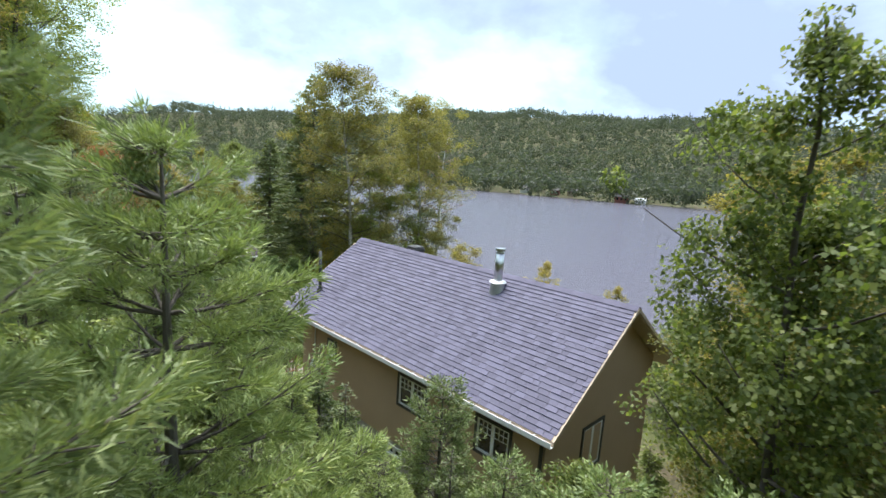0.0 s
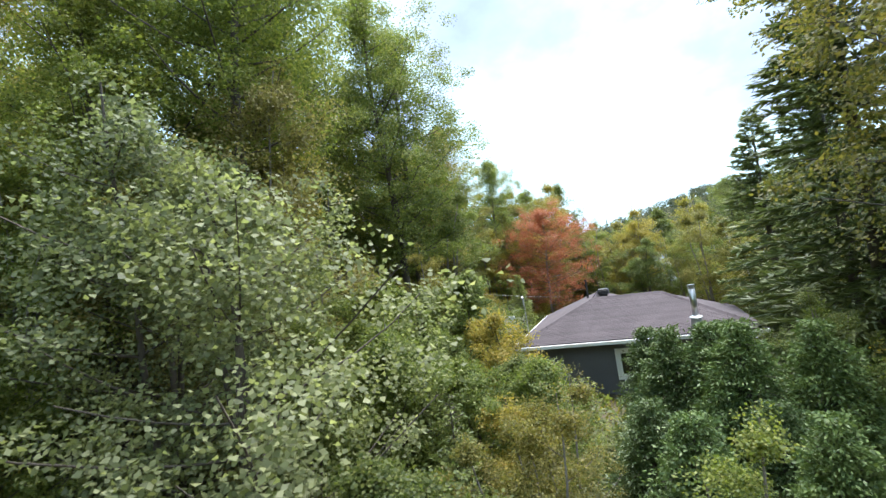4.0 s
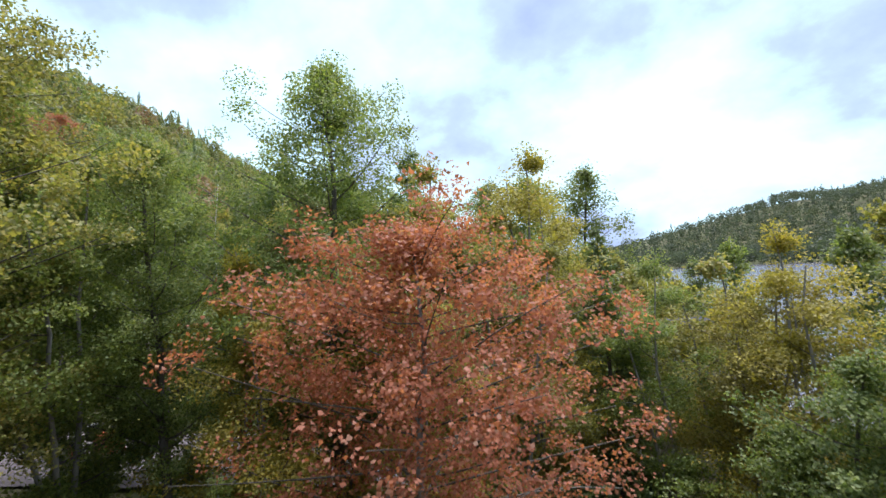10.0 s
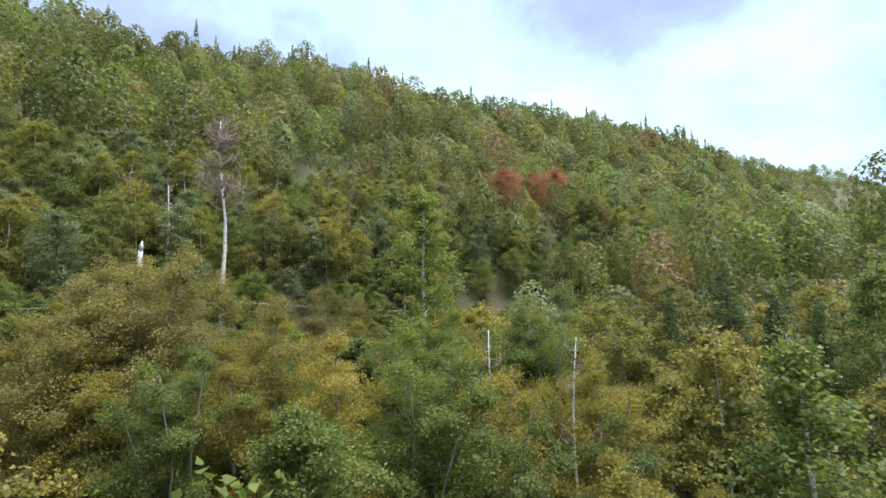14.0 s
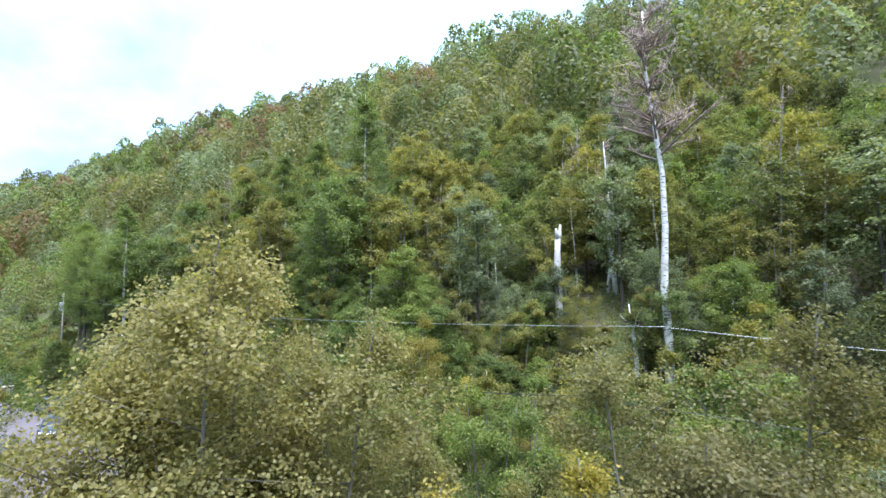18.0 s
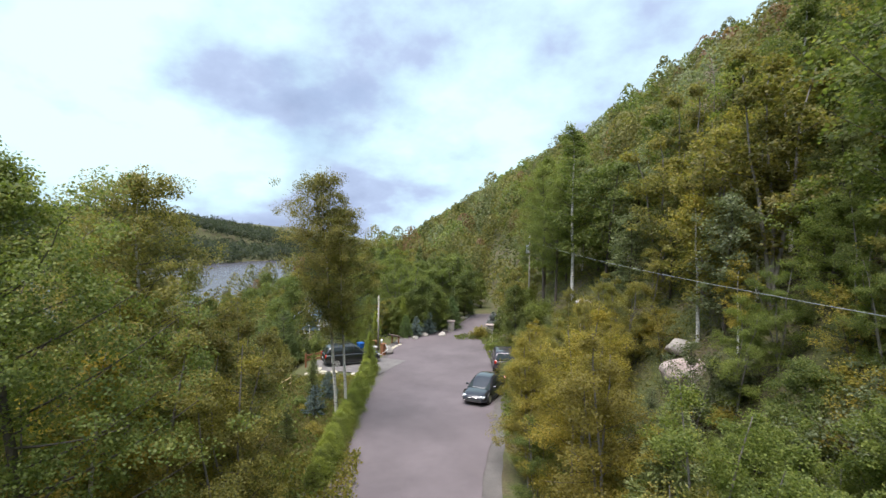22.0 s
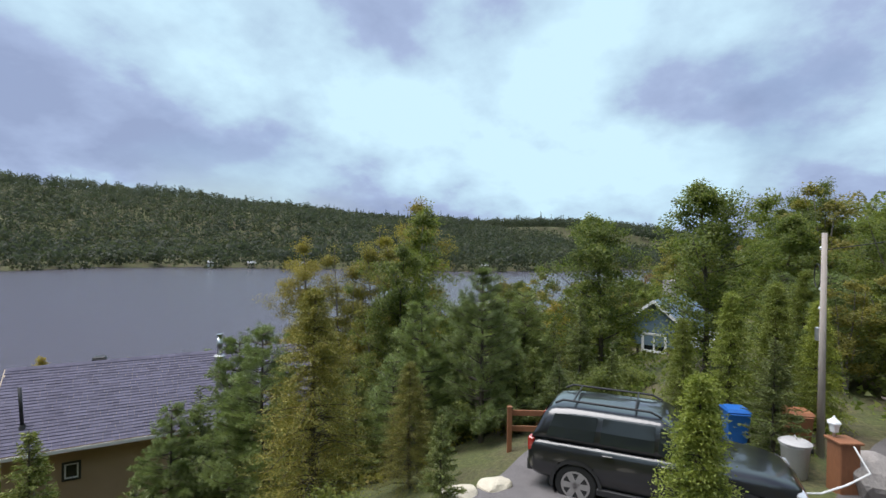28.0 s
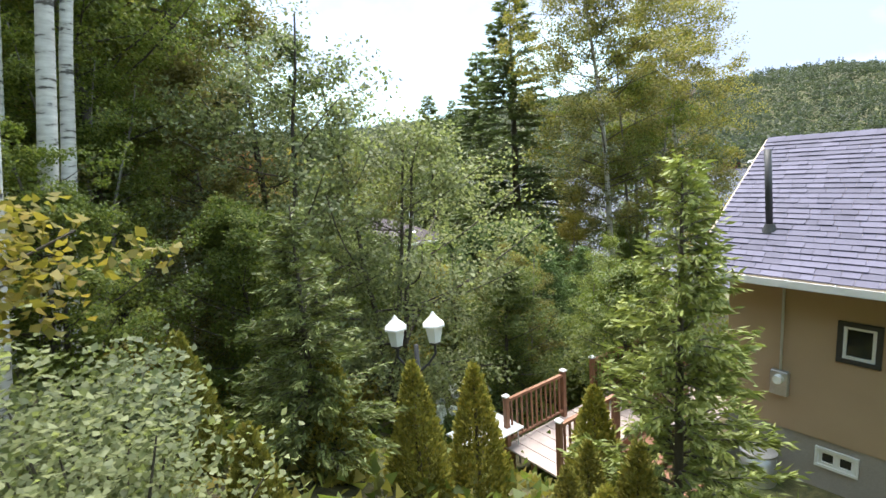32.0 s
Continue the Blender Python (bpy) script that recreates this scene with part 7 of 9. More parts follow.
def loft(stations, bevel=0.10, holes=()):
    """A closed body over stations (x, z0, z1, half width at z0, half width at z1); holes: round wheel openings (x, z, radius)."""
    s = Shape()
    st = cut_corners(np.array(stations, float))
    n = int((st[-1, 0] - st[0, 0]) / 0.05) + 2
    xs = np.linspace(st[0, 0], st[-1, 0], n)
    m = 40
    verts = []
    for x in xs:
        z0, z1, w0, w1 = (np.interp(x, st[:, 0], st[:, k]) for k in range(1, 5))
        h = z1 - z0
        half = np.array([(0, z0), (w0 * 0.90, z0), (w0, z0 + min(0.10, h * 0.2)), (w0 + (w1 - w0) * 0.45 + 0.012, z0 + 0.5 * h), (w1 + 0.004, z1 - min(bevel, h * 0.4)), (w1 - bevel * 0.55, z1 - bevel * 0.18), (w1 * 0.5, z1 + 0.012), (0, z1 + 0.022)])
        half = cut_corners(half, 2, 0.2)
        run = np.r_[0, np.cumsum(np.hypot(*np.diff(half, axis=0).T))]
        q = np.linspace(0, run[-1], m // 2 + 1)
        y, z = np.interp(q, run, half[:, 0]), np.interp(q, run, half[:, 1])
        verts += [(x, -a, b) for a, b in zip(y, z)] + [(x, a, b) for a, b in zip(y[-2:0:-1], z[-2:0:-1])]
    v = np.array(verts)
    f = [tuple(range(m)), tuple(range((n - 1) * m + m - 1, (n - 1) * m - 1, -1))]
    for i in range(n - 1):
        for j in range(m):
            face = (i * m + j, (i + 1) * m + j, (i + 1) * m + (j + 1) % m, i * m + (j + 1) % m)
            c = v[list(face)].mean(axis=0)
            if any(math.hypot(c[0] - hx, c[2] - hz) < hr and abs(c[1]) > 0.45 for hx, hz, hr in holes):
                continue
            f.append(face)
    return s.add(v, f)


def car(name, label, m, lower, cabin, paint, axles, tyre, width, panes, lights, rails=False, spare=False):
    """A parked car, x forwards. lower and cabin: loft stations; panes: side windows as (x0, x1); axles: wheel places."""
    ob = thing(name, label, "car", m, "parked cars")
    body = part("body", loft(lower, 0.09, [(x, tyre, tyre + 0.06) for x in axles]), paint, ob, smooth_shade=True)
    part("cabin", loft(cabin, 0.12), paint, ob, smooth_shade=True)
    cx = [c[0] for c in cabin]

    def side(x, q):
        z0, z1, w0, w1 = (np.interp(x, cx, [c[i] for c in cabin]) for i in (1, 2, 3, 4))
        hh = z1 - z0
        prof = [(z0 + min(0.1, hh * 0.2), w0), (z0 + hh * 0.5, w0 + (w1 - w0) * 0.45 + 0.012), (z1 - min(0.12, hh * 0.4), w1 + 0.004)]
        z = z0 + q * hh
        return z, np.interp(z, [p[0] for p in prof], [p[1] for p in prof]) + 0.009

    for s in (-1, 1):
        for x0, x1, x2, x3 in panes:
            rows = [(x0, x1, 0.20), ((x0 + x2) / 2, (x1 + x3) / 2, 0.5), (x2, x3, 0.84)]
            v = []
            for a, b, q in rows:
                za, wa = side(a, q)
                zb, wb = side(b, q)
                v += [(a, s * wa, za), (b, s * wb, zb)]
            part("side_window", Shape().add(v, [(0, 1, 3, 2), (2, 3, 5, 4)]), CAR_GLASS, ob, "dark tinted side window")
        mx = panes[0][1] - 0.08
        z, w = side(mx, 0.25)
        mirror = part("wing_mirror", Shape().tube([(mx, s * w, z), (mx + 0.02, s * (w + 0.07), z + 0.02)], [0.03, 0.03], 6), PLASTIC, ob)
        part("mirror_housing", Shape().box(mx - 0.06, min(s * (w + 0.07), s * (w + 0.24)), z - 0.04, mx + 0.06, max(s * (w + 0.07), s * (w + 0.24)), z + 0.10, 0.03), paint, mirror)
        for x0, x1, x2, x3 in panes[:2]:
            zz = np.interp(x0, [c[0] for c in lower], [c[2] for c in lower]) - 0.13
            part("door_handle", Shape().box(x0 + 0.05, min(s * (width / 2 - 0.012), s * (width / 2 + 0.03)), zz, x0 + 0.24, max(s * (width / 2 - 0.012), s * (width / 2 + 0.03)), zz + 0.03, 0.008), paint, ob)
        part("sill", Shape().box(axles[1] + tyre, min(s * (width / 2 - 0.06), s * (width / 2 + 0.02)), lower[3][1] - 0.05, axles[0] - tyre, max(s * (width / 2 - 0.06), s * (width / 2 + 0.02)), lower[3][1] + 0.06, 0.012), PLASTIC, ob)
    for (xa, za, wa), (xb, zb, wb), nm in (((cabin[-1][0] + 0.012, cabin[-1][1] + 0.06, cabin[-1][3] - 0.06), (cabin[-2][0] + 0.012, cabin[-2][2] - 0.06, cabin[-2][4] - 0.12), "windscreen"), ((cabin[0][0] - 0.012, cabin[0][1] + 0.10, cabin[0][3] - 0.10), (cabin[1][0] - 0.012, cabin[1][2] - 0.08, cabin[1][4] - 0.16), "rear_window")):
        e = 0.018 if nm == "windscreen" else -0.018
        part(nm, Shape().add([(xa + e, -wa, za), (xa + e, wa, za), (xb + e, wb, zb + 0.02), (xb + e, -wb, zb + 0.02)], [(0, 1, 2, 3)]), CAR_GLASS, ob, "tinted glass reflecting the sky")
    for x in axles:
        for s in (-1, 1):
            y = s * (width / 2 - 0.11)
            arch = Shape()
            a = np.linspace(-0.15, np.pi + 0.15, 15)
            outer = np.c_[x + (tyre + 0.10) * np.cos(a), np.full(15, s * (width / 2 + 0.016)), tyre + (tyre + 0.10) * np.sin(a)]
            inner = np.c_[x + (tyre + 0.035) * np.cos(a), np.full(15, s * (width / 2 + 0.016)), tyre + (tyre + 0.035) * np.sin(a)]
            arch.add(np.r_[outer, inner], [(i, i + 1, 16 + i, 15 + i) for i in range(14)])
            part("wheel_arch", arch, PLASTIC, ob)
            deep = s * (width / 2 - 0.34)
            mouth = s * (width / 2 - 0.004)
            ring = [(x + (tyre + 0.055) * np.cos(b), tyre + (tyre + 0.055) * np.sin(b)) for b in np.linspace(-0.6, np.pi + 0.6, 19)]
            part("wheel_well", Shape().add([(p, deep, q) for p, q in ring] + [(p, mouth, q) for p, q in ring] + [(x, deep, tyre)], [(i, i + 1, 20 + i, 19 + i) for i in range(18)] + [(38, i, i + 1) for i in range(18)]), RUBBER, ob)
            wheel = tagged(new("wheel"))
            wheel.parent = ob
            wheel.matrix_basis = pose(x, y + s * 0.015, tyre)
            part("tyre", Shape().tube([(0, -0.11 * s, 0), (0, -0.09 * s, 0), (0, 0.06 * s, 0), (0, 0.075 * s, 0), (0, 0.078 * s, 0)], [tyre * 0.9, tyre, tyre, tyre * 0.94, tyre * 0.72], 28), RUBBER, wheel)
            rim = Shape().tube([(0, 0.074 * s, 0), (0, 0.082 * s, 0)], [tyre * 0.70, tyre * 0.66], 28)
            part("rim", rim, PLASTIC, wheel)
            for k in range(6):
                a0 = k * np.pi / 3
                d0, t0 = np.array([np.cos(a0), 0, np.sin(a0)]), np.array([-np.sin(a0), 0, np.cos(a0)])
                yy = np.array([0, 0.088 * s, 0])
                part("spoke", Shape().add([yy + t0 * 0.045, yy - t0 * 0.045, yy + d0 * tyre * 0.64 - t0 * 0.06, yy + d0 * tyre * 0.64 + t0 * 0.06], [(0, 1, 2, 3)]), ALLOY, wheel)
            part("rim_edge", Shape().add([(tyre * r * np.cos(a1), 0.087 * s, tyre * r * np.sin(a1)) for r in (0.60, 0.70) for a1 in np.linspace(0, 2 * np.pi, 25)[:-1]], [(i, (i + 1) % 24, 24 + (i + 1) % 24, 24 + i) for i in range(24)]), ALLOY, wheel)
    for nm, mat, x, y, z, hx, hy, hz in lights:
        for s in ((-1, 1) if y else (1,)):
            part(nm, Shape().box(x - hx, s * y - hy, z - hz, x + hx, s * y + hy, z + hz, min(hx, hy, hz) * 0.45), mat, ob)
    if rails:
        zt = max(c[2] for c in cabin)
        for s in (-1, 1):
            part("roof_rail", Shape().tube([(cabin[1][0] + 0.15, s * 0.58, zt + 0.01), (cabin[1][0] + 0.3, s * 0.58, zt + 0.085), (cabin[-2][0] - 0.35, s * 0.58, zt + 0.085), (cabin[-2][0] - 0.15, s * 0.58, zt)], 0.022, 8), PLASTIC, ob)
        for x in (cabin[1][0] + 0.5, cabin[-2][0] - 0.6):
            part("cross_bar", Shape().tube([(x, -0.58, zt + 0.10), (x, 0.58, zt + 0.10)], 0.018, 8), PLASTIC, ob)
    return ob


def suv_parts(long, wide, high, belt, hood):
    a, w = long / 2, wide / 2
    lower = [(-a, 0.55, belt - 0.12, w - 0.10, w - 0.12), (-a + 0.10, 0.42, belt - 0.02, w - 0.02, w - 0.05), (-a + 0.8, 0.38, belt, w, w - 0.02), (0.2, 0.36, belt, w, w - 0.02), (a - 1.45, 0.38, belt - 0.01, w, w - 0.03), (a - 1.1, 0.38, hood + 0.04, w, w - 0.07),
             (a - 0.5, 0.38, hood, w - 0.01, w - 0.12), (a - 0.14, 0.42, hood - 0.08, w - 0.05, w - 0.20), (a, 0.52, hood - 0.24, w - 0.16, w - 0.28)]
    cabin = [(-a + 0.06, belt - 0.06, belt + 0.02, w - 0.08, w - 0.09), (-a + 0.32, belt - 0.06, high - 0.06, w - 0.05, w - 0.20), (-a + 0.8, belt - 0.06, high, w - 0.04, w - 0.18), (0.1, belt - 0.06, high, w - 0.04, w - 0.17), (a - 2.05, belt - 0.06, high - 0.05, w - 0.04, w - 0.18), (a - 1.28, belt - 0.07, belt + 0.01, w - 0.06, w - 0.10)]
    return lower, cabin


L1, C1 = suv_parts(4.60, 1.90, 1.78, 1.16, 1.10)
car("suv", "black off-road wagon with roof rails on the gravel bay", pose(-6.35, 3.60, 5.62, 0, 0, -93), L1, C1, CAR_BLACK, (1.42, -1.37), 0.385, 1.90,
    [(0.05, 0.88, 0.08, 0.42), (-0.95, -0.02, -0.90, 0.0), (-1.95, -1.05, -1.80, -1.0)],
    [("tail_light", RED_LENS, -2.24, 0.79, 1.02, 0.07, 0.09, 0.13), ("headlight", CLEAR_LENS, 2.19, 0.68, 0.86, 0.08, 0.14, 0.08), ("rear_bumper", PLASTIC, -2.28, 0, 0.58, 0.06, 0.80, 0.11), ("front_bumper", PLASTIC, 2.26, 0, 0.56, 0.07, 0.72, 0.10), ("grille", PLASTIC, 2.27, 0, 0.80, 0.03, 0.42, 0.09), ("number_plate", PLATE, -2.35, 0, 0.80, 0.01, 0.15, 0.075)], True)
L2, C2 = suv_parts(4.55, 1.82, 1.68, 1.06, 0.98)
car("suv", "dark plum compact crossover parked by the hill bank", pose(-12.95, -7.25, 5.84, 0, 0, -29.7), L2, C2, CAR_PLUM, (1.36, -1.26), 0.35, 1.82,
    [(0.02, 0.84, 0.06, 0.40), (-0.92, -0.05, -0.88, -0.02), (-1.75, -1.02, -1.55, -0.98)],
    [("tail_light", RED_LENS, -2.22, 0.74, 0.98, 0.07, 0.10, 0.12), ("headlight", CLEAR_LENS, 2.16, 0.64, 0.78, 0.08, 0.14, 0.07), ("rear_bumper", PLASTIC, -2.26, 0, 0.52, 0.06, 0.76, 0.11), ("number_plate", PLATE, -2.30, 0, 0.84, 0.012, 0.15, 0.075), ("plate_bar", PLATE_BAR, -2.314, 0, 0.84, 0.004, 0.11, 0.025), ("wiper", PLASTIC, -2.20, 0, 1.14, 0.02, 0.22, 0.012)], True)
ws = 0.875
L3 = [(-2.24, 0.42, 0.80, ws - 0.16, ws - 0.22), (-2.12, 0.28, 0.92, ws - 0.05, ws - 0.14), (-1.5, 0.20, 0.95, ws, ws - 0.06), (0.0, 0.18, 0.93, ws, ws - 0.03), (0.75, 0.18, 0.92, ws, ws - 0.05), (1.15, 0.20, 0.86, ws, ws - 0.09), (1.75, 0.22, 0.76, ws - 0.03, ws - 0.15), (2.08, 0.24, 0.65, ws - 0.10, ws - 0.24), (2.24, 0.34, 0.54, ws - 0.26, ws - 0.36)]
C3 = [(-1.95, 0.86, 0.94, ws - 0.14, ws - 0.18), (-1.05, 0.86, 1.37, ws - 0.06, ws - 0.25), (-0.5, 0.86, 1.43, ws - 0.05, ws - 0.23), (0.0, 0.86, 1.42, ws - 0.05, ws - 0.23), (0.32, 0.86, 1.37, ws - 0.05, ws - 0.24), (1.22, 0.80, 0.87, ws - 0.08, ws - 0.14)]
car("sedan", "dark blue-grey four-door sedan parked on the asphalt", pose(-18.65, -1.95, 5.85, 0, 0, 128), L3, C3, CAR_NAVY, (1.36, -1.30), 0.315, 1.75,
    [(-0.12, 0.85, -0.10, 0.28), (-1.05, -0.20, -0.85, -0.18)],
    [("headlight", CLEAR_LENS, 2.02, 0.60, 0.575, 0.12, 0.15, 0.055), ("tail_light", RED_LENS, -2.16, 0.66, 0.80, 0.08, 0.12, 0.08), ("grille", CHROME, 2.215, 0, 0.52, 0.03, 0.36, 0.022), ("lower_grille", PLASTIC, 2.23, 0, 0.36, 0.03, 0.55, 0.06), ("badge", CHROME, 2.235, 0, 0.555, 0.015, 0.045, 0.035), ("front_lip", CHROME, 2.20, 0, 0.285, 0.03, 0.60, 0.012)])

# ---- the parking bay ----
pillar = thing("lamp_pillar", "brown wooden pillar with a white carriage lamp", "lamp", pose(-4.8, 0.15, 5.72, 0, 0, 20))
part("post", Shape().box(-0.19, -0.19, 0, 0.19, 0.19, 1.02, 0.015), BROWN_WOOD, pillar)
part("cap", Shape().box(-0.23, -0.23, 1.022, 0.23, 0.23, 1.06, 0.012), BROWN_WOOD, pillar)
lamp = part("lantern", Shape().tube([(0.12, 0.1, 1.06), (0.12, 0.1, 1.14), (0.12, 0.1, 1.16)], [0.02, 0.03, 0.075], 8), GALV, pillar)
part("glass", Shape().tube([(0.12, 0.1, 1.163), (0.12, 0.1, 1.33)], [0.075, 0.11], 6), LAMP_GLASS, lamp, "milky glass lantern")
part("hood", Shape().tube([(0.12, 0.1, 1.333), (0.12, 0.1, 1.36), (0.12, 0.1, 1.44), (0.12, 0.1, 1.48)], [0.13, 0.12, 0.03, 0.01], 6), LAMP_GLASS, lamp)
can_plastic = plain("grey_can_plastic", (0.36, 0.35, 0.35), (0.46, 0.45, 0.45), 0.55)
blue_plastic = plain("blue_bin_plastic", (0.015, 0.11, 0.42), (0.025, 0.15, 0.52), 0.45)
brown_plastic = plain("brown_bin_plastic", (0.26, 0.10, 0.045), (0.34, 0.14, 0.065), 0.55)
can = thing("trash_can", "round grey plastic trash can with a lid", "trash can", pose(-4.42, 0.85, 5.74))
part("body", Shape().tube([(0, 0, 0), (0, 0, 0.03), (0, 0, 0.62), (0, 0, 0.66), (0, 0, 0.70)], [0.20, 0.215, 0.265, 0.29, 0.29], 24), can_plastic, can, smooth_shade=True)
part("lid", Shape().tube([(0, 0, 0.705), (0, 0, 0.73), (0, 0, 0.78), (0, 0, 0.80)], [0.305, 0.305, 0.22, 0.06], 24), can_plastic, can)
part("lid_handle", Shape().tube([(-0.08, 0, 0.79), (-0.06, 0, 0.84), (0.06, 0, 0.84), (0.08, 0, 0.79)], 0.014, 6), can_plastic, can)


def wheelie_bin(m, plastic, label):
    b = thing("wheeled_bin", label, "bin", m @ Matrix.Diagonal((0.85, 0.85, 0.92, 1)))
    body = Shape()
    lo, hi = [(-0.22, -0.24), (0.22, -0.24), (0.22, 0.24), (-0.22, 0.24)], [(-0.29, -0.32), (0.29, -0.32), (0.29, 0.34), (-0.29, 0.34)]
    body.add([(x, y, 0.06) for x, y in lo] + [(x, y, 0.95) for x, y in hi], [(3, 2, 1, 0), (4, 5, 6, 7), *[(i, (i + 1) % 4, 4 + (i + 1) % 4, 4 + i) for i in range(4)]])
    part("body", body, plastic, b)
    part("lid", Shape().add([(-0.31, -0.36, 0.955), (0.31, -0.36, 0.955), (0.31, 0.38, 0.985), (-0.31, 0.38, 0.985), (-0.27, -0.30, 1.03), (0.27, -0.30, 1.03), (0.27, 0.32, 1.06), (-0.27, 0.32, 1.06)], [(3, 2, 1, 0), (4, 5, 6, 7), (0, 1, 5, 4), (1, 2, 6, 5), (2, 3, 7, 6), (3, 0, 4, 7)]), plastic, b)
    part("handle", Shape().tube([(-0.25, 0.36, 0.92), (-0.25, 0.43, 0.95), (0.25, 0.43, 0.95), (0.25, 0.36, 0.92)], 0.018, 8), plastic, b)
    for s in (-1, 1):
        part("wheel", Shape().tube([(s * 0.24, 0.26, 0.10), (s * 0.29, 0.26, 0.10)], 0.10, 16), RUBBER, b)
    return b


wheelie_bin(pose(-3.15, 1.75, 5.74, 0, 0, 100), blue_plastic, "blue wheeled recycling bin with a closed lid")
wheelie_bin(pose(-2.75, 0.40, 5.74, 0, 0, 95), brown_plastic, "brown wheeled compost bin with a closed lid")
strap = thing("rope", "white rope slung low from the pillar to the wagon", "rope")
part("cord", Shape().tube([(-5.0, 0.05, 6.72), (-5.3, -0.1, 6.35), (-5.6, 0.35, 6.18), (-6.0, 0.85, 6.12), (-6.35, 1.30, 6.20)], 0.018, 6), WHITE, strap)
planter = thing("planter", "low stone planter with bright green leaves", "planter", pose(-2.75, 1.15, 5.72))
part("bowl", Shape().tube([(0, 0, 0), (0, 0, 0.22), (0, 0, 0.26)], [0.38, 0.46, 0.47], 16), STONE, planter)
pm = bush(399, 0.55, 0.45, 420, 0.13)[1]
pm.materials.append(HYDRANGEA)
leaves_ = part("foliage", pm, None, planter)
leaves_.matrix_basis = pose(0, 0, 0.2)
boulder(-4.55, -0.35, 1.05, GREYS, "large angular grey boulder beside the lamp pillar", k=3, flat=1.3)
for k in range(15):
    q = k / 14
    boulder(-4.05 + 2.5 * q, -0.75 - 2.2 * q + 0.25 * math.sin(3 * q), 0.30 + 0.08 * math.sin(k * 2.1), CREAMS, "small rounded stone edging a planting bed", group="bed edging stones", category="stone")
sign = thing("sign_board", "tilted brown wooden board on posts among cedars", "sign", pose(-0.9, -2.55, 5.70, 0, 0, 35))
part("board", Shape().add([(-0.55, -0.42, 0.62), (0.55, -0.42, 0.62), (0.5, 0.38, 0.98), (-0.5, 0.38, 0.98), (-0.55, -0.42, 0.66), (0.55, -0.42, 0.66), (0.5, 0.38, 1.03), (-0.5, 0.38, 1.03)], [(3, 2, 1, 0), (4, 5, 6, 7), (0, 1, 5, 4), (1, 2, 6, 5), (2, 3, 7, 6), (3, 0, 4, 7)]), PINK_STONE, sign, "weathered pinkish board")
for x in (-0.4, 0.4):
    part("post", Shape().box(x - 0.05, -0.05, 0, x + 0.05, 0.05, 0.78, 0.006), BROWN_WOOD, sign)
bay_fence = thing("rail_fence", "red-brown wooden rail fence behind the gravel bay", "fence", pose(-4.5, 6.95, 5.35, 0, 0, -70.4))
for k in range(4):
    part("post", Shape().box(k * 1.5 - 0.06, -0.06, -0.5, k * 1.5 + 0.06, 0.06, 1.08, 0.008), BROWN_WOOD, bay_fence)
for z in (0.42, 0.82):
    part("rail", Shape().box(-0.05, 0.065, z, 4.6, 0.105, z + 0.14, 0.006), BROWN_WOOD, bay_fence)
pole_fence = thing("pole_fence", "rough fence of peeled yellow poles on the slope", "fence")
ends = [(-10.5, 9.2), (-11.8, 11.3), (-13.0, 12.9), (-14.2, 14.3)]
for (x0, y0), (x1, y1) in zip(ends[:-1], ends[1:]):
    z0, z1 = ground_at(x0, y0), ground_at(x1, y1)
    part("post", Shape().tube([(x0, y0, z0 - 0.2), (x0, y0, z0 + 1.0)], 0.05, 8), RAW_WOOD, pole_fence)
    for hgt in (0.45, 0.88):
        part("rail", Shape().tube([(x0, y0, z0 + hgt), (x1, y1, z1 + hgt)], [0.042, 0.034], 8), RAW_WOOD, pole_fence)
for x, y, s in ((-7.3, 6.55, 0.75), (-7.9, 7.0, 0.7), (-7.4, 7.4, 0.8), (-8.6, 6.6, 0.7), (-8.9, 5.7, 0.6), (-9.6, 4.4, 0.5), (-10.2, 4.3, 0.5)):
    boulder(x, y, s, CREAMS, "flat cream stone at the edge of the bay", group="bay stones", flat=0.6)

YELLOW_PAINT = plain("worn_yellow_road_paint", (0.45, 0.36, 0.12), (0.60, 0.50, 0.20), 0.8)
for u0, v0, a0 in ((-33.0, -1.6, 14),):
    x0, y0 = xy(u0, v0)
    mark = part("road_mark", Shape().box(-0.7, -0.05, 0, 0.7, 0.05, 0.006), YELLOW_PAINT)
    mark.matrix_world = pose(x0, y0, ground_at(x0, y0) + 0.058, 0, 0, -22 + a0)
    tagged(mark, "short worn paint mark on the asphalt", "road mark", kind="structure")

# ---- gate, kerb, poles and cables ----
for x, y in ((2.4, -10.6), (-1.3, -13.4)):
    gate = thing("gate_pillar", "square field-stone gate pillar with a dark capstone", "pillar", pose(x, y, 5.75, 0, 0, -25), "gate pillars")
    prng = random.Random(int(x * 10))
    for row in range(6):
        cuts = [-0.36, prng.uniform(-0.12, 0.14), 0.36]
        z = row * 0.20
        for a0, b0 in zip(cuts[:-1], cuts[1:]):
            part("stone", Shape().box(a0 + 0.008, -0.36, z + 0.006, b0 - 0.008, 0.36, z + 0.194, 0.02), STONE, gate)
    part("capstone", Shape().box(-0.43, -0.43, 1.205, 0.43, 0.43, 1.29, 0.02), PINK_STONE, gate)
kerb = thing("stone_kerb", "low kerb of cream stones along the bed", "kerb", kind="structure")
kerb_line = [(-8.6, -9.6), (-7.6, -10.3), (-5.6, -11.2), (-3.4, -12.3), (-1.9, -13.2)]
kp = np.array(kerb_line)
ks = np.r_[0, np.cumsum(np.hypot(*np.diff(kp, axis=0).T))]
krng = random.Random(4)
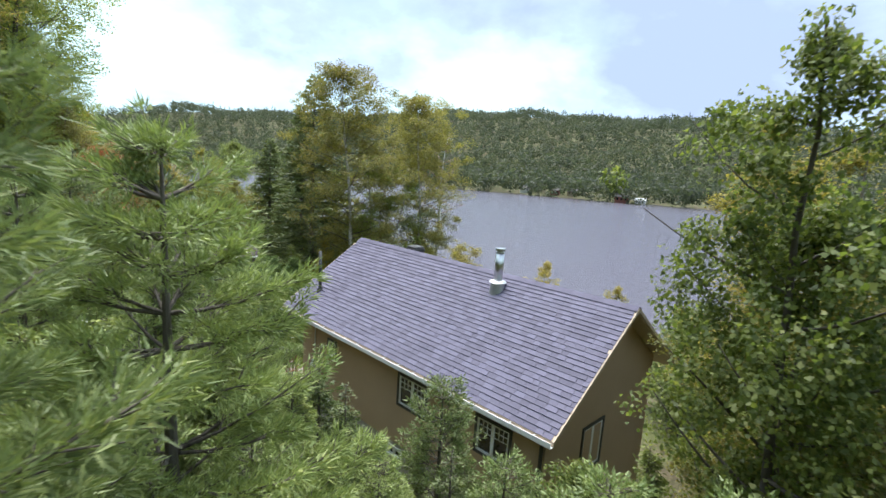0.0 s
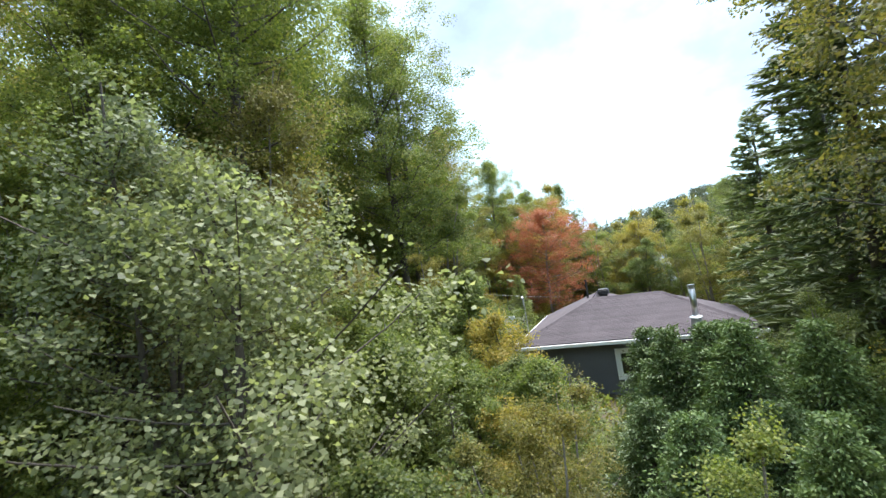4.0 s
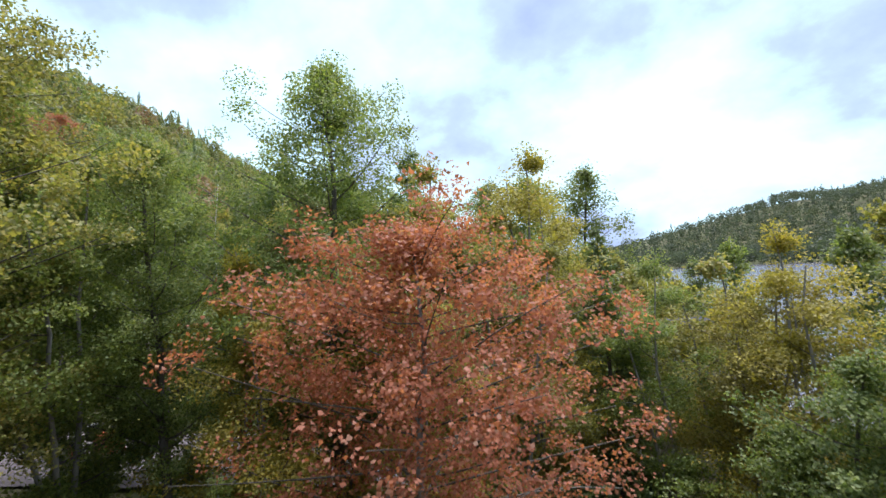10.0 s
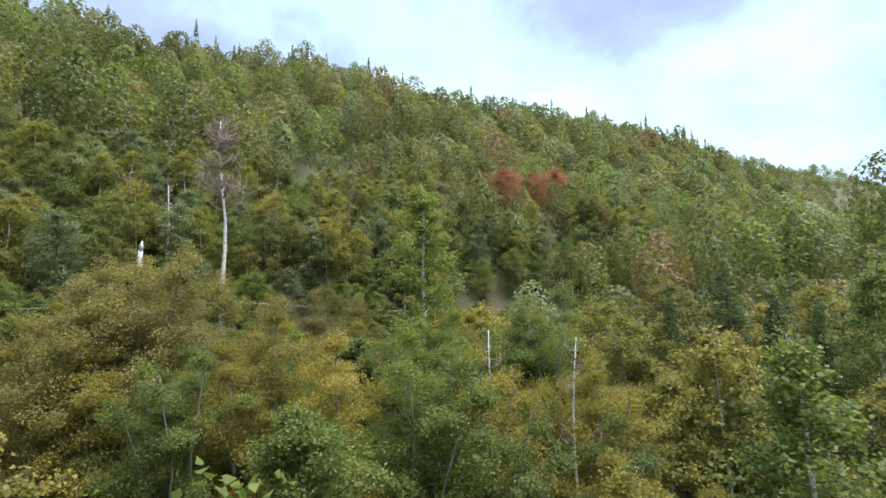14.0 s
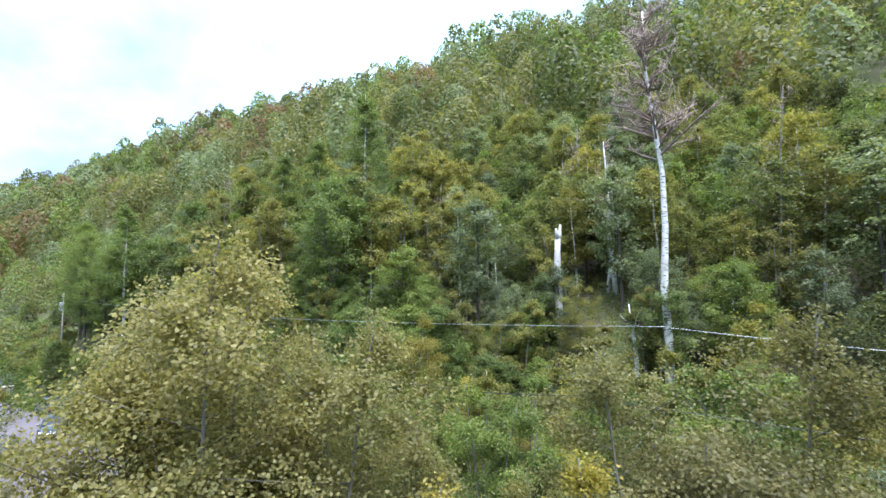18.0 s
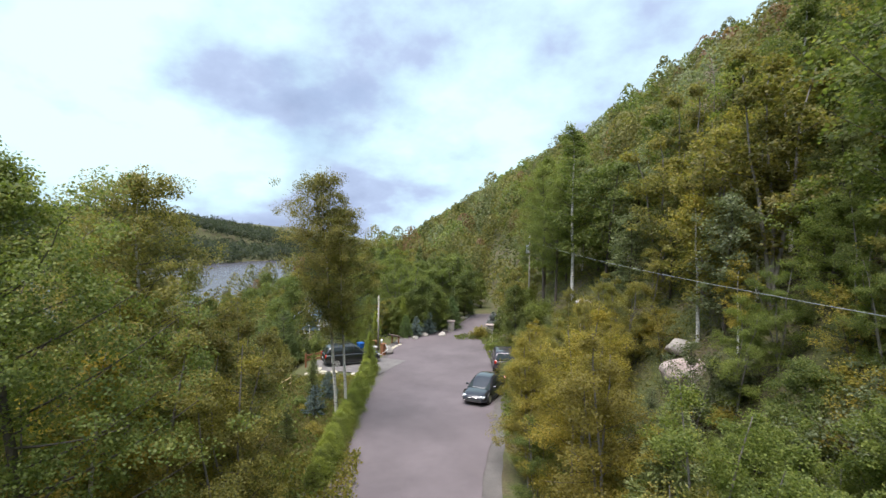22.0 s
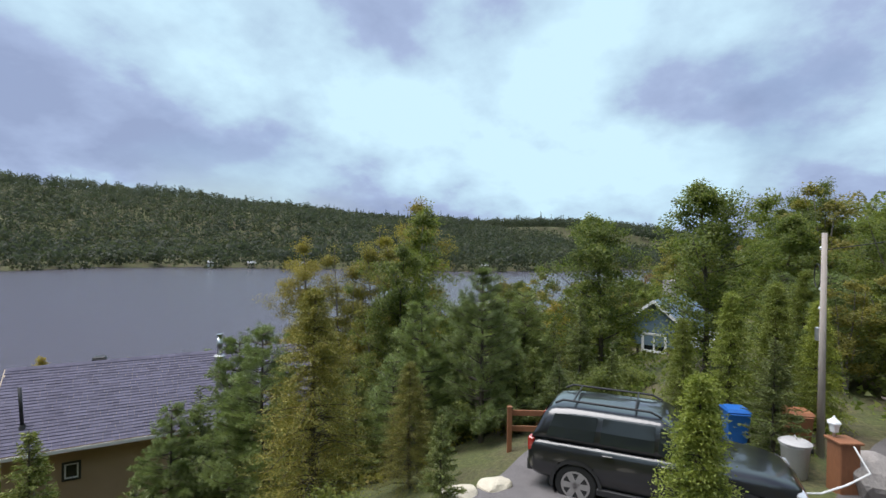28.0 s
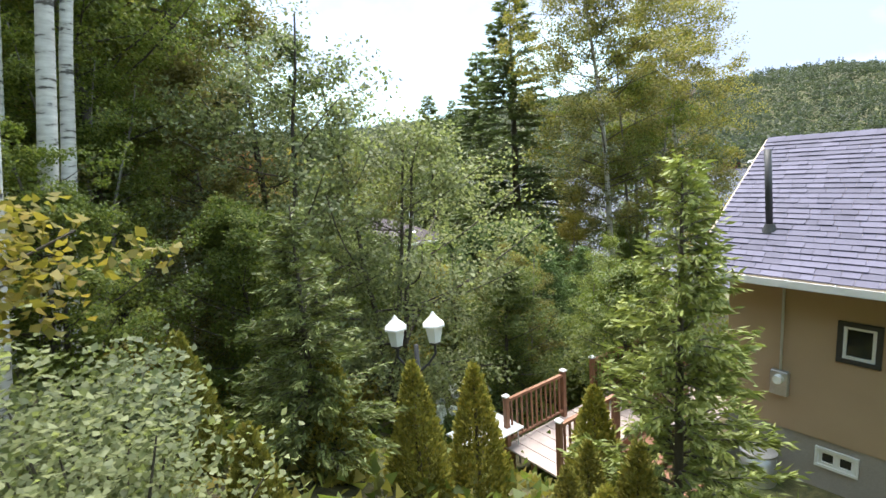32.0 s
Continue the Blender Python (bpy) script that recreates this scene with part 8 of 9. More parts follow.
for d in np.arange(0.2, ks[-1], 0.36):
    x, y = np.interp(d, ks, kp[:, 0]), np.interp(d, ks, kp[:, 1])
    s = part("kerb_stone", Shape().box(-0.17, -0.13, -0.15, 0.17, 0.13, 0.16, 0.05), CREAM_STONE, kerb)
    s.matrix_basis = pose(x, y, 5.82, krng.uniform(-4, 4), krng.uniform(-4, 4), -28 + krng.uniform(-9, 9)) @ Matrix.Diagonal((krng.uniform(0.85, 1.05), krng.uniform(0.8, 1.2), krng.uniform(0.8, 1.15), 1))
for x, y, s, lab in ((-9.4, -9.6, 1.2, "flat grey boulder in the roadside bed"), (-10.6, -9.8, 0.9, "grey boulder on the bank by the road"), (0.6, -8.6, 1.0, "grey boulder under small spruces"), (1.4, -6.9, 0.8, "grey boulder under small spruces"), (0.2, -5.2, 0.8, "grey boulder under small spruces")):
    boulder(x, y, s, GREYS, lab)
for k in range(14):
    q = k / 13
    boulder(3.0 + 8 * q, -10.2 - 7.2 * q + 0.5 * math.sin(5 * q), 0.5 + 0.25 * krng.random(), GREYS if k % 2 else CREAMS, "rough stone along the drive beyond the gate", group="drive stones", z=5.75)


def utility_pole(x, y, z0, z1, label, transformer=False):
    p = thing("utility_pole", label, "utility pole", pose(x, y, z0))
    part("shaft", Shape().tube([(0, 0, -0.3), (0, 0, z1 - z0)], [0.085, 0.055], 12), POLE_WOOD, p, smooth_shade=True)
    h_ = z1 - z0
    for k, z in enumerate((h_ - 0.35, h_ - 1.3, h_ - 1.75)):
        part("insulator", Shape().tube([(0.06, 0, z), (0.16, 0, z), (0.20, 0, z)], [0.03, 0.05, 0.03], 8), LAMP_GLASS, p)
    if transformer:
        part("transformer", Shape().tube([(0.30, 0, h_ - 2.0), (0.30, 0, h_ - 1.98), (0.30, 0, h_ - 1.15), (0.30, 0, h_ - 1.10)], [0.17, 0.19, 0.19, 0.12], 14), GALV, p, "grey transformer can")
        part("bracket", Shape().box(0.06, -0.05, h_ - 1.7, 0.14, 0.05, h_ - 1.3), GALV, p)
    else:
        part("junction_box", Shape().box(0.065, -0.09, h_ - 2.5, 0.24, 0.09, h_ - 2.2, 0.015), GALV, p)
        part("cable_coil", Shape().tube([(0.25 + 0.22 * np.cos(a), 0.05, h_ - 1.0 + 0.28 * np.sin(a)) for a in np.linspace(0, 10, 26)], 0.012, 5), WIRE, p)
    return p


utility_pole(-3.0, 0.0, 5.7, 10.9, "weathered wooden service pole with a coiled cable")
utility_pole(-4.7, -16.0, 9.5, 16.9, "weathered utility pole with a grey transformer", True)


def cable(points, sag, r, mat, label):
    c = thing("power_cable", label, "cable")
    for a, b in zip(points[:-1], points[1:]):
        a, b = np.array(a, float), np.array(b, float)
        k = np.linspace(0, 1, 15)
        p = a + (b - a) * k[:, None]
        p[:, 2] -= sag * 4 * k * (1 - k)
        part("span", Shape().tube(p, r, 5), mat, c)
    return c


cable([(-4.5, -16.0, 16.3), (-60.0, 13.0, 15.3), (-92, 26.0, 14.5)], 0.7, 0.008, PALE_WIRE, "pale power cable strung along the hillside")
cable([(-48.3, 15.3, 13.7), (-55.96, 19.0, 13.8), (-90, 30.0, 12.0)], 0.2, 0.011, WIRE, "black telephone cable over the young birches")
cable([(-4.5, -16.0, 15.3), (-2.9, 0, 10.5)], 0.5, 0.011, WIRE, "black service cable between the two poles")
cable([(-4.5, -16.0, 15.9), (30, -34, 15)], 1.0, 0.012, WIRE, "black cable running on past the gate")
cable([(-22.4, 36.9, 3.2), (-44, 33, 7.5), (-60, 13.0, 12.0)], 0.8, 0.006, PALE_WIRE, "pale service cable through the trees")

# ---- the blue house beyond the bins ----
BLUE_WALL = plain("blue_grey_siding", (0.10, 0.15, 0.20), (0.15, 0.21, 0.27), 0.7, 1.5, 30, stretch=(0.3, 0.3, 6))
PALE_ROOF = plain("pale_grey_roof", (0.34, 0.35, 0.36), (0.46, 0.47, 0.48), 0.7, 1.0, 25)
bh = thing("blue_house", "blue-grey gabled house with white trim and a pale roof", "house", pose(15.6, 1.2, 0, 0, 0, -20))
bz = ground_at(15.6, 1.2)
part("wall", Shape().add([(0, 0, bz), (0, 3.6, bz), (0, 3.6, 5.7), (0, 1.8, 7.1), (0, 0, 5.7), (6, 0, bz), (6, 3.6, bz), (6, 3.6, 5.7), (6, 1.8, 7.1), (6, 0, 5.7)], [(4, 3, 2, 1, 0), (5, 6, 7, 8, 9), (0, 5, 9, 4), (1, 2, 7, 6)]), BLUE_WALL, bh)
for s in (0, 1):
    y0, y1 = (-0.3, 1.8) if s == 0 else (3.9, 1.8)
    part("roof_slope", Shape().add([(-0.35, y0, 5.5), (6.3, y0, 5.5), (6.3, y1, 7.16), (-0.35, y1, 7.16), (-0.35, y0, 5.62), (6.3, y0, 5.62), (6.3, y1, 7.28), (-0.35, y1, 7.28)], [(3, 2, 1, 0), (4, 5, 6, 7), (0, 1, 5, 4), (1, 2, 6, 5), (2, 3, 7, 6), (3, 0, 4, 7)]), BLUE_WALL, bh)
    part("rake_trim", Shape().add([(-0.40, y0, 5.42), (-0.40, y1, 7.08), (-0.40, y1, 7.30), (-0.40, y0, 5.64), (-0.355, y0, 5.42), (-0.355, y1, 7.08), (-0.355, y1, 7.30), (-0.355, y0, 5.64)], [(0, 1, 2, 3), (7, 6, 5, 4), (0, 4, 5, 1), (1, 5, 6, 2), (2, 6, 7, 3), (3, 7, 4, 0)]), WHITE, bh)
for y in (-0.05, 3.55):
    part("corner_board", Shape().box(-0.06, y, bz, 0.05, y + 0.12, 5.65), WHITE, bh)
window(bh, "window", pose(-0.01, 2.6, 4.0, 0, 0, -90), 1.5, 1.2, WHITE, WHITE, 0.10, 2, label="white-trimmed window in the blue gable")
part("chimney", Shape().box(2.2, 1.4, 6.2, 2.9, 2.1, 8.4, 0.03), STONE, bh, "square stone chimney")
porch = thing("porch_roof", "pale grey porch roof on white posts", "roof", pose(15.6, 1.2, 0, 0, 0, -20))
part("roof_sheet", Shape().add([(-2.4, -4.2, 4.3), (3.5, -4.2, 4.3), (3.5, -0.06, 5.3), (-2.4, -0.06, 5.3), (-2.4, -4.2, 4.42), (3.5, -4.2, 4.42), (3.5, -0.06, 5.42), (-2.4, -0.06, 5.42)], [(3, 2, 1, 0), (4, 5, 6, 7), (0, 1, 5, 4), (1, 2, 6, 5), (2, 3, 7, 6), (3, 0, 4, 7)]), PALE_ROOF, porch)
for x in (-2.2, 0.4, 3.2):
    part("post", Shape().box(x - 0.06, -4.1, bz - 0.5, x + 0.06, -3.98, 4.3, 0.01), WHITE, porch)

# ---- the shingled house by the shore ----
SLATE = plain("dark_slate_shingles", (0.060, 0.058, 0.066), (0.115, 0.110, 0.124), 0.92, 0.8, 60, strength=0.5)
BEIGE_WALL = plain("beige_siding", (0.34, 0.31, 0.26), (0.44, 0.40, 0.34), 0.7, 1.5, 30, stretch=(0.3, 0.3, 6))


def gabled_house(m, long, half, eave, ridge, wall, roof, label):
    """A house with a gabled roof along x, its floor at z = 0."""
    h_ = thing("shore_house", label, "house", m)
    part("wall", Shape().add([(x, y, z) for x in (0.3, long - 0.3) for y, z in ((-half + 0.4, -2.5), (half - 0.4, -2.5), (half - 0.4, eave), (0, ridge - 0.25), (-half + 0.4, eave))],
                             [(4, 3, 2, 1, 0), (5, 6, 7, 8, 9), (0, 5, 9, 4), (1, 2, 7, 6)]), wall, h_)
    for side in (-1, 1):
        slope = part("roof_slope", slope_slab(side * half, eave - 0.1, 0, ridge, 0.14, 0, long), roof, h_)
        for k in range(14):
            q, r = k / 14, (k + 1.1) / 14
            part("shingle_course", Shape().add([(0, side * half * (1 - q), eave - 0.1 + (ridge - eave + 0.1) * q + 0.03), (long, side * half * (1 - q), eave - 0.1 + (ridge - eave + 0.1) * q + 0.03),
                                                (long, side * half * (1 - r), eave - 0.1 + (ridge - eave + 0.1) * r + 0.006), (0, side * half * (1 - r), eave - 0.1 + (ridge - eave + 0.1) * r + 0.006)], [(0, 1, 2, 3) if side < 0 else (3, 2, 1, 0)]), roof, slope)
        window(h_, "window", pose(long * 0.3, -half + 0.39, 0.6) if side < 0 else pose(long - 0.29, -0.6, 0.8, 0, 0, 90), 1.2, 1.1, WHITE, WHITE, 0.08, 2, label="white-framed window in the siding")
    part("chimney", Shape().box(long * 0.4, 0.2, ridge - 0.6, long * 0.4 + 0.5, 0.7, ridge + 0.8, 0.03), STONE, h_, "square stone chimney")
    return h_


gabled_house(pose(-50.5, 61.0, -0.6, 0, 0, 40), 8.5, 3.6, 2.4, 4.7, BEIGE_WALL, SLATE, "beige house with a dark shingled gable roof by the lake")

# ---- bare trees on the hill ----
BARE = plain("bleached_dead_wood", (0.42, 0.39, 0.37), (0.66, 0.62, 0.60), 0.85, 2, 20, strength=0.4, stretch=(1, 1, 0.3))
TWIG = plain("pinkish_bare_twigs", (0.24, 0.17, 0.14), (0.36, 0.27, 0.23), 0.85, 3, 20)


def dead(name, label, x, y, top, base, *args, bark=BARE, twig=BARE, turn=0.0, **kw):
    t_me, b_me = dead_tree(*args[:1], top - base, *args[1:], **kw)
    t_me.materials.append(bark)
    b_me.materials.append(twig)
    ob = thing(name, label, "dead tree", pose(x, y, base, 0, 0, turn))
    part("trunk", t_me, None, ob)
    part("twig_crown", b_me, None, ob)
    return ob


dead("dead_tree", "forked white snag without bark on the slope", -57.3, 2.0, 20.0, ground_at(-57.3, 2.0) - 0.3, 401, 0.26, 3, 0.9, fork=True, twigs=1, turn=60)
dead("dead_tree", "broken leaning snag with stubby bare branches", -60.9, 5.5, 16.0, ground_at(-60.9, 5.5) - 0.3, 402, 0.15, 6, 1.5, lean=(0.14, 0.05), twigs=2)
dead("birch_tree", "tall bare birch with a pinkish twiggy crown", -62.3, 6.4, 32.0, ground_at(-62.3, 6.4) - 0.3, 403, 0.22, 60, 3.4, twigs=18, fan=0.60, bark=BARK_BIRCH, twig=TWIG)
dead("birch_tree", "bare twin-trunked birch among green trees", -61.5, -1.6, 27.0, ground_at(-61.5, -1.6) - 0.3, 404, 0.17, 22, 3.2, twigs=12, bark=BARK_BIRCH, lean=(0.07, 0.02), twig=TWIG)
dead("birch_tree", "bare white birch stem beside its twin", -61.0, -2.3, 25.5, ground_at(-61, -2.3) - 0.3, 405, 0.15, 16, 2.6, twigs=10, bark=BARK_BIRCH, lean=(-0.06, 0.03), twig=TWIG)
dead("dead_tree", "short weathered stub on the slope", -53.3, -2.6, 18.8, ground_at(-53.3, -2.6) - 0.3, 406, 0.13, 4, 0.8, twigs=1)
dead("birch_tree", "dying white birch by the water with red twigs", -4.8, 43.0, 11.0, ground_at(-4.8, 43.0) - 0.3, 407, 0.13, 26, 3.0, twigs=12, bark=BARK_BIRCH, twig=TWIG, lean=(0.04, 0))
dead("birch_tree", "slim bare birch standing in the thicket", -55.0, 38.2, 13.6, ground_at(-55, 38.2) - 0.2, 408, 0.08, 14, 1.8, twigs=8, bark=BARK_BIRCH, twig=TWIG)
dead("birch_tree", "slim bare birch leaning in the thicket", -55.7, 41.0, 13.4, ground_at(-55.7, 41) - 0.2, 409, 0.08, 14, 1.8, twigs=8, bark=BARK_BIRCH, lean=(0.1, 0.05), twig=TWIG)
for k in range(8):
    u, v = -86 + 10.6 * k + 2 * math.sin(k * 5), -22 - 9 * abs(math.sin(k * 1.7))
    x, y = xy(u, v)
    g = ground_at(x, y)
    dead("birch_tree", "pale bare stem among the hillside trees", x, y, g + 10 + 3 * math.sin(k), g - 0.3, 420 + k, 0.075, 18, 2.8, twigs=10, bark=BARK_GREY, twig=TWIG, lean=(0.08 * math.sin(k * 3), 0.05))
for x, y, s in ((-31.0, -5.3, 2.4), (-29.8, -6.5, 1.6), (-24.0, -8.5, 2.2), (-22.5, -9.3, 1.8), (-23.2, -8.0, 1.2), (-44.5, -2.0, 1.9), (-45.6, -1.1, 1.5), (-54.0, -4.8, 1.8), (-60, -6.5, 2.0), (-40, -9, 2.0), (-17.5, -11.5, 1.6)):
    boulder(x, y, s, PINKS if s > 1.7 else GREYS, "weathered grey-pink rock on the hillside", flat=0.8)

# ---- the lower drive ----
for k in range(40):
    a, r = k * 2.4, 0.16 * math.sqrt(k)
    boulder(-33.7 + 1.4 * r * math.cos(a), 52.6 + r * math.sin(a), 0.34 + 0.12 * math.sin(k * 1.9), CREAMS if k % 3 else PINKS, "pale broken stone in a heap by the drive", group="stone heap", category="stone", z=ground_at(-33.7, 52.6) + max(0, 0.45 - 0.42 * r))
for k, (x, y) in enumerate(((-30.8, 51.0), (-30.2, 51.6))):
    hive = thing("wooden_box", "white wooden box with a flat lid on the lawn", "box", pose(x, y, ground_at(x, y), 0, 0, 20))
    part("body", Shape().box(-0.22, -0.26, 0, 0.22, 0.26, 0.42, 0.01), WHITE, hive)
    part("lid", Shape().box(-0.25, -0.29, 0.422, 0.25, 0.29, 0.47, 0.012), GALV, hive)
for k in range(3):
    log = thing("log_pile", "short cut logs stacked by the drive", "logs", pose(-35.2 + 0.6 * k, 54.2 + 0.2 * k, ground_at(-35, 54.2) + 0.12, 0, 0, 20 * k))
    for j in range(4):
        part("log", Shape().tube([(-0.3, 0.26 * (j % 3) - 0.2, 0.22 * (j // 3)), (0.3, 0.26 * (j % 3) - 0.2, 0.22 * (j // 3))], 0.12, 10), RAW_WOOD, log)
ORANGE = plain("faded_orange_paint", (0.45, 0.10, 0.03), (0.55, 0.15, 0.05), 0.5)
tractor = thing("tractor", "small faded orange tractor under the trees", "tractor", pose(-44.0, 38.6, ground_at(-44.0, 38.6), 0, 0, 30))
part("bonnet", Shape().box(0.2, -0.26, 0.55, 1.35, 0.26, 1.05, 0.06), ORANGE, tractor)
part("seat", Shape().box(-0.6, -0.24, 0.72, -0.2, 0.24, 0.82, 0.03).box(-0.68, -0.22, 0.8, -0.58, 0.22, 1.15, 0.03), PLASTIC, tractor)
part("chassis", Shape().box(-0.7, -0.2, 0.4, 1.3, 0.2, 0.55, 0.02), PLASTIC, tractor)
part("steering_wheel", Shape().tube([(0.05 + 0.03 * np.cos(a), 0.17 * np.cos(a), 1.05 + 0.17 * np.sin(a)) for a in np.linspace(0, 6.28, 17)], 0.014, 6), PLASTIC, tractor)
for x, r in ((-0.45, 0.48), (1.05, 0.30)):
    for s in (-1, 1):
        w = part("wheel", Shape().tube([(x, s * 0.42, r), (x, s * 0.46, r), (x, s * 0.62, r), (x, s * 0.66, r)], [r * 0.9, r, r, r * 0.9], 24), RUBBER, tractor)
        part("rim", Shape().tube([(x, s * 0.655, r), (x, s * 0.67, r)], [r * 0.55, r * 0.5], 18), ORANGE, w)

# ---- the lake's edge ----
RED_WALL = plain("red_brown_siding", (0.20, 0.07, 0.05), (0.28, 0.10, 0.07), 0.7)
TAN_WALL = plain("tan_siding", (0.40, 0.33, 0.24), (0.50, 0.42, 0.31), 0.7)
DARK_ROOF = plain("dark_roof", (0.06, 0.055, 0.055), (0.10, 0.09, 0.09), 0.8)


def cottage(x, y, w, d, h_, wall, roof, turn, label):
    z = max(ground_at(x, y), LAKE + 0.4)
    c = thing("cottage", label, "house", pose(x, y, z, 0, 0, turn), "far-shore cottages")
    part("wall", Shape().add([(-w, -d, -1), (w, -d, -1), (w, d, -1), (-w, d, -1), (-w, -d, h_), (w, -d, h_), (w, d, h_), (-w, d, h_), (-w, 0, h_ * 1.55), (w, 0, h_ * 1.55)], [(0, 1, 5, 4), (2, 3, 7, 6), (1, 2, 6, 9, 5), (3, 0, 4, 8, 7)]), wall, c)
    for s in (-1, 1):
        part("roof_slope", Shape().add([(-w - 0.4, s * (d + 0.5), h_ - 0.25), (w + 0.4, s * (d + 0.5), h_ - 0.25), (w + 0.4, 0, h_ * 1.57), (-w - 0.4, 0, h_ * 1.57), (-w - 0.4, s * (d + 0.5), h_ - 0.05), (w + 0.4, s * (d + 0.5), h_ - 0.05), (w + 0.4, 0, h_ * 1.57 + 0.2), (-w - 0.4, 0, h_ * 1.57 + 0.2)], [(3, 2, 1, 0), (4, 5, 6, 7), (0, 1, 5, 4), (1, 2, 6, 5), (2, 3, 7, 6), (3, 0, 4, 7)]), roof, c)
    for k in range(3):
        x0 = -w + w * (0.25 + 0.6 * k)
        part("window", Shape().box(x0, -d - 0.05, h_ * 0.3, x0 + 0.28 * w, -d + 0.02, h_ * 0.75), PANE, c)
    return c


cottage(64, 279, 3.4, 2.6, 2.6, RED_WALL, DARK_ROOF, -20, "red-brown cottage by the far shore")
cottage(72, 273, 2.4, 2, 1.8, WHITE, PALE_ROOF, -25, "low white boathouse at the water")
cottage(41, 298, 2.8, 2.2, 2.0, TAN_WALL, DARK_ROOF, -18, "tan cottage among shore trees")
cottage(31, 300, 2.6, 2, 2.0, RED_WALL, DARK_ROOF, -15, "small red cottage among shore trees")
cottage(14, 305, 2.6, 2, 2.0, WHITE, DARK_ROOF, -15, "small white cottage at the shore")
for u, lab in ((92, "white cottage low on the far shore"), (108, "small pale cottage at the water"), (128, "tan cottage under the far trees"), (150, "white boathouse on the far shore"), (196, "pale cottage on the far shore"), (168, "small cottage among far trees")):
    x, y = xy(u, np.interp(u, FAR_U, FAR_V) + 8)
    cottage(x, y, 1.8, 1.5, 1.5, WHITE if u % 3 else TAN_WALL, DARK_ROOF if u % 4 else PALE_ROOF, -40, lab)


def dock(x, y, turn, long, label, z=LAKE + 0.35):
    d = thing("dock", label, "dock", pose(x, y, z, 0, 0, turn), "docks")
    for k in range(int(long / 0.2)):
        part("plank", Shape().box(-0.75, k * 0.2, 0, 0.75, k * 0.2 + 0.185, 0.04), DECK, d)
    for s in (-0.7, 0.7):
        part("stringer", Shape().box(s - 0.04, 0, -0.16, s + 0.04, long, -0.002), TIMBER, d)
        for k in range(3):
            part("post", Shape().tube([(s, 0.4 + k * (long - 0.8) / 2, -1.6), (s, 0.4 + k * (long - 0.8) / 2, 0.1)], 0.06, 8), POLE_WOOD, d)
    return d


dock(-5.4, 50.5, -22, 7, "grey wooden dock on the lake")
dock(-36, 74.5, -22, 6, "grey wooden dock at the wooded shore")


def boat(x, y, turn, hull_mat, label):
    b = thing("boat", label, "boat", pose(x, y, LAKE + 0.02, 0, 0, turn), "moored boats")
    st = [(-2.2, 0.75), (-1.0, 0.9), (0.4, 0.9), (1.5, 0.6), (2.3, 0.05)]
    sh = Shape()
    sh.add([p for x_, w in st for p in ((x_, -w, 0.5), (x_, -w * 0.7, -0.1), (x_, w * 0.7, -0.1), (x_, w, 0.5))], [(4 * i + j, 4 * i + 4 + j, 4 * i + 5 + j, 4 * i + 1 + j) for i in range(4) for j in range(3)] + [(0, 1, 2, 3)])
    part("hull", sh, hull_mat, b)
    part("bench", Shape().box(-0.9, -0.8, 0.30, -0.5, 0.8, 0.35).box(0.4, -0.8, 0.30, 0.8, 0.8, 0.35), DECK, b)
    part("outboard", Shape().box(-2.45, -0.15, 0.3, -2.2, 0.15, 0.85, 0.05), PLASTIC, b)
    return b


boat(-3.3, 54.5, 60, WHITE, "white motor boat moored beside the dock")
boat(-33.5, 78, 70, RED_WALL, "red and white boat moored at the shore")

# ---- roof shingles ----
rr = random.Random(12)
rows_, cell = 28, 0.30
n_up = np.array([0, -(A_RIDGE - A_EAVE), A_HALF]) / math.hypot(A_RIDGE - A_EAVE, A_HALF)
SINGLE = {}


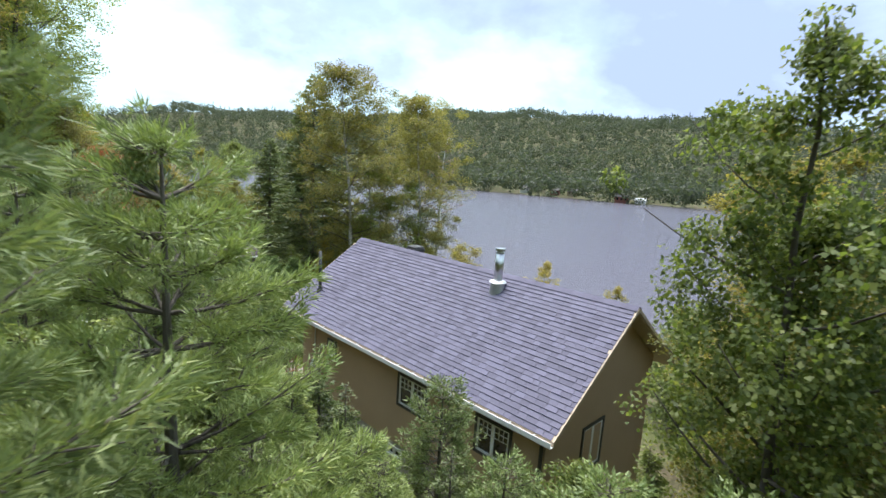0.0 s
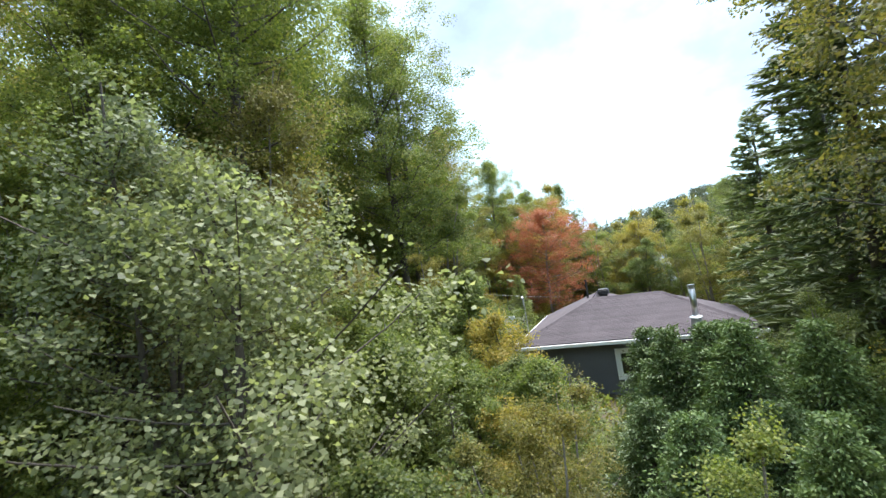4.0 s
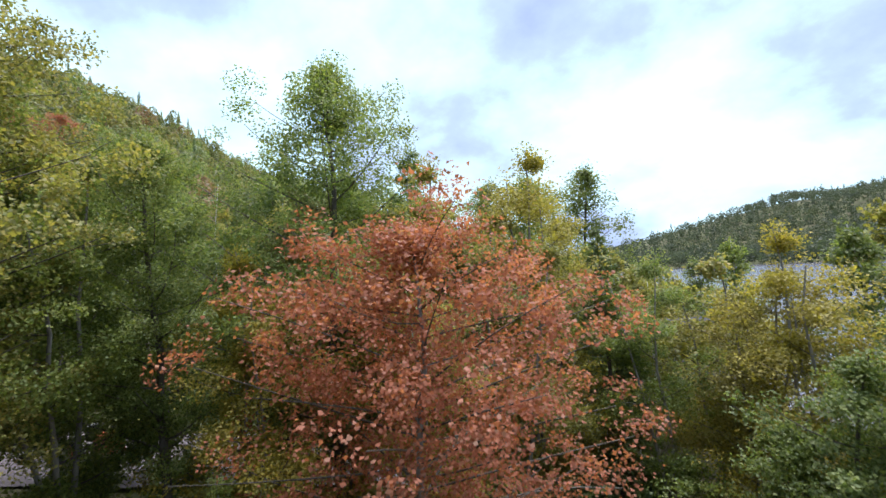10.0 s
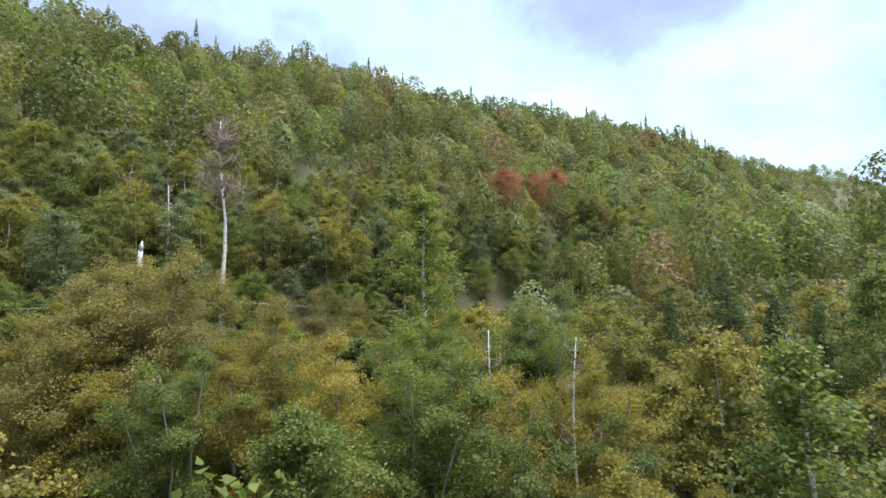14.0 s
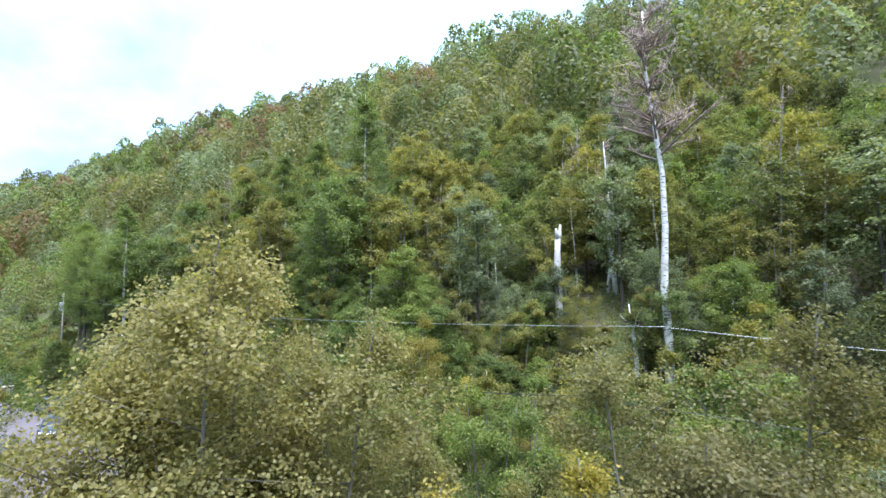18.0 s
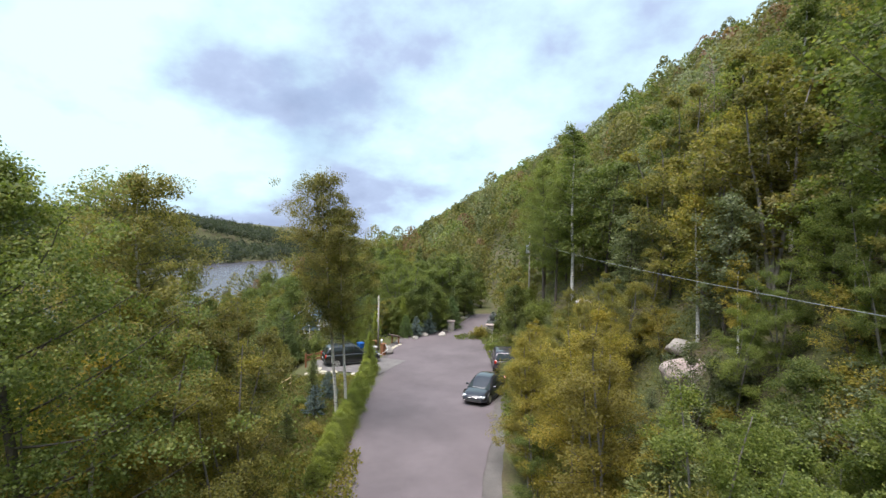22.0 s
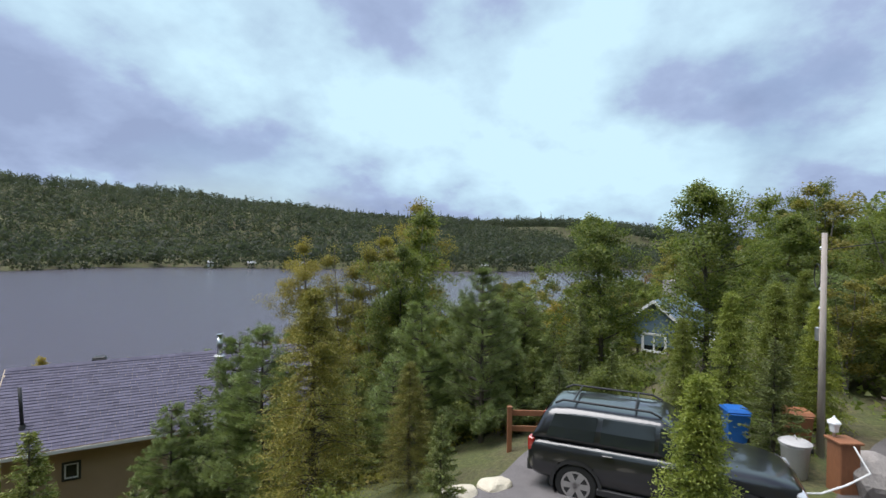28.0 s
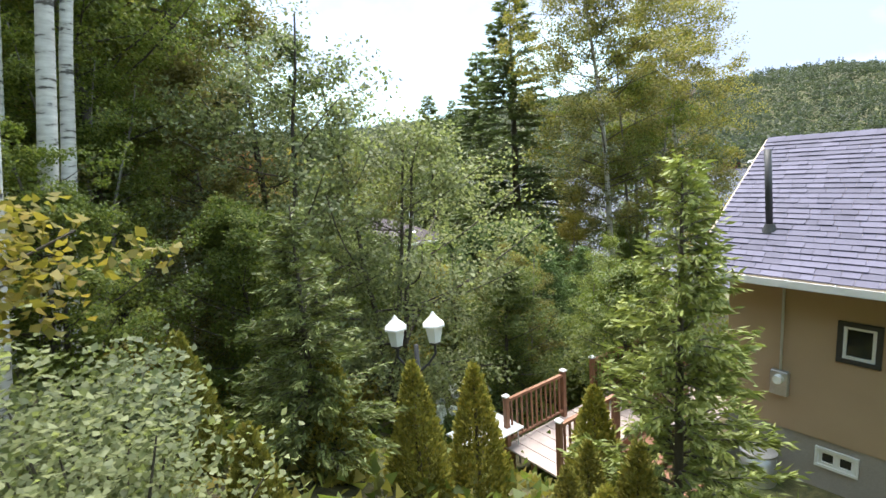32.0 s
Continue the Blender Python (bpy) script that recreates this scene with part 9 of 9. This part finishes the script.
def shingle_points(x0, x1, q0, q1, lift):
    """A tab on the front slope between x0 and x1, from q0 to q1 of the way up."""
    low = np.array([0, A_HALF * q0, A_EAVE + (A_RIDGE - A_EAVE) * q0])
    top = np.array([0, A_HALF * q1, A_EAVE + (A_RIDGE - A_EAVE) * q1])
    ex = np.array([1.0, 0, 0])
    a, b = low + n_up * (0.020 + lift), top + n_up * 0.004
    return [a + ex * x0, a + ex * x1, b + ex * x1, b + ex * x0, low + ex * x0 + n_up * 0.001, low + ex * x1 + n_up * 0.001]


FACES = [(0, 1, 2, 3), (4, 5, 1, 0), (4, 0, 3), (5, 2, 1)]
far_tabs = Shape()
for r in range(rows_):
    q0, q1 = r / rows_, min(1.0, (r + 1.18) / rows_)
    x = -cell * (0.5 if r % 2 else 0.0) - rr.uniform(0, 0.06)
    while x < A_LONG:
        w = rr.choice((0.17, 0.23, 0.28, 0.34))
        x0, x1 = max(0.0, x + 0.006), min(A_LONG, x + w)
        lift = rr.choice((0.0, 0.006, 0.010))
        if x1 - x0 > 0.05:
            pts_ = shingle_points(x0, x1, q0, q1, lift)
            if x < 2.3 and r < 28:
                part("shingle", Shape().add(pts_, FACES), SHINGLE, roof_front)
            else:
                far_tabs.add(pts_, FACES)
        x += w
SHINGLE_FIELD = material("lavender_grey_shingle_field", lambda nodes, links: principled(nodes, links, mixed(nodes, links, 1.0, ramp(nodes, links, noise_of(nodes, links, 70, 3, 0.6), [(0.3, (0.086, 0.081, 0.119)), (0.7, (0.130, 0.123, 0.172))]), ramp(nodes, links, nodes.new("ShaderNodeNewGeometry").outputs["Random Per Island"], [(0, (0.80, 0.80, 0.81)), (0.5, (0.98, 0.98, 0.98)), (1, (1.14, 1.14, 1.16))]), "MULTIPLY"), 0.92))
tagged(part("shingles", far_tabs, SHINGLE_FIELD, roof_front), kind="stuff")
back = Shape()
for r in range(rows_):
    q0, q1 = r / rows_, min(1.0, (r + 1.12) / rows_)
    y0, y1 = 2 * A_HALF - A_HALF * q0, 2 * A_HALF - A_HALF * q1
    z0, z1 = A_EAVE + (A_RIDGE - A_EAVE) * q0, A_EAVE + (A_RIDGE - A_EAVE) * q1
    back.add([(0, y0, z0 + 0.018), (A_LONG, y0, z0 + 0.018), (A_LONG, y1, z1 + 0.006), (0, y1, z1 + 0.006)], [(1, 0, 3, 2)])
tagged(part("shingles", back, SHINGLE_FIELD, roof_back), kind="stuff")
